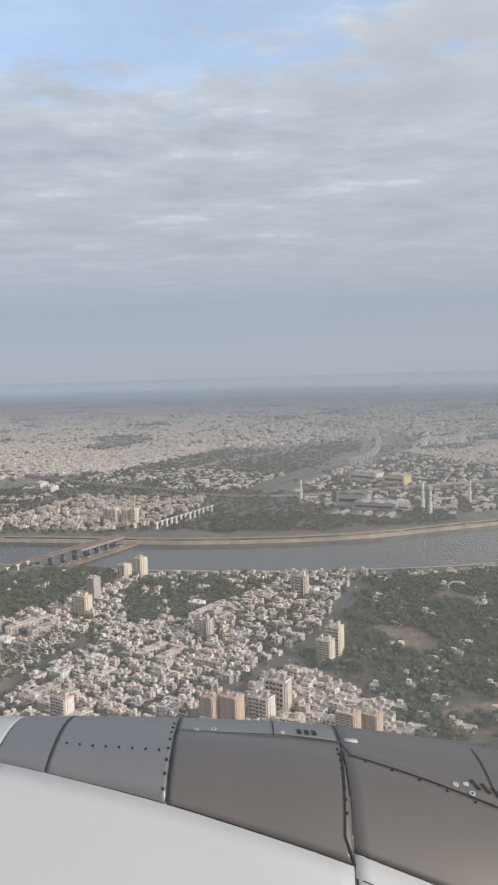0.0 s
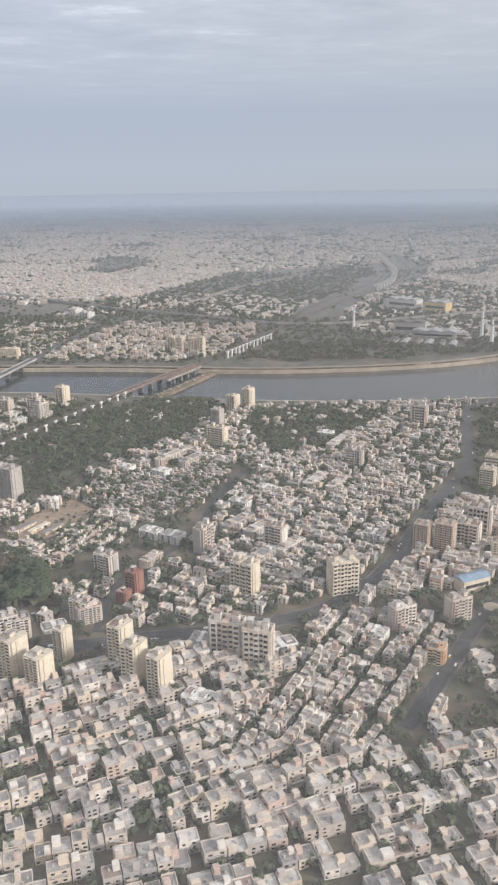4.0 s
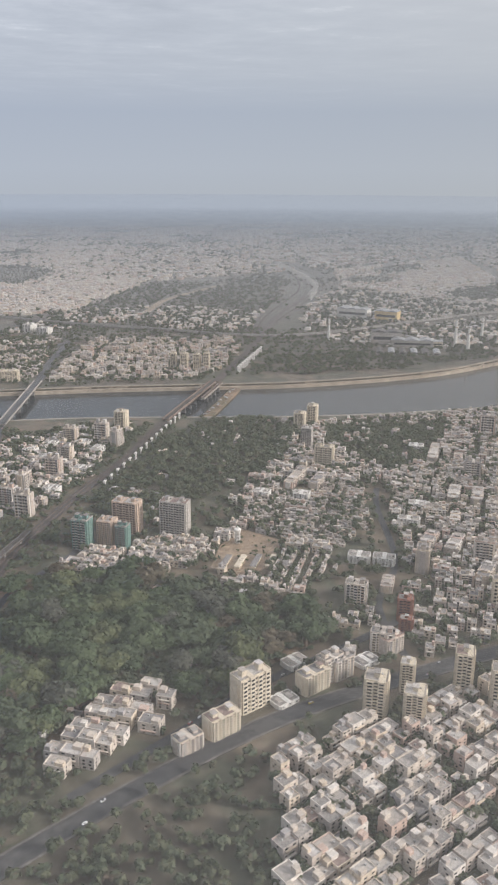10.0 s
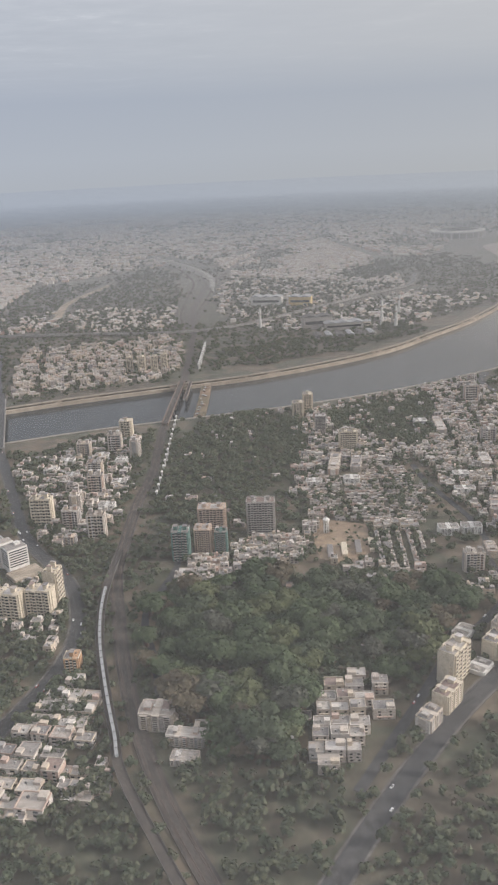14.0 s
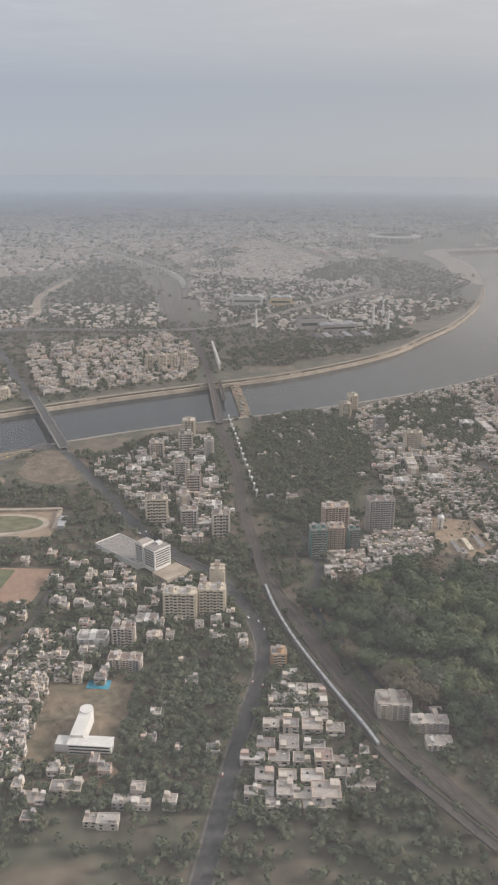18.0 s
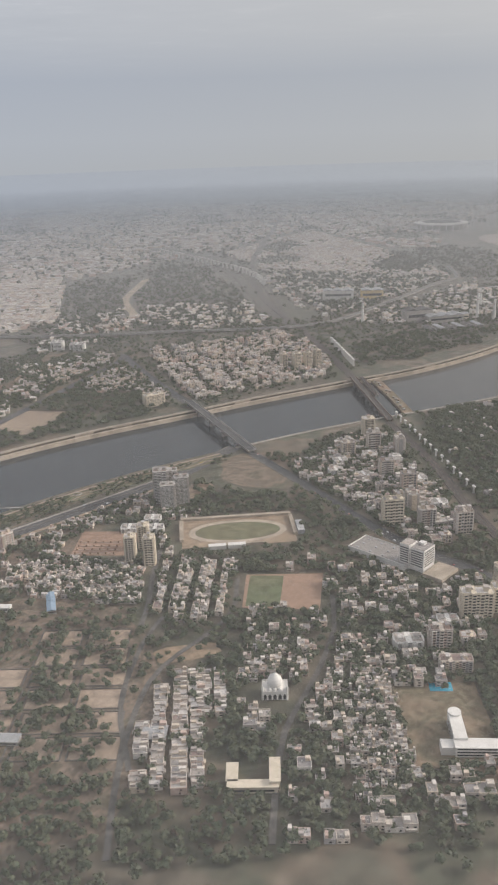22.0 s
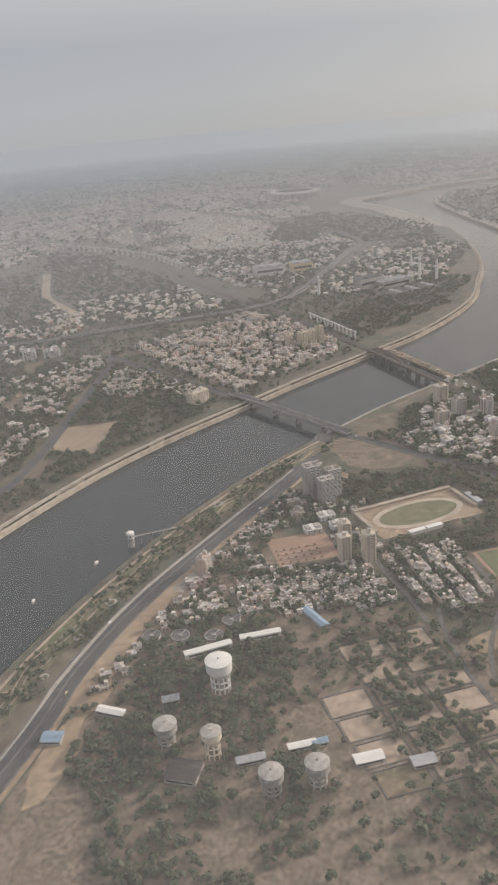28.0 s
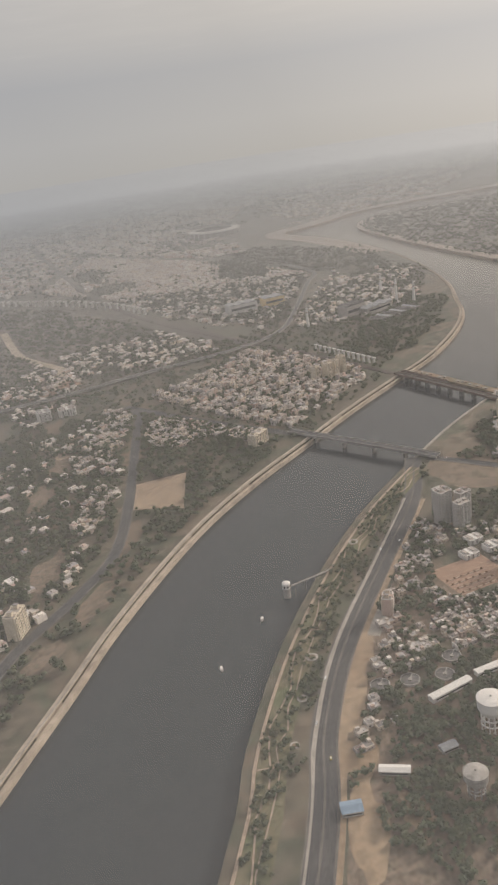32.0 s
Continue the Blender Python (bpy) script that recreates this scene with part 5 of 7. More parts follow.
for p, q in list(zip(offset_line(strip, -4.0), offset_line(strip, -18.5)))[3::7]:
    ribbon([p, p.lerp(q, 0.5) + Vector((1.5, 0, 0)), q + Vector((2.5, 0, 0))], 0.6, -0.2, 0.19, 0, g)
tagged(g.put("pavement_promenade", M_BED), "pale winding paths of the riverside park", "path", kind="structure")
for x, y, r in ((-563, 686, 3.2), (-593, 679, 2.6), (-512, 699, 2.4), (-449, 703, 3.0), (-622, 671, 2.2)):
    patch("pavement_circle", ellipse(x, y, r, r, 0), M_PAVE, "round paved garden circle", "plaza", 0.28)
    patch("ground_circle_bed", ellipse(x, y, r * 0.55, r * 0.55, 0), M_DRYGRASS, "round planted bed", "flower bed", 0.36)
g = ribbon(offset_line(stretch(SOUTH_BANK, -325, 190), -1.2), 2.2, -6.0, 0.35)
tagged(g.put("quay_east", M_PAVE), "low concrete river wall of the near bank", "quay", kind="structure")
KEEP_OFF.append(("line", [(p.x, p.y) for p in strip], 6.5))

edge_ = smooth_line([(-880, 582, 0), (-680, 632, 0), (-610, 654, 0), (-548, 667, 0), (-470, 672, 0), (-385, 677, 0)], 10)
g = ribbon(edge_, 4.5, -0.2, 0.09)
tagged(g.put("ground_verge", M_SAND), "bare sandy verge beside the riverside road", "verge", kind="structure")
g = ribbon(offset_line(edge_, 11.5), 2.0, -0.2, 0.2)
tagged(g.put("pavement_riverside", M_PAVE), "wide pale riverside footway", "pavement", kind="structure")

# ---- bridges ----
def bridge(name, label, a, b, w, deck, spans, mat, style):
    e = thing(name, 0, 0)
    tagged(e, label, "bridge")
    a, b = Vector(a), Vector(b)
    d = (b - a).normalized()
    side = Vector((-d.y, d.x, 0))
    turn = math.degrees(math.atan2(d.y, d.x))
    Geo().beam(a + Vector((0, 0, deck)), b + Vector((0, 0, deck)), w, 0.7).put("deck", mat, e)
    Geo().beam(a + Vector((0, 0, deck + 0.03)), b + Vector((0, 0, deck + 0.03)), w * 0.72, 0.04).put("carriageway", M_ASPHALT if style == "road" else M_BALLAST, e)
    for s in (-1, 1):
        o = side * (s * (w / 2 - 0.15))
        Geo().beam(a + o + Vector((0, 0, deck + 0.8)), b + o + Vector((0, 0, deck + 0.8)), 0.2, 0.8).put("railing", M_CONC if style == "road" else M_STEEL, e)
        Geo().beam(a + side * s * w * 0.3 + Vector((0, 0, deck - 0.7)), b + side * s * w * 0.3 + Vector((0, 0, deck - 0.7)), 0.6, 1.1).put("girder", mat, e)
    for i in range(1, spans):
        p = a.lerp(b, i / spans)
        g = Geo()
        if style == "road":
            g.box(0, 0, -7, 1.5, w * 0.55, 7 + deck - 2.3)
            g.put("pier", M_DARKCONC, e, m=pose(p.x, p.y, 0, 0, 0, turn))
            Geo().box(0, 0, deck - 2.4, 1.9, w * 0.95, 0.75).put("pier_cap", M_CONC, e, m=pose(p.x, p.y, 0, 0, 0, turn))
        else:
            g.box(0, 0, -7, 2.0, w * 0.9, 7 + deck - 1.7, top=0.8)
            g.put("pier", M_DARKCONC, e, m=pose(p.x, p.y, 0, 0, 0, turn))
    if style == "rail":
        for s in (-1, 1):
            for i in range(spans):
                p, q = a.lerp(b, i / spans), a.lerp(b, (i + 1) / spans)
                g = Geo()
                o = side * (s * w * 0.45)
                for u in range(5):
                    g.beam(p.lerp(q, (u + 0.1) / 5) + o + Vector((0, 0, deck)), p.lerp(q, (u + 0.9) / 5) + o + Vector((0, 0, deck - 1.7)), 0.12, 0.25)
                g.put("truss", M_STEEL, e)
    return e


bridge("road_bridge", "grey concrete road bridge on wall piers across the river", (-281, 815, 0), (-318, 682, 0), 7.5, 2.4, 5, M_CONC, "road")
bridge("rail_bridge", "old steel railway bridge on brick piers", (-126, 768, 0), (-194, 660, 0), 5.5, 2.0, 9, M_STEEL, "rail")
bridge("rail_bridge", "new concrete railway bridge under construction", (-119, 764, 0), (-150, 714, 0), 3.0, 1.6, 5, M_CONC, "rail")
# earth bank with site huts beside the railway bridge
g = Geo()
bank_line = smooth_line([(-108, 755, 0), (-125, 726, 0), (-142, 698, 0), (-165, 662, 0)], 5)
ribbon(bank_line, 9, -7, -2.6, 0, g)
tagged(g.put("ground_causeway", M_DRYGRASS), "brown earth causeway heaped in the river for works", "causeway", kind="structure")
for i in range(14):
    p = bank_line[1 + int(i * (len(bank_line) - 3) / 14)]
    e = thing("site_hut", p.x + RNG.uniform(-2.5, 2.5), p.y + RNG.uniform(-2, 2), RNG.uniform(0, 180), -2.6)
    tagged(e, "small rusty site hut on the causeway", "hut", "site huts")
    Geo().box(0, 0, 0, 2.4, 1.4, 1.0).put("wall", M_STEEL if i % 2 else M_CONC, e)
    Geo().box(0, 0, 1.0, 2.7, 1.7, 0.15, top=0.8).put("roof", M_METAL if i % 3 else M_CLAY, e)

# ---- railway ----
ln = smooth_line(RAIL, 9)
g = ribbon([p for p in ln if p.y < 662], 6.5, -0.2, 0.5)
tagged(g.put("rail_bed", M_BALLAST), "dark ballast bed of the railway", "railway", kind="structure")
g = ribbon([p for p in ln if p.y > 765], 7.5, -0.2, 0.5)
tagged(g.put("rail_bed_north", M_BALLAST), "dark ballast bed of the railway", "railway", kind="structure")
for part_line in ([p for p in ln if p.y < 662], [p for p in ln if p.y > 765]):
    for o in (-1.6, 1.6):
        g = Geo()
        for r in (-0.35, 0.35):
            ribbon(offset_line(part_line, o + r), 0.09, 0.5, 0.62, 0, g)
        tagged(g.put("rail_track", M_STEEL), "pair of steel rails on the ballast", "railway", kind="structure")
# yard tracks that fan out north of the flyover
for j in range(7):
    o = (j - 3) * 9.0
    pts = [(-12 + o * 0.15, 985), (40 + o * 0.7, 1085), (118 + o, 1210), (190 + o * 1.1, 1330), (235 + o * 1.2, 1450), (258 + o, 1560), (290 + o * 0.6, 1750)]
    g = ribbon(smooth_line(pts, 14), 2.6, -0.1, 0.12 + 0.01 * j)
    tagged(g.put("rail_bed_yard", M_KERB if j in (1, 5) else M_BALLAST), "dusty track bed in a railway yard", "railway", kind="structure")
    KEEP_OFF.append(("line", pts, 2.4))


def coach(name, label, x, y, z, turn, length, group):
    e = thing(name, x, y, turn, z)
    tagged(e, label, "train", group)
    shell_ = Geo().box(0, 0, 0.35, length, 1.25, 1.0, top=0.985).put("body", M_METAL, e)
    Geo().box(0, 0, 1.35, length * 0.98, 1.1, 0.12, top=0.9).put("roof", M_METAL, e)
    for s in (-1, 1):
        Geo().box(0, s * 0.63, 0.8, length * 0.92, 0.03, 0.32).put("window_band", M_GLASS, shell_, "dark window band")
    for s in (-1, 1):
        Geo().box(s * length * 0.33, 0, 0, 1.1, 1.0, 0.35).put("bogie", M_DARKCONC, e)
    return e


# raised metro line with its train
metro = smooth_line([(-309, 470, 0), (-333, 430, 0), (-348, 397, 0), (-359, 363, 0), (-368, 330, 0), (-374, 305, 0), (-378, 235, 0)], 5)
mv = thing("metro_viaduct", 0, 0)
tagged(mv, "raised concrete metro line on single piers", "viaduct")
ribbon(metro, 3.6, 2.6, 3.3).put("deck", M_BALLAST, mv)
for s in (-1, 1):
    ribbon(offset_line(metro, s * 1.8), 0.15, 3.2, 3.7).put("parapet", M_KERB, mv)
for i in range(2, len(metro), 3):
    p = metro[i]
    Geo().rings(p.x, p.y, [(0.55, -0.2), (0.5, 2.0), (1.3, 2.6)], 10).put("pier", M_CONC, mv)
KEEP_OFF.append(("line", [(p.x, p.y) for p in metro], 4.0))
s_len, k = 0.0, 0
for a, b in zip(metro[:-1], metro[1:]):
    if a.y < 436 and k < 24:
        m_ = (a + b) / 2
        coach("metro_coach", "white metro coach on the raised line", m_.x, m_.y, 3.32, math.degrees(math.atan2(b.y - a.y, b.x - a.x)), (b - a).length * 0.94, "coaches of the metro train")
        k += 1
# bare hammer-head piers beside the railway
for i in range(15):
    p = Vector((-184, 664, 0)).lerp(Vector((-262, 530, 0)), i / 14)
    e = thing("bridge_pier", p.x + 2, p.y, -30)
    tagged(e, "bare concrete pier with a hammer head by the railway", "pier", "unfinished viaduct piers")
    Geo().box(0, 0, -0.2, 1.0, 1.4, 4.2, top=0.9).put("shaft", M_WHITE, e)
    Geo().box(0, 0, 4.0, 1.3, 3.2, 0.9, top=1.1).put("head", M_WHITE, e)
    KEEP_OFF.append(("line", [(p.x, p.y), (p.x + 3, p.y)], 2.5))
for i in range(13):
    p = Vector((-92, 800, 0)).lerp(Vector((-42, 882, 0)), i / 12)
    e = thing("bridge_pier", p.x, p.y, -30)
    tagged(e, "bare concrete pier beyond the river", "pier", "unfinished viaduct piers")
    Geo().box(0, 0, -0.2, 1.6, 2.2, 6.0, top=0.9).put("shaft", M_WHITE, e)
    Geo().box(0, 0, 5.8, 2.0, 4.6, 1.2, top=1.1).put("head", M_WHITE, e)
# pale viaduct piers curving through the far yard
for i, p in enumerate(smooth_line([(150, 1225, 0), (196, 1318, 0), (225, 1440, 0), (240, 1560, 0), (255, 1675, 0)], 15)):
    e = thing("bridge_pier", p.x, p.y, 60)
    tagged(e, "far pale pier of a viaduct being built", "pier", "unfinished viaduct piers")
    Geo().box(0, 0, -0.2, 3.0, 3.4, 8.0, top=0.9).put("shaft", M_WHITE, e)
    Geo().box(0, 0, 7.8, 3.4, 8.0, 1.6, top=1.1).put("head", M_WHITE, e)
# flyover across the plain
fly = smooth_line([(-560, 1420), (-326, 1210), (-218, 1112), (-130, 1050), (-45, 984), (35, 958), (154, 985), (313, 1031), (390, 1050), (470, 1130)], 12)
fv = thing("flyover", 0, 0)
tagged(fv, "long grey flyover on piers across the plain", "flyover")
ribbon(fly, 6.5, 1.6, 2.5).put("deck", M_CONC, fv)
ribbon(fly, 5.4, 2.4, 2.53).put("carriageway", M_ASPHALT, fv)
for s in (-1, 1):
    ribbon(offset_line(fly, s * 3.2), 0.3, 2.4, 3.2).put("parapet", M_CONC, fv)
for p in fly[1::2]:
    Geo().rings(p.x, p.y, [(0.9, -0.2), (0.8, 1.8)], 8).put("pier", M_CONC, fv)
KEEP_OFF.append(("line", [(p.x, p.y) for p in fly], 7.0))
g = ribbon(smooth_line([(-140, 1165), (-112, 1180), (-85, 1240), (-50, 1300), (60, 1420)], 15), 11, -0.1, 0.1)
tagged(g.put("road_pale", M_EMBANK), "pale dusty road cut through the trees", "road", kind="structure")
KEEP_OFF.append(("line", [(-115, 1175), (-53, 1295), (59, 1420)], 9.0))

# ---- power station beyond the river ----
for x, y, h, r in ((57, 930, 26, 2.0), (178, 853, 31, 2.1), (181, 831, 26, 2.1), (237, 892, 25, 1.9)):
    e = thing("chimney", x, y)
    tagged(e, "tall tapering pale concrete chimney of the power station", "chimney", "power station chimneys")
    Geo().rings(0, 0, [(r, -0.2), (r * 0.72, h * 0.6), (r * 0.6, h - 1.2)], 16).put("shaft", M_WHITE, e)
    Geo().rings(0, 0, [(r * 0.62, h - 1.2), (r * 0.7, h - 0.5), (r * 0.6, h)], 16).put("rim", M_CONC, e)
    Geo().rings(0, 0, [(r * 0.74, h * 0.7), (r * 0.74, h * 0.7 + 0.7)], 16).put("band", M_CLAY, e)
    KEEP_OFF.append(("line", [(x, y), (x + 1, y)], 5.0))


def hall(name, label, category, x, y, w, d, h, turn, wall, roof, ridges=1, group=""):
    e = thing(name, x, y, turn)
    tagged(e, label, category, group)
    Geo().box(0, 0, -0.2, w, d, h + 0.2).put("wall", wall, e)
    if ridges == 1 and w > d:
        hw, q = w / 2 + 0.3, d / 2 + 0.2
        Geo().add([(-hw, -q, h), (hw, -q, h), (hw, q, h), (-hw, q, h), (-hw, 0, h + q * 0.3), (hw, 0, h + q * 0.3)],
                  [(3, 2, 1, 0), (0, 1, 5, 4), (2, 3, 4, 5), (1, 2, 5), (3, 0, 4)]).put("roof", roof, e)
    for i in range(ridges if ridges > 1 or w <= d else 0):
        x0 = (i + 0.5) * w / ridges - w / 2
        q, hw = w / ridges, d / 2 + 0.3
        Geo().add([(x0 - q / 2, -hw, h), (x0 + q / 2, -hw, h), (x0 + q / 2, hw, h), (x0 - q / 2, hw, h), (x0, -hw, h + q * 0.14), (x0, hw, h + q * 0.14)],
                  [(3, 2, 1, 0), (0, 1, 4), (2, 3, 5), (0, 4, 5, 3), (1, 2, 5, 4)]).put("roof", roof, e)
    for s in (-1, 1):
        Geo().box(0, s * (d / 2 + 0.03), h * 0.4, w * 0.86, 0.08, h * 0.25).put("window_band", M_GLASS, e)
    keep_off_box(x, y, w, d, turn, 2.0)
    return e


hall("boiler_house", "tall grey boiler house of the power station", "power station", 112, 892, 34, 16, 14, -25, M_GREYW, M_DARKCONC, 2)
hall("turbine_hall", "long grey turbine hall", "power station", 132, 868, 46, 16, 8, -25, M_CONC, M_METAL, 3)
for i in range(6):
    hall("shed", "low metal-roofed shed in the power station yard", "shed", 84 + i * 11, 850 - i * 5, 7, 22, 3, -25, M_CONC, M_METAL if i % 2 else M_DARKCONC, 1, "power station sheds")
hall("cream_hall", "cream works building with a flat roof", "factory", 158, 862, 16, 10, 6, -25, M_CREAM, M_METAL, 1)
hall("factory_hall", "long white factory hall", "factory", 150, 1066, 42, 18, 12, -42, M_WHITE, M_METAL, 3)
hall("factory_hall", "yellow-walled factory hall with a metal roof", "factory", 184, 1034, 30, 18, 12, -42, M_YELLOW, M_METAL, 2)

hall("office", "cream office block with a bright blue sheet roof", "office building", -10, 320, 14, 7, 6, 20, M_CREAM, M_BLUE, 1)

# stadium far across the plain
e = thing("stadium", 925, 1510, 20)
tagged(e, "large round stadium with a pale ring roof", "stadium")
rows_ = [(52, -0.2), (58, 8), (60, 12)]
Geo().rings(0, 0, rows_, 48, cap=False).put("outer_wall", M_CONC, e)
Geo().rings(0, 0, [(36, 1), (57, 11)], 48, cap=False).put("stand", M_DARKCONC, e)
Geo().rings(0, 0, [(61, 12), (62, 14), (45, 16), (44.5, 15.4), (60, 12.1)], 48, cap=False).put("ring_roof", M_WHITE, e)
Geo().rings(0, 0, [(36, 0.1), (35.9, 0.2)], 48).put("pitch", M_TURF, e)
for i in range(24):
    a = i * math.pi / 12
    Geo().rings(60 * math.cos(a), 60 * math.sin(a), [(0.9, -0.2), (0.9, 13)], 6).put("column", M_WHITE, e)
KEEP_OFF.append([(925 + 78 * math.cos(i), 1510 + 78 * math.sin(i)) for i in np.linspace(0, 6.28, 20)])

# ---- waterworks ----
def water_tower(x, y, r, h, label, mat, drum=0.45, legs=8):
    e = thing("water_tower", x, y)
    tagged(e, label, "water tower", "raised water tanks")
    z0 = h * (1 - drum)
    for i in range(legs):
        a = 2 * math.pi * i / legs
        Geo().rings(r * 0.72 * math.cos(a), r * 0.72 * math.sin(a), [(0.28, -0.2), (0.28, z0)], 6).put("column", mat, e)
    for k in (0.35, 0.7):
        Geo().rings(0, 0, [(r * 0.68, z0 * k), (r * 0.78, z0 * k), (r * 0.78, z0 * k + 0.4), (r * 0.68, z0 * k + 0.4), (r * 0.68, z0 * k)], 20, cap=False).put("ring_beam", mat, e)
    Geo().rings(0, 0, [(0.8, -0.2), (0.8, z0)], 10).put("shaft", M_CONC, e)
    bowl = Geo().rings(0, 0, [(r * 0.72, z0), (r, z0 + h * drum * 0.35), (r, h - 0.9)], 28).put("bowl", mat, e)
    Geo().rings(0, 0, [(r * 1.04, h - 0.9), (r * 1.05, h - 0.55), (r * 0.7, h - 0.1), (r * 0.25, h + 0.15), (0.05, h + 0.2)], 28).put("domed_top", M_WHITE if mat is M_WHITE else M_CONC, bowl, "shallow domed concrete lid")
    Geo().rings(0, 0, [(0.5, h + 0.1), (0.5, h + 0.8), (0.1, h + 1.0)], 10).put("vent", mat, bowl, "small vent turret")
    KEEP_OFF.append(("line", [(x, y), (x + 0.5, y)], r + 1.5))


water_tower(-589, 596, 5.6, 16.0, "large white mushroom-shaped water tower on a ring of columns", M_WHITE, 0.5, 12)
water_tower(-622, 575, 3.9, 13.0, "white cylindrical water tower on slim legs", M_CREAM, 0.42)
water_tower(-626, 545, 4.5, 11.5, "weathered brown concrete water tower", M_CONC, 0.5)
water_tower(-614, 533, 4.5, 11.8, "weathered brown concrete water tower", M_CONC, 0.5)
water_tower(-626, 595, 4.6, 11.0, "weathered grey concrete water tower", M_CONC, 0.55)
water_tower(-204, 429, 1.9, 8.4, "slim white water tower on the square", M_WHITE, 0.3, 6)
for x, y in ((-568, 636), (-560, 622), (-546, 622), (-575, 648)):
    e = thing("settling_tank", x, y)
    tagged(e, "round concrete settling tank of the waterworks", "settling tank", "settling tanks")
    Geo().rings(0, 0, [(4.6, -0.1), (4.6, 0.9), (4.2, 0.9), (4.2, 0.3)], 28, cap=False).put("wall", M_CONC, e)
    Geo().rings(0, 0, [(4.2, 0.2), (4.2, 0.35)], 28).put("water_surface", M_DARKCONC, e)
    Geo().rings(0, 0, [(1.0, 0.3), (1.0, 1.0)], 12).put("hub", M_CONC, e)
    Geo().box(2.2, 0, 0.9, 4.4, 0.5, 0.15).put("walkway", M_CONC, e)
    KEEP_OFF.append(("line", [(x, y), (x + 0.5, y)], 6))
hall("long_shed", "long white-roofed shed of the waterworks", "shed", -571, 617, 22, 3.6, 2.6, -36, M_WHITE, M_WHITE)
hall("long_shed", "long white-roofed shed of the waterworks", "shed", -550.5, 602, 19, 3.4, 2.6, -43, M_WHITE, M_WHITE)
hall("flat_hall", "square brown flat-roofed pump hall", "pump house", -635, 579, 12, 11, 2.4, -70, M_CONC, M_BALLAST)
for x, y, w, d, m_, a in ((-596, 543, 6, 3, M_BLUE, -43), (-601, 548, 11, 3.2, M_WHITE, -43), (-624.5, 627, 12, 4, M_WHITE, -75), (-617, 561, 11, 3.5, M_METAL, -43), (-594, 523, 11, 5, M_WHITE, -43), (-648, 637, 8, 6, M_BLUE, -60), (-526, 587, 4.5, 18, M_BLUE, -25), (-606, 610, 7, 4, M_METAL, -43), (-540, 470, 9, 8, M_METAL, -43), (-585, 505, 9, 5, M_METAL, -43)):
    hall("shed", "low shed with a sheet-metal roof", "shed", x, y, w, d, 2.0, a, M_CONC, m_, 1, "waterworks sheds")

# intake tower in the river with its footbridge, and boats
e = thing("intake_tower", -509, 722)
tagged(e, "white round intake tower standing in the river", "intake tower")
Geo().rings(0, 0, [(2.0, -7), (2.0, 1.4)], 20).put("shaft", M_CONC, e)
top_ = Geo().rings(0, 0, [(2.3, 1.4), (2.4, 4.6), (1.6, 5.2), (0.1, 5.5)], 20).put("house", M_WHITE, e)
for i in range(8):
    a = i * math.pi / 4
    Geo().box(2.33 * math.cos(a), 2.33 * math.sin(a), 2.3, 0.12, 0.9, 1.2, turn=math.degrees(a)).put("window", M_GLASS, top_, "tall dark window")
e = thing("footbridge", 0, 0)
tagged(e, "narrow footbridge from the bank to the intake tower", "footbridge")
Geo().beam((-507, 721, 1.4), (-484, 705, 1.0), 1.2, 0.3).put("deck", M_CONC, e)
for k in range(4):
    p = Vector((-507, 721, 0)).lerp(Vector((-484, 705, 0)), (k + 0.5) / 4)
    Geo().rings(p.x, p.y, [(0.25, -7), (0.25, 1.0)], 8).put("pier", M_CONC, e)
for s in (-1, 1):
    Geo().beam((-507 + s * 0.3, 721 + s * 0.45, 1.9), (-484 + s * 0.3, 705 + s * 0.45, 1.5), 0.06, 0.06).put("handrail", M_STEEL, e)
for x, y, a in ((-533, 727, 20), (-578, 729, 35)):
    e = thing("boat", x, y, a, WATER)
    tagged(e, "small white excursion boat on the river", "boat", "boats")
    Geo().add([(-2, -0.7, 0.5), (1.4, -0.7, 0.5), (2.3, 0, 0.6), (1.4, 0.7, 0.5), (-2, 0.7, 0.5), (-1.8, -0.4, -0.2), (1.2, -0.4, -0.2), (1.7, 0, -0.2), (1.2, 0.4, -0.2), (-1.8, 0.4, -0.2)],
              [(0, 1, 2, 3, 4), (5, 9, 8, 7, 6), (0, 5, 6, 1), (1, 6, 7, 2), (2, 7, 8, 3), (3, 8, 9, 4), (4, 9, 5, 0)]).put("hull", M_WHITE, e)
    Geo().box(-0.3, 0, 0.5, 2.2, 1.0, 0.6, top=0.9).put("cabin", M_METAL, e)
    Geo().box(-0.3, 0, 1.1, 2.6, 1.3, 0.1).put("canopy", M_WHITE, e)

# ---- single buildings of the western quarter ----
e = thing("hotel", -359, 487, 9)
tagged(e, "white hotel slab on a long flat podium", "hotel")
Geo().box(-1, 25, -0.2, 17, 36, 3.0).put("podium", M_WHITE, e)
Geo().box(-1, 25, 2.8, 16, 35, 0.2).put("podium_roof", M_ROOF, e)
rim(17, 36, 2.7, 0.7).put("podium_parapet", M_WHITE, e, m=pose(-1, 25, 0))
Geo().box(0, -9, -0.2, 17, 12, 1.8, top=0.96).put("terrace", M_EMBANK, e)
slab = Geo().box(0, 2, -0.2, 11, 8.5, 12.6).put("tower", M_WHITE, e)
wing_ = Geo().box(-2.5, 9, -0.2, 8, 6, 13.8).put("tower_wing", M_WHITE, e)
Geo().box(0, 2, 12.4, 10.2, 7.7, 0.25).put("roof", M_ROOF, e)
Geo().box(-2.5, 9, 13.6, 7.2, 5.2, 0.25).put("wing_roof", M_ROOF, e)
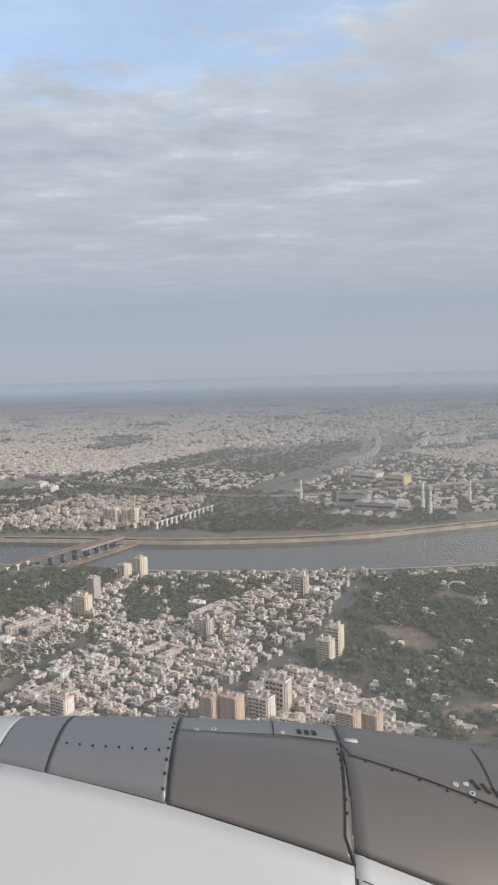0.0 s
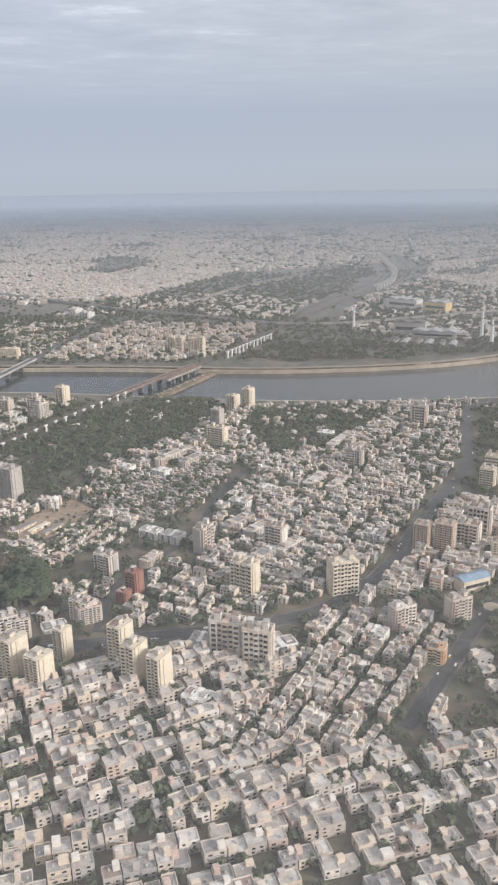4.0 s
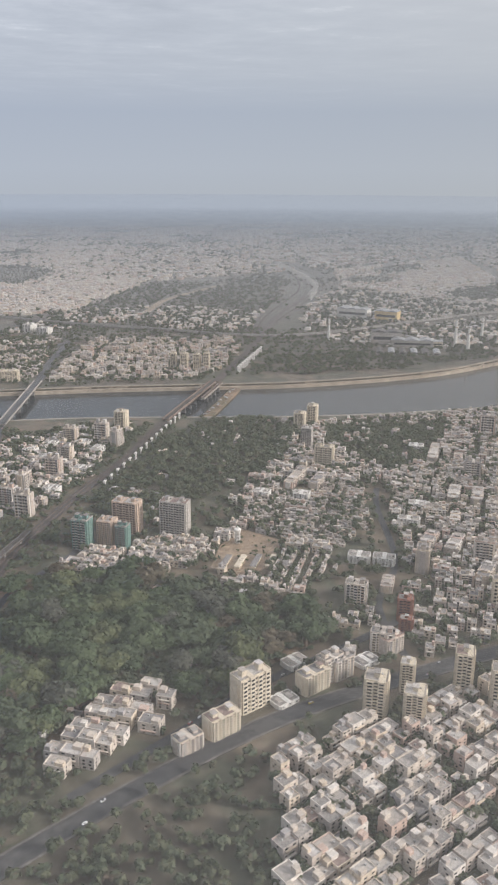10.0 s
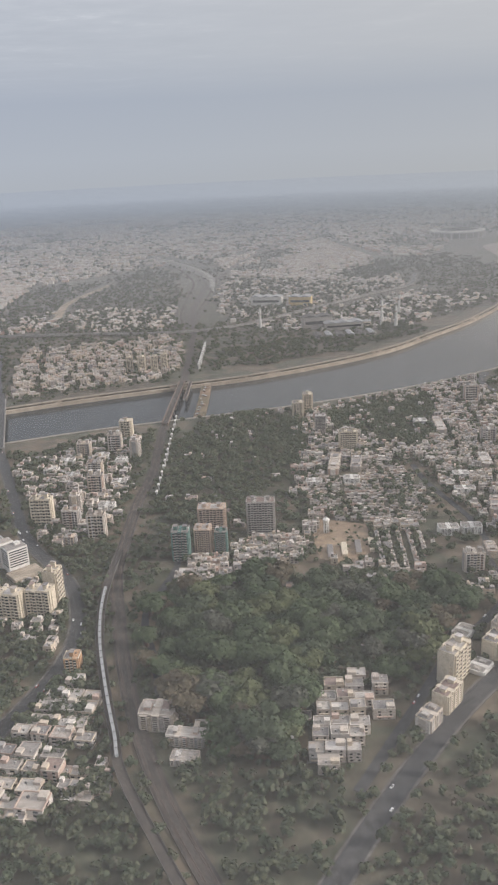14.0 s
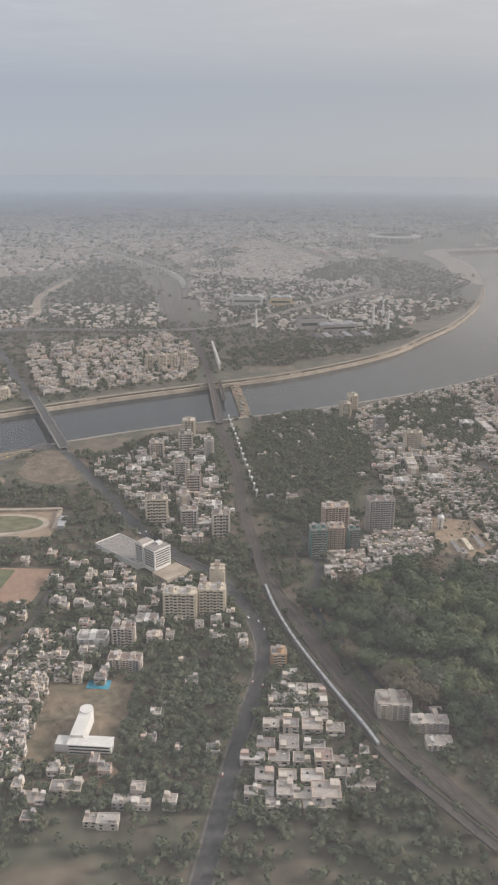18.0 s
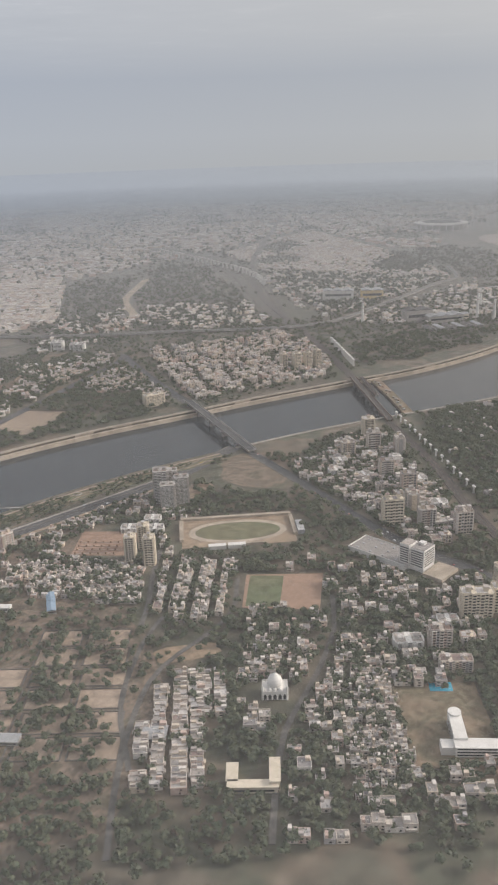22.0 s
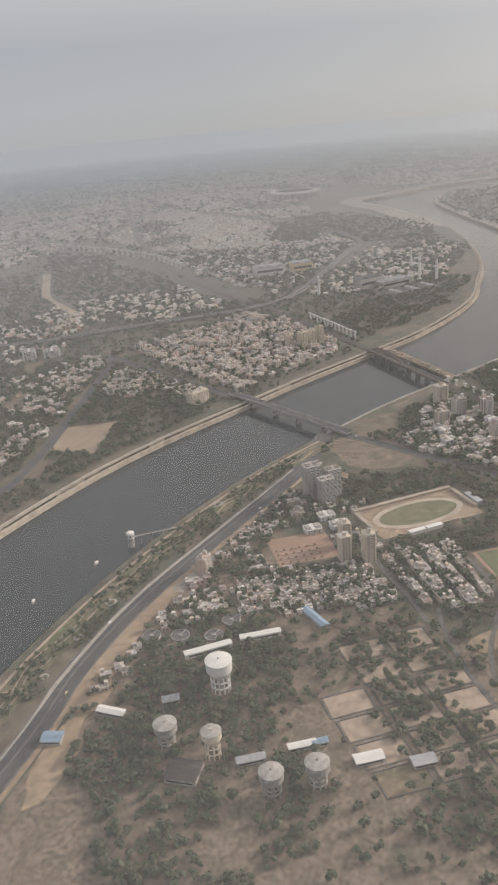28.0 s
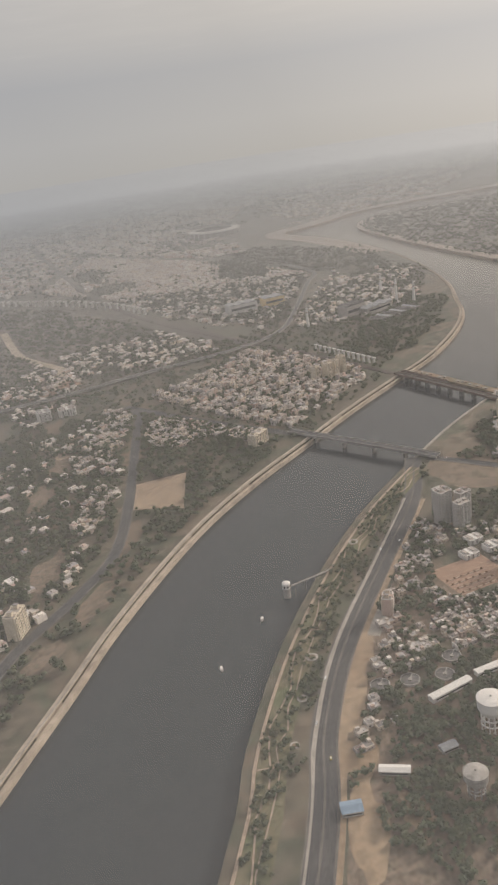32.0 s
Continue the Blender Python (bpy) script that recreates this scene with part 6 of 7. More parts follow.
Geo().box(2, 3, 12.4, 3, 3, 1.4).put("lift_house", M_WHITE, e)
for k in range(7):
    Geo().box(0, -2.29, 2.9 + k * 1.34, 9.6, 0.1, 0.6).put("window_band", M_GLASS, slab, "dark glass window band")
    Geo().box(-5.54, 2, 2.9 + k * 1.34, 0.1, 7, 0.6).put("window_band", M_GLASS, slab, "dark glass window band")
    Geo().box(-6.54, 9, 3.6 + k * 1.34, 0.1, 5, 0.6).put("window_band", M_GLASS, wing_, "dark glass window band")
for i in range(12):
    Geo().rings(-7 + (i % 3) * 5.5, 14 + (i // 3) * 8, [(0.6, 3.0), (0.6, 3.5), (0.2, 3.6)], 8).put("roof_unit", M_METAL, e)
e = thing("domed_hall", -488, 459, -40)
e.scale = (0.86, 0.86, 0.86)
tagged(e, "white prayer hall with a large dome and arched front", "prayer hall")
Geo().box(0, 0, -0.2, 12, 9, 4.6).put("wall", M_WHITE, e)
rim(12.4, 9.4, 4.3, 0.7).put("parapet", M_WHITE, e)
Geo().rings(0, 0.5, [(3.6, 4.4), (3.6, 5.6)], 24).put("drum", M_WHITE, e)
Geo().rings(0, 0.5, [(3.5, 5.6), (3.75, 6.6), (3.6, 7.8), (3.0, 9.2), (2.0, 10.4), (1.0, 11.2), (0.15, 11.7)], 24).put("dome", M_WHITE, e)
Geo().rings(0, 0.5, [(0.12, 11.6), (0.25, 12.0), (0.05, 12.9)], 8).put("finial", M_METAL, [c for c in e.children if c.name.startswith("dome")][0], "metal finial")
for i in range(5):
    Geo().rings(-4.8 + i * 2.4, -3.4, [(0.9, 4.4), (1.0, 4.9), (0.8, 5.5), (0.3, 6.0), (0.05, 6.2)], 12).put("small_dome", M_WHITE, e)
    Geo().add([(-5.6 + i * 2.4, -4.53, 0.2), (-4.0 + i * 2.4, -4.53, 0.2), (-4.0 + i * 2.4, -4.53, 2.2), (-4.4 + i * 2.4, -4.53, 2.9), (-4.8 + i * 2.4, -4.53, 3.2), (-5.2 + i * 2.4, -4.53, 2.9), (-5.6 + i * 2.4, -4.53, 2.2)], [(0, 1, 2, 3, 4, 5, 6)]).put("arch_opening", M_GLASS, e)
for sx in (-1, 1):
    Geo().rings(sx * 5.8, -4.2, [(0.6, -0.2), (0.55, 6.0), (0.7, 6.1), (0.5, 7.2), (0.05, 7.8)], 12).put("corner_turret", M_WHITE, e)
e = thing("school_building", -455, 387, -42)
tagged(e, "white school building of two wings with a rounded stair end", "school")
Geo().box(3, -2.5, -0.2, 16, 5, 4.4).put("wing", M_WHITE, e)
Geo().box(-2.5, 6, -0.2, 5, 14, 5.6).put("wing", M_WHITE, e)
Geo().rings(-2.5, 13.5, [(2.6, -0.2), (2.6, 6.2)], 20).put("stair_end", M_WHITE, e)
Geo().box(-7, -1.5, -0.2, 6, 5, 3.6).put("annexe", M_WHITE, e)
for k in range(3):
    Geo().box(3, -5.04, 0.6 + k * 1.35, 15, 0.1, 0.6).put("window_band", M_GLASS, e)
    Geo().box(-5.04, 7, 0.6 + k * 1.35, 0.1, 11, 0.6).put("window_band", M_GLASS, e)
Geo().box(3, -2.5, 4.2, 16.6, 5.6, 0.25).put("roof", M_WHITE, e)
keep_off_box(-455, 390, 20, 20, -42, 0)
e = thing("court_building", -526, 427, -40)
tagged(e, "cream school built round an open court", "school")
for x, y, w, d, h in ((-7.5, 1, 4, 9, 2.8), (0, -5, 18, 3.6, 2.8), (8, 0.5, 3.6, 12, 4.2)):
    Geo().box(x, y, -0.2, w, d, h).put("wing", M_CREAM, e)
    Geo().box(x, y, h - 0.2, w + 0.5, d + 0.5, 0.25).put("roof", M_CREAM, e)
    Geo().box(x, y - d / 2 - 0.04, 0.8, w * 0.85, 0.08, 0.7).put("window_band", M_GLASS, e)
keep_off_box(-526, 427, 21, 16, -40, 0)
# concrete skeleton on the building site
e = thing("building_frame", -478, 626, -42)
tagged(e, "reddish foundations and columns of a new building", "building site")
for i in range(6):
    for j in range(4):
        Geo().box(-11 + i * 4.4, -7 + j * 4.6, -0.1, 0.8, 0.8, 1.4).put("column", M_CLAY, e)
for j in range(4):
    Geo().box(0, -7 + j * 4.6, -0.1, 24, 0.5, 0.5).put("foundation_wall", M_BROWNW, e)


# ---- vehicles ----
def car(long=1.9):
    e = new("car")
    e.empty_display_size = 0.5
    tagged(e, "small car driving on the asphalt road", "car", "traffic")
    w = 0.78
    Geo().add([(-long / 2, -w / 2, 0.14), (long / 2, -w / 2, 0.14), (long / 2, w / 2, 0.14), (-long / 2, w / 2, 0.14), (-long / 2 + 0.05, -w / 2, 0.4), (long / 2 - 0.1, -w / 2, 0.36), (long / 2 - 0.1, w / 2, 0.36), (-long / 2 + 0.05, w / 2, 0.4)], BOX_F).put("body", M_CAR, e)
    Geo().box(-0.08, 0, 0.38, long * 0.56, w * 0.9, 0.25, top=0.72).put("cabin", M_CAR, e)
    Geo().box(-0.08, 0, 0.42, long * 0.53, w * 0.92, 0.14, top=0.8).put("window_band", M_GLASS, e)
    for sx in (-1, 1):
        for sy in (-1, 1):
            g = Geo()
            vs = [(sx * long * 0.3 + 0.14 * math.cos(a), sy * w * 0.48 + o, 0.14 + 0.14 * math.sin(a)) for o in (-0.05, 0.05) for a in np.linspace(0, 2 * math.pi, 9)[:-1]]
            g.add(vs, [(i, (i + 1) % 8, 8 + (i + 1) % 8, 8 + i) for i in range(8)] + [tuple(range(7, -1, -1)), tuple(range(8, 16))]).put("wheel", M_TYRE, e)
    return e


first_car = None
for name, count in (("river_road", 14), ("city_avenue", 26), ("bridge_road_south", 18), ("market_road", 9), ("park_road", 4)):
    pts, w, _ = LINES[name]
    ln = smooth_line(pts, 6)
    for i in range(count):
        k = int(RNG.integers(2, len(ln) - 2))
        d = ln[k + 1] - ln[k]
        s = RNG.choice([-1, 1])
        o = Vector((-d.y, d.x, 0)).normalized() * (s * RNG.uniform(0.25, 0.42) * w)
        p = ln[k].lerp(ln[k + 1], RNG.random()) + o
        m_ = pose(p.x, p.y, 0.17, 0, 0, math.degrees(math.atan2(d.y, d.x)) + (180 if s > 0 else 0))
        if first_car is None:
            first_car = car()
            first_car.matrix_basis = m_
        else:
            copy_thing(first_car, m_)
# the rest of the near city: west of the railway it is loose and green, east of it dense
district([(-200, 480), (-160, 525), (-104, 600), (-80, 620), (90, 612), (40, 470), (-10, 380), (-160, 300), (-200, 330), (-160, 345), (-92, 470)], T, (4.6, 5.0), 2, 3.4, (7, 3.6), (1.6, 3.6), 0.74, 0.95)
district([(-135, 300), (-60, 310), (30, 330), (60, 325), (60, 370), (20, 420), (-60, 380)], T, (4.6, 5.0), 2, 2.4, (7, 3.0), (2.4, 5), 0.9, 0.2)
district([(-330, 640), (-215, 660), (-262, 560), (-300, 488), (-345, 500), (-345, 560)], T, (5.0, 5.0), 2, 3.6, (6, 3.4), (1.6, 3.4), 0.6, 0.5)
district([(-240, 262), (-100, 290), (-60, 228), (-100, 190), (-260, 200)], 21, (5.0, 5.4), 2, 2.6, (7, 3), (2, 5), 0.9, 0.2)
district([(-345, 470), (-400, 540), (-440, 530), (-500, 470), (-540, 400), (-400, 300), (-360, 380)], -40, (4.2, 4.8), 2, 4.0, (6, 4), (1.4, 3), 0.5, 0.6)
district([(-420, 690), (-400, 600), (-470, 560), (-520, 600), (-640, 640), (-560, 655)], -42, (4.2, 4.4), 2, 3.0, (6, 3), (1, 2), 0.45, 0.5)
district([(-215, 440), (-170, 470), (-150, 420), (-200, 350), (-140, 300), (-190, 310), (-235, 330)], T, (4.6, 5.0), 2, 2.4, (7, 3), (2, 3.6), 0.85, 0.2)
district([(90, 600), (200, 620), (320, 600), (320, 420), (150, 350), (60, 345), (50, 400)], T, (6.0, 6.0), 2, 4.0, (5, 5), (1, 2.4), 1.0, 0.3)
district([(-24, 288), (12, 310), (61, 320), (200, 330), (140, 230), (0, 200), (-30, 240)], 20, (6.0, 6.0), 2, 4.0, (5, 5), (1, 2.4), 1.0, 0.3)
district(PARK, T, (6.0, 6.0), 2, 4.0, (5, 5), (1, 2), 0.6, 0.3)
district(GROVE, T, (6.0, 6.0), 2, 4.0, (5, 5), (1, 2), 0.7, 0.3)
# the quarter under the flight
district([(-260, 205), (-60, 228), (120, 235), (220, 320), (260, 200), (150, 110), (-200, 110)], 12, (5.0, 5.4), 2, 3.0, (7, 3), (1.6, 3.4), 0.8, 0.5)
# beyond the river
district([(-272, 818), (-262, 856), (-236, 930), (-205, 995), (-50, 960), (-62, 880), (-100, 815), (-150, 790)], -18, (5.6, 5.4), 2, 5.6, (4, 5.0), (1.6, 4.8), 0.7, 1.0)
district([(-305, 945), (-255, 960), (-268, 857), (-300, 826), (-298, 880), (-334, 910)], -28, (6.0, 4.6), 2, 4.2, (7, 4), (1.4, 2.6), 0.9, 0.5)
district([(-395, 955), (-326, 985), (-256, 1030), (-235, 1000), (-320, 955), (-378, 925)], -28, (6.0, 5.2), 2, 4.5, (6, 5), (1.4, 3.4), 0.7, 0.5)
district([(-480, 890), (-432, 915), (-392, 930), (-405, 905), (-470, 875)], -28, (6.0, 5.2), 2, 4.5, (6, 5), (1.4, 3.0), 0.6, 0.5)
district([(-700, 830), (-480, 850), (-300, 965), (-240, 1020), (-430, 1080), (-900, 950)], -20, (5.6, 5.8), 2, 6.0, (5, 7), (1.2, 3.0), 0.22, 0.5, far=True)
district([(-700, 1250), (-380, 1180), (-200, 1220), (-60, 1480), (-60, 2300), (-900, 2300)], -20, (6.0, 6.4), 2, 3.4, (8, 4), (2, 4), 0.84, 0.12, far=True)
district([(250, 1340), (390, 1060), (520, 1250), (700, 1720), (330, 1560)], -35, (5.6, 6.0), 2, 3.0, (8, 4), (2, 4), 0.9, 0.1, far=True)
district([(-300, 1080), (-180, 1060), (-20, 1000), (60, 1130), (-80, 1230), (-200, 1220)], -20, (5.4, 5.8), 2, 5.0, (6, 6), (1.4, 3), 0.35, 0.7, far=True)
district([(40, 980), (380, 1050), (250, 1340), (120, 1180)], -35, (5.6, 6.0), 2, 6.0, (6, 8), (1.4, 3), 0.3, 0.7, far=True)
district([(200, 830), (420, 900), (400, 1020), (40, 955), (80, 880)], -20, (6.0, 6.0), 2, 6.0, (5, 8), (1.4, 3.4), 0.35, 0.5, far=True)
district([(-60, 1500), (330, 1600), (700, 1750), (1200, 2300), (900, 3000), (-60, 2900)], -30, (9.0, 9.5), 2, 6.0, (6, 9), (2, 4.4), 0.55, 0.35, far=True)
district([(560, 1240), (700, 1330), (900, 1500), (1500, 1700), (1500, 2400), (1000, 2150), (700, 1650)], -30, (8.5, 9.0), 2, 6.0, (6, 9), (2, 4.4), 0.6, 0.35, far=True)
district([(1000, 1330), (1400, 1100), (2400, 1100), (2600, 2200), (1500, 1700)], -30, (11, 12), 2, 9.0, (5, 12), (2, 4), 0.35, 0.5, far=True)
district([(-900, 2300), (-60, 2300), (-60, 3600), (-1500, 3600)], -20, (11, 12), 2, 5.0, (6, 8), (2, 4), 0.7, 0.2, far=True)

KEEP_OFF.append([(-291, 311), (-267, 297), (-299, 264), (-318, 278)])

# ---- woods and street trees ----
scatter(PARK, 2600, 1.9, 3.3, slack=0)
scatter([(p.x, p.y - 5) for p in stretch(SOUTH_BANK, -880, -325)][::3] + [(-325, 690), (-560, 678), (-880, 610)], 6500, 0.8, 1.8, clump=0.36, slack=-2.5)
scatter(GROVE, 2800, 1.5, 3.1, clump=0.24, slack=-1.0)
scatter([(-185, 650), (-240, 650), (-335, 450), (-385, 300), (-335, 300), (-296, 440), (-215, 560)], 1500, 1.2, 2.3, clump=0.2, slack=-4.0)
scatter(EAST_WOOD, 5600, 1.6, 3.2, clump=0.36)
scatter(SOUTH_WOOD, 1300, 1.6, 3.0, clump=0.3)
scatter(MID_WOOD, 1300, 1.6, 3.0, clump=0.2)
scatter(WEST_WOOD, 420, 1.6, 2.8)
scatter(NORTH_PARK, 1100, 1.6, 3.0, clump=0.35)
scatter(WORKS, 1700, 1.4, 2.8, clump=0.44)
scatter([(-600, 645), (-545, 642), (-540, 600), (-585, 580), (-640, 588), (-648, 612)], 520, 1.3, 2.6, clump=0.2, slack=-0.5)
scatter([(-625, 480), (-560, 525), (-515, 430), (-540, 395), (-610, 430)], 700, 1.5, 2.8, clump=0.25, slack=-0.5)
scatter(FIELDS, 420, 1.4, 2.8, clump=0.45)
scatter([(-290, 800), (-120, 778), (420, 870), (430, 980), (60, 990), (-20, 1030), (-300, 1085), (-480, 1000)], 5200, 1.6, 3.0, clump=0.22, slack=-3.5)
scatter([(-500, 330), (-380, 205), (-100, 185), (-235, 258), (-330, 262), (-430, 330)], 1500, 1.6, 3.0, clump=0.15, slack=-1.5)
scatter([p if p[0] > -525 else (-525, p[1]) for p in SOUTH_ALL], 11000, 1.5, 3.0, clump=0.28, slack=-1.8)
scatter([(-345, 470), (-385, 560), (-440, 560), (-500, 490), (-540, 400), (-400, 300), (-360, 380)], 2600, 1.5, 2.8, clump=0.2, slack=-1.2)
scatter([(-345, 470), (-300, 490), (-200, 655), (-330, 668), (-400, 668), (-440, 640), (-385, 560)], 1900, 1.5, 2.8, clump=0.25, slack=-1.2)
scatter([(-440, 320), (-300, 250), (-230, 285), (-300, 470), (-350, 520), (-420, 420)], 1500, 1.6, 3.0, clump=0.2, slack=-1.5)
scatter([(-700, 520), (-640, 640), (-540, 655), (-430, 560), (-400, 440), (-480, 380), (-600, 420)], 1300, 1.5, 2.8, clump=0.42, slack=-1.0)
scatter([(430, 790), (560, 905), (870, 1150), (1000, 1160), (1120, 1060), (1240, 890), (900, 500)], 3600, 2.5, 5.0, far=True)
scatter([(-900, 760), (-560, 815), (-300, 812), (-240, 1000), (-300, 1080), (-900, 1100)], 9500, 1.6, 3.2, clump=0.3)
scatter([(-300, 1100), (-20, 990), (120, 1180), (300, 1450), (100, 1500), (-60, 1480), (-200, 1240)], 5200, 2.2, 3.8, far=True, clump=0.35)
scatter([(40, 960), (400, 1040), (450, 920), (600, 1040), (700, 1300), (250, 1350)], 5200, 2.0, 3.6, far=True, clump=0.35)
scatter([(-900, 1500), (1500, 1500), (2600, 2400), (1200, 2600), (-900, 2400)], 14000, 2.8, 5.2, far=True, clump=0.55)
scatter([(450, 780), (1100, 1120), (1240, 860), (2600, 200), (2600, -500), (600, 300)], 4200, 2.2, 5.0, far=True, clump=0.3)
scatter([(-900, 1080), (-250, 1080), (-150, 1250), (-60, 1480), (-60, 2300), (-900, 2300)], 4200, 2.2, 4.2, far=True, clump=0.5)
join_houses(HOUSES["near"], "houses", "dense white and beige plastered houses with flat roof terraces", True)
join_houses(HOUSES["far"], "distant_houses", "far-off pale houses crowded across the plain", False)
join_trees(SPOTS["near"], "trees", "dusty green trees between the houses", M_LEAF_I, CROWNS)
join_trees(SPOTS["far"], "distant_trees", "far-off dull green tree belts", M_LEAF_F, FAR_CROWNS)


# ---- the nearest houses, each a thing of its own ----
def house(kind, floors, seed):
    r = random.Random(seed)
    w, d, h = 5.0, 5.0, floors * 1.34
    e = new("house")
    e.empty_display_size = 1
    tagged(e, kind, "house", "town houses")
    Geo().box(0, 0, -0.1, w, d, h + 0.1).put("wall", M_WALL, e)
    Geo().box(0, 0, h - 0.02, w - 0.4, d - 0.4, 0.1).put("roof", M_ROOF, e)
    rim(w + 0.06, d + 0.06, h - 0.05, 0.42).put("parapet", M_WALL, e)
    sx, sy = r.uniform(1.4, 2.2), r.uniform(1.5, 2.4)
    cx, cy = r.choice([-1, 1]) * (w / 2 - sx / 2 - 0.2), r.choice([-1, 1]) * (d / 2 - sy / 2 - 0.2)
    Geo().box(cx, cy, h, sx, sy, 1.25).put("stair_cabin", M_WALL, e)
    Geo().rings(-cx * 0.7, cy * 0.6, [(0.3, h + 0.05), (0.32, h + 0.55), (0.2, h + 0.7)], 8).put("water_tank", M_TANK, e)
    for s in (-1, 1):
        for q in (-1, 1):
            stack(q * w * 0.25, s * d / 2, w * r.uniform(0.16, 0.26), floors, s, 0.1, 0.01).put("window_strip", [M_WALL, M_GLASS], e)
    stack(0, -w / 2, d * 0.3, floors, -1, 0.08, 0.01).put("window_strip", [M_WALL, M_GLASS], e, m=pose(0, 0, 0, 0, 0, 90))
    Geo().box(0, -d / 2 - 0.4, 1.25, w * r.uniform(0.5, 0.9), 0.85, 0.5).put("balcony", M_WALL, e)
    return e


HOUSE_KINDS = [(house("plastered two-storey house with a flat roof terrace", 2, 1), 2), (house("plastered three-storey house with a stair cabin", 3, 2), 3),
               (house("pale plastered town house with roof water tank", 3, 3), 3), (house("narrow four-storey town house with balconies", 4, 4), 4), (house("small plastered house in a terrace row", 2, 5), 2)]
used_house = set()
for x, y, w, d, h, turn in NEAR_HOUSES:
    want = h / 1.34
    pick = sorted(range(len(HOUSE_KINDS)), key=lambda i: abs(HOUSE_KINDS[i][1] - want) + RNG.uniform(0, 0.8))[0]
    e, f = HOUSE_KINDS[pick]
    m_ = pose(x, y, 0, 0, 0, turn + int(RNG.integers(0, 2)) * 180) @ Matrix.Diagonal((w / 5, d / 5, h / (f * 1.34), 1))
    if pick in used_house:
        copy_thing(e, m_)
    else:
        e.matrix_basis = m_
        used_house.add(pick)
for i, (e, f) in enumerate(HOUSE_KINDS):
    if i not in used_house:
        e.matrix_basis = pose(-300 + 8 * i, 230, 0)

# ---- park trees, each a thing of its own ----
def tree(label, seed, spread, tall):
    rng = np.random.default_rng(seed)
    e = new("tree")
    e.empty_display_size = 1
    tagged(e, label, "tree", "park trees")
    g = Geo()
    g.rings(0, 0, [(0.22, -0.2), (0.15, 0.5 * tall), (0.10, 0.8 * tall)], 7)
    blobs = crown_blobs(rng, 7, spread, tall * 1.05, 0.75)
    for bx, by, bz, br in blobs:
        g.beam((0, 0, 0.45 * tall), (bx * 0.8, by * 0.8, bz - 0.1), 0.08, 0.08)
    g.put("trunk", M_BARK, e)
    v, t = leaf_cloud(rng, blobs, 110, 0.14, 0.8)
    ob = big_mesh("crown", v, t, [M_LEAF])
    ob.parent = e
    return e


TREES = [tree("broad dusty green park tree", 11, 0.8, 1.3), tree("tall rounded green park tree", 12, 0.55, 1.7), tree("low spreading dry green tree", 13, 1.0, 1.0), tree("grey-green tree with an open crown", 14, 0.9, 1.4)]
seen_tree = set()
p = RNG.uniform((-345, 285), (-190, 420), (900, 2))
p = p[inside(PARK, p)][:180]
for x, y in p:
    i = int(RNG.integers(0, 4))
    k = RNG.uniform(1.7, 2.9)
    m_ = pose(x, y, 0, 0, 0, RNG.uniform(0, 360)) @ Matrix.Diagonal((k, k, k * RNG.uniform(0.8, 1.1), 1))
    if i in seen_tree:
        copy_thing(TREES[i], m_)
    else:
        TREES[i].matrix_basis = m_
        seen_tree.add(i)


# ---- the aircraft's engine, hanging in the air beside the start of the flight ----
M_COWL = material("white_aircraft_paint", [(0.3, (0.355, 0.36, 0.37)), (0.7, (0.40, 0.405, 0.415))], 0.32, grain=0.7, stain=0.03, spec=0.5)
M_REVERSER = material("worn_grey_metal_skin", [(0.3, (0.125, 0.115, 0.11)), (0.7, (0.165, 0.152, 0.145))], 0.34, grain=0.5, stain=0.06, metal=0.55, spec=0.5)
M_LIPGREY = material("satin_grey_metal_skin", [(0.3, (0.165, 0.167, 0.172)), (0.7, (0.215, 0.217, 0.222))], 0.38, grain=0.5, stain=0.06, metal=0.5, spec=0.5)
M_SEAM = material("dark_panel_gap", [(0.3, (0.015, 0.015, 0.015)), (0.7, (0.03, 0.03, 0.03))], 0.8)
engine = thing("engine_nacelle", 0, 3.65)
engine.matrix_basis = pose(0, 3.65, 164 - 2.745, 0, 4.2, 0)
tagged(engine, "white and grey jet engine nacelle with riveted panels", "aircraft engine")


def girth(x):
    return 1.0 - 0.075 * max(0.0, x - 0.05) ** 1.5 - 0.03 * max(0.0, -x - 0.4) ** 1.6


def swell(x, a):
    """The long blister on the cowl's shoulder."""
    k = max(0.0, 1 - ((a - 12 - 14 * (x + 0.3)) / 17) ** 2)
    return 0.035 * k * min(1.0, max(0.0, (x + 0.8) / 0.5))


def skin(x, a, off=0.0):
    r = girth(x) + swell(x, a) + off
    return (x, -r * math.sin(radians(a)), r * math.cos(radians(a)))


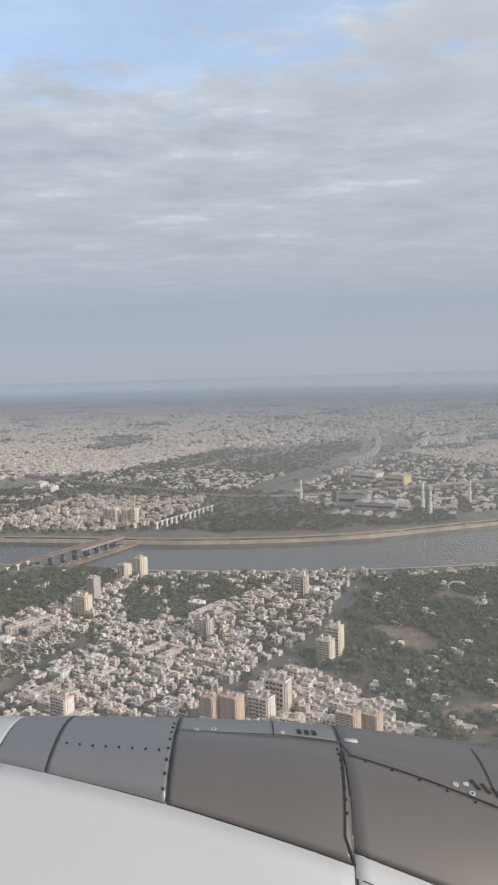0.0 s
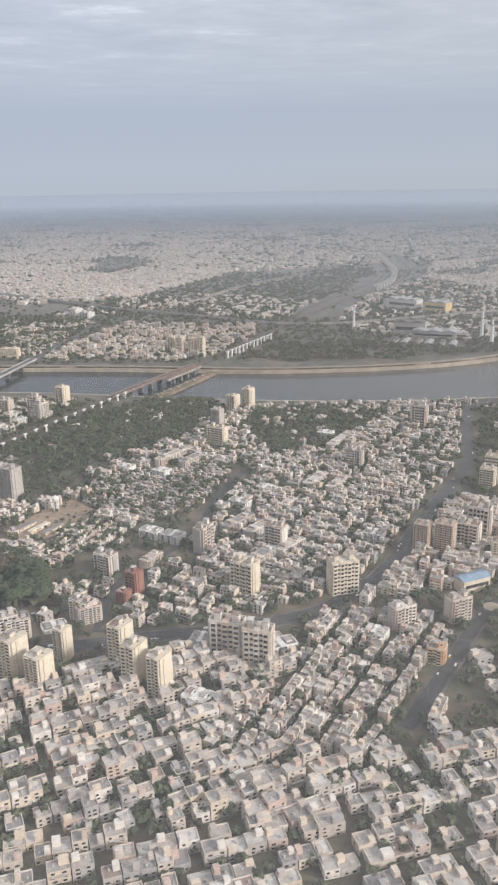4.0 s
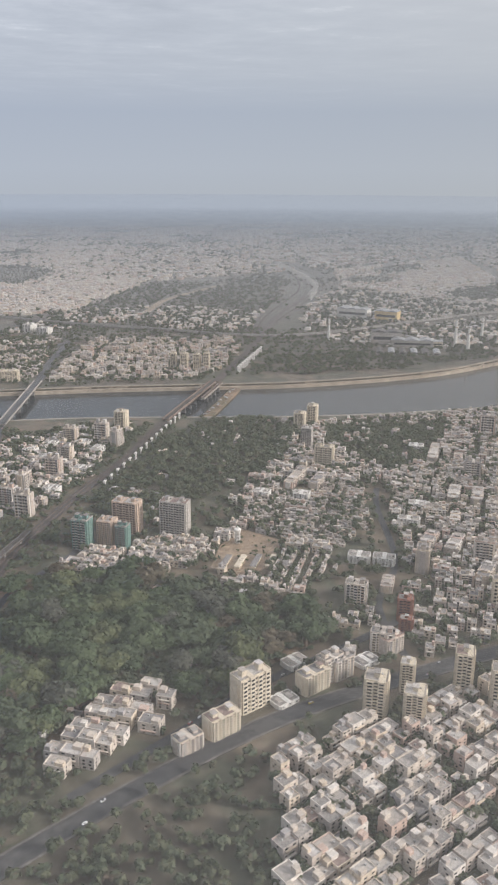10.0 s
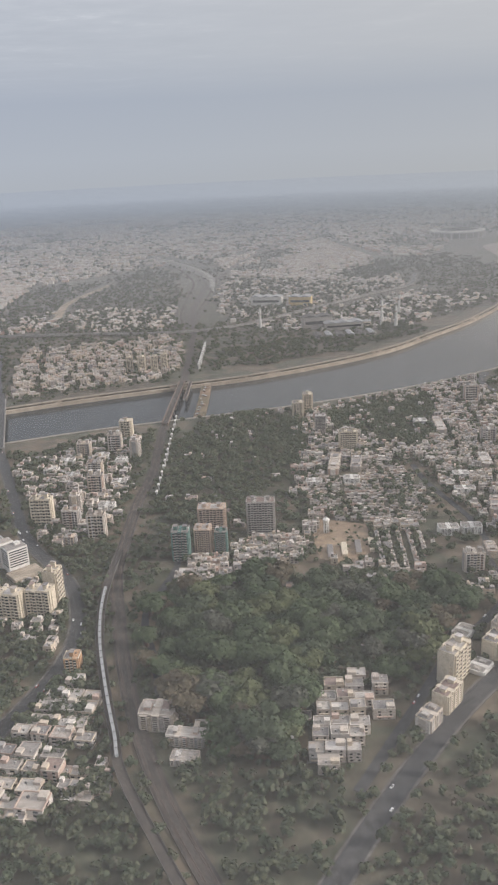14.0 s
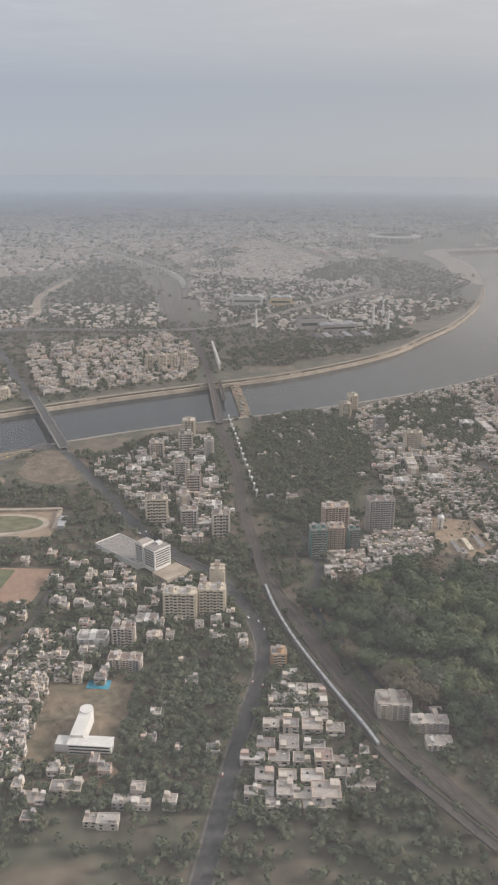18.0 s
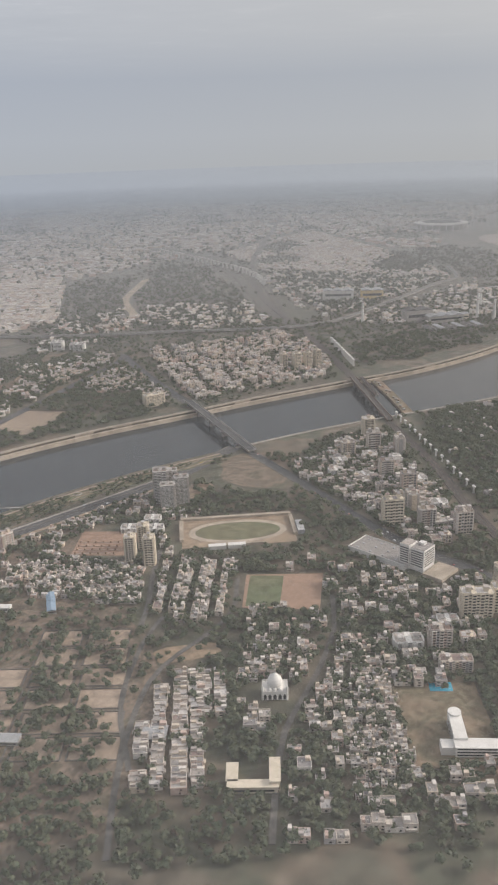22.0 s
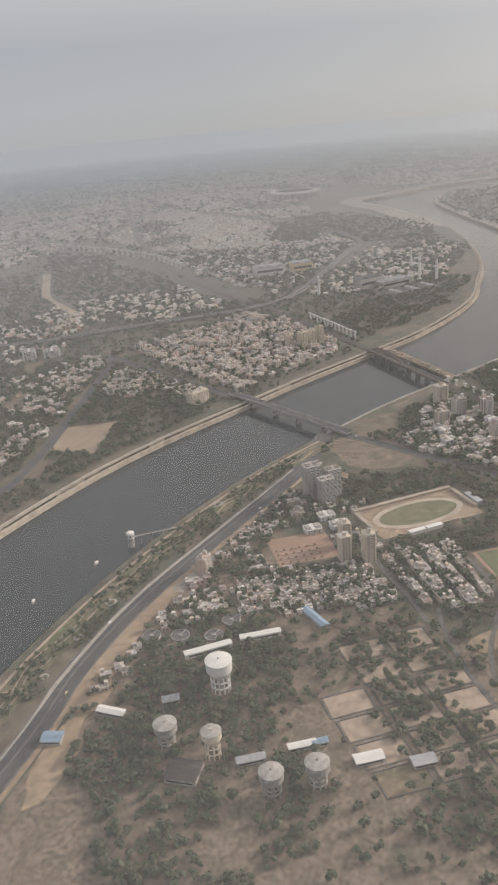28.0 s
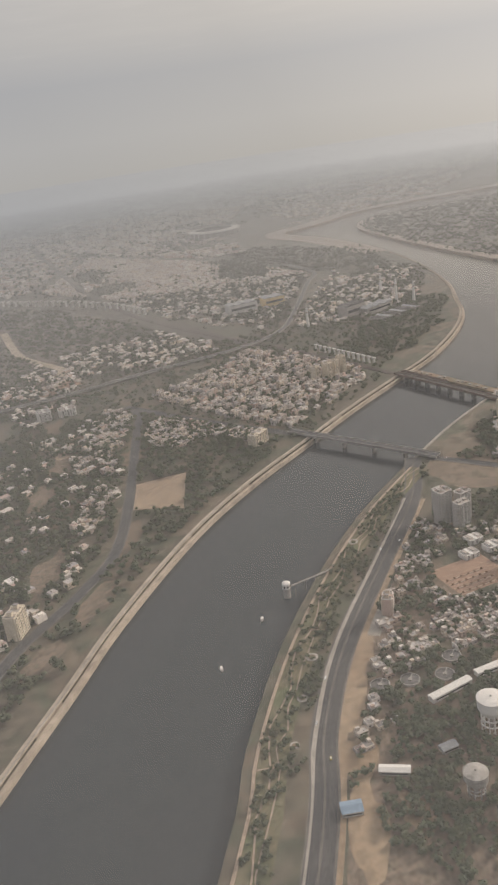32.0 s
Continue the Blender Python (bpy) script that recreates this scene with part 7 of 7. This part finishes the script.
def shell(name, mat, x0, x1, lo, hi, off, label="", nx=26, na=20):
    """A bent panel between two ends; lo and hi give the angle from the top at each x. It is 12 mm thick."""
    g, vs, fs = Geo(), [], []
    for o in (off, off - 0.012):
        for i in range(nx + 1):
            x = x0 + (x1 - x0) * i / nx
            for j in range(na + 1):
                vs.append(skin(x, lo(x) + (hi(x) - lo(x)) * j / na, o))
    w, n = na + 1, (nx + 1) * (na + 1)
    for i in range(nx):
        for j in range(na):
            q = (i * w + j, i * w + j + 1, (i + 1) * w + j + 1, (i + 1) * w + j)
            fs += [q, tuple(k + n for k in q[::-1])]
    edge = [j for j in range(w)] + [i * w + na for i in range(1, nx + 1)] + [nx * w + j for j in range(na - 1, -1, -1)] + [i * w for i in range(nx - 1, 0, -1)]
    for a, b in zip(edge, edge[1:] + edge[:1]):
        fs.append((a, a + n, b + n, b))
    ob = g.add(vs, fs).put(name, mat, engine, label)
    ob.data.polygons.foreach_set("use_smooth", [True] * len(ob.data.polygons))
    return ob


def seam(points, width=0.006):
    """A dark gap that runs over the skin through places given as x and angle."""
    g, vs = Geo(), []
    fine = []
    for (xa, aa), (xb, ab) in zip(points[:-1], points[1:]):
        fine += [(xa + (xb - xa) * k / 12, aa + (ab - aa) * k / 12) for k in range(12)]
    fine.append(points[-1])
    for i, (x, a) in enumerate(fine):
        x2, a2 = fine[min(i + 1, len(fine) - 1)]
        x1, a1 = fine[max(i - 1, 0)]
        dx, da = x2 - x1, radians(a2 - a1) * girth(x)
        ln_ = math.hypot(dx, da) or 1.0
        ox, oa = -da / ln_ * width / 2, math.degrees(dx / ln_ * width / 2)
        vs += [skin(x + ox, a + oa, 0.004), skin(x - ox, a - oa, 0.004)]
    g.add(vs, [(2 * i, 2 * i + 1, 2 * i + 3, 2 * i + 2) for i in range(len(fine) - 1)]).put("panel_gap", M_SEAM, engine)


def paint_line(x):
    return 18.5 + 16.5 * (x + 0.8)


shell("lip", M_COWL, -1.7, -1.225, lambda x: -75, lambda x: 120, 0.0, "white intake lip")
shell("cowl_ring", M_LIPGREY, -1.22, -0.985, lambda x: -75, lambda x: paint_line(x), 0.0, "satin grey metal ring panel")
shell("shoulder_panel", M_LIPGREY, -0.98, -0.455, lambda x: -75, lambda x: paint_line(x), 0.0, "satin grey shoulder panel")
shell("top_strip", M_LIPGREY, -0.45, 0.30, lambda x: -75, lambda x: -4 + 6 * max(0, x), 0.0, "grey top strip")
shell("side_panel", M_REVERSER, -0.45, 0.30, lambda x: -3.5 + 6 * max(0, x), lambda x: paint_line(x), 0.0, "bronze-grey reverser panel")
shell("aft_top_panel", M_REVERSER, 0.305, 1.9, lambda x: -75, lambda x: 4 + 25 * (x - 0.3), 0.0, "bronze-grey aft top panel")
shell("aft_side_panel", M_REVERSER, 0.305, 1.9, lambda x: 4.4 + 25 * (x - 0.3), lambda x: 34 + 18 * (x - 0.3), 0.0, "bronze-grey aft side panel")
shell("fan_cowl", M_COWL, -1.22, 0.30, lambda x: paint_line(x) + 0.5, lambda x: 150, 0.003, "white painted fan cowl door")
shell("aft_cowl", M_COWL, 0.306, 1.9, lambda x: 34.5 + 18 * (x - 0.3), lambda x: 150, 0.003, "white painted aft cowl")
seam([(-0.45, -20), (-0.45, paint_line(-0.45))])
seam([(-0.45, -4), (0.0, -4), (0.3, -2), (0.34, 5), (0.9, 19), (1.3, 29)], 0.007)
seam([(0.3, -20), (0.3, -2)])
seam([(0.3, 3), (0.27, 31), (0.31, 38), (0.31, 60)], 0.009)
seam([(-0.98, -30), (-0.98, paint_line(-0.98))])
seam([(0.0, -20), (0.0, -4)])
seam([(0.95, -10), (0.95, 16)])
seam([(0.33, 40), (1.0, 52)], 0.005)
seam([(0.75, 42), (0.75, 50)], 0.005)


def stud(x, a, r, mat):
    p = Vector(skin(x, a, 0.0))
    nrm = Vector((0, p.y, p.z)).normalized()
    u, v = Vector((1, 0, 0)), nrm.cross(Vector((1, 0, 0)))
    vs = [p + nrm * h + (u * math.cos(k) + v * math.sin(k)) * r for h in (-0.004, 0.005) for k in np.linspace(0, 2 * math.pi, 11)[:-1]]
    Geo().add(vs, [(i, (i + 1) % 10, 10 + (i + 1) % 10, 10 + i) for i in range(10)] + [tuple(range(10, 20))]).put("rivet", mat, engine)


for i in range(8):
    stud(-0.47, -10 + 4.4 * i, 0.006, M_SEAM)
    stud(0.285, 2 + 3.4 * i, 0.006, M_SEAM)
    stud(0.4 + 0.11 * i, 7.5 + 2.9 * i, 0.006, M_SEAM)
    stud(-0.93 + 0.06 * i, 4 + 0.6 * i, 0.005, M_SEAM)
for x, a in ((-0.36, -4.5), (-0.28, -6.5), (0.04, -6), (0.78, 13), (0.83, 12), (0.84, 16)):
    stud(x, a, 0.013, M_COWL)
    stud(x, a, 0.007, M_SEAM)
for i in range(3):
    seam([(0.12 + 0.035 * i, -9), (0.125 + 0.035 * i, -5.5)], 0.02)
for i in range(16):
    seam([(0.86 + 0.042 * i, 9.5 + 1.1 * i), (0.885 + 0.042 * i, 13.5 + 1.1 * i)], 0.021)
p = shell("data_plate", M_COWL, 0.33, 0.39, lambda x: -5.2, lambda x: -3.2, 0.004, "small white data plate", 2, 2)
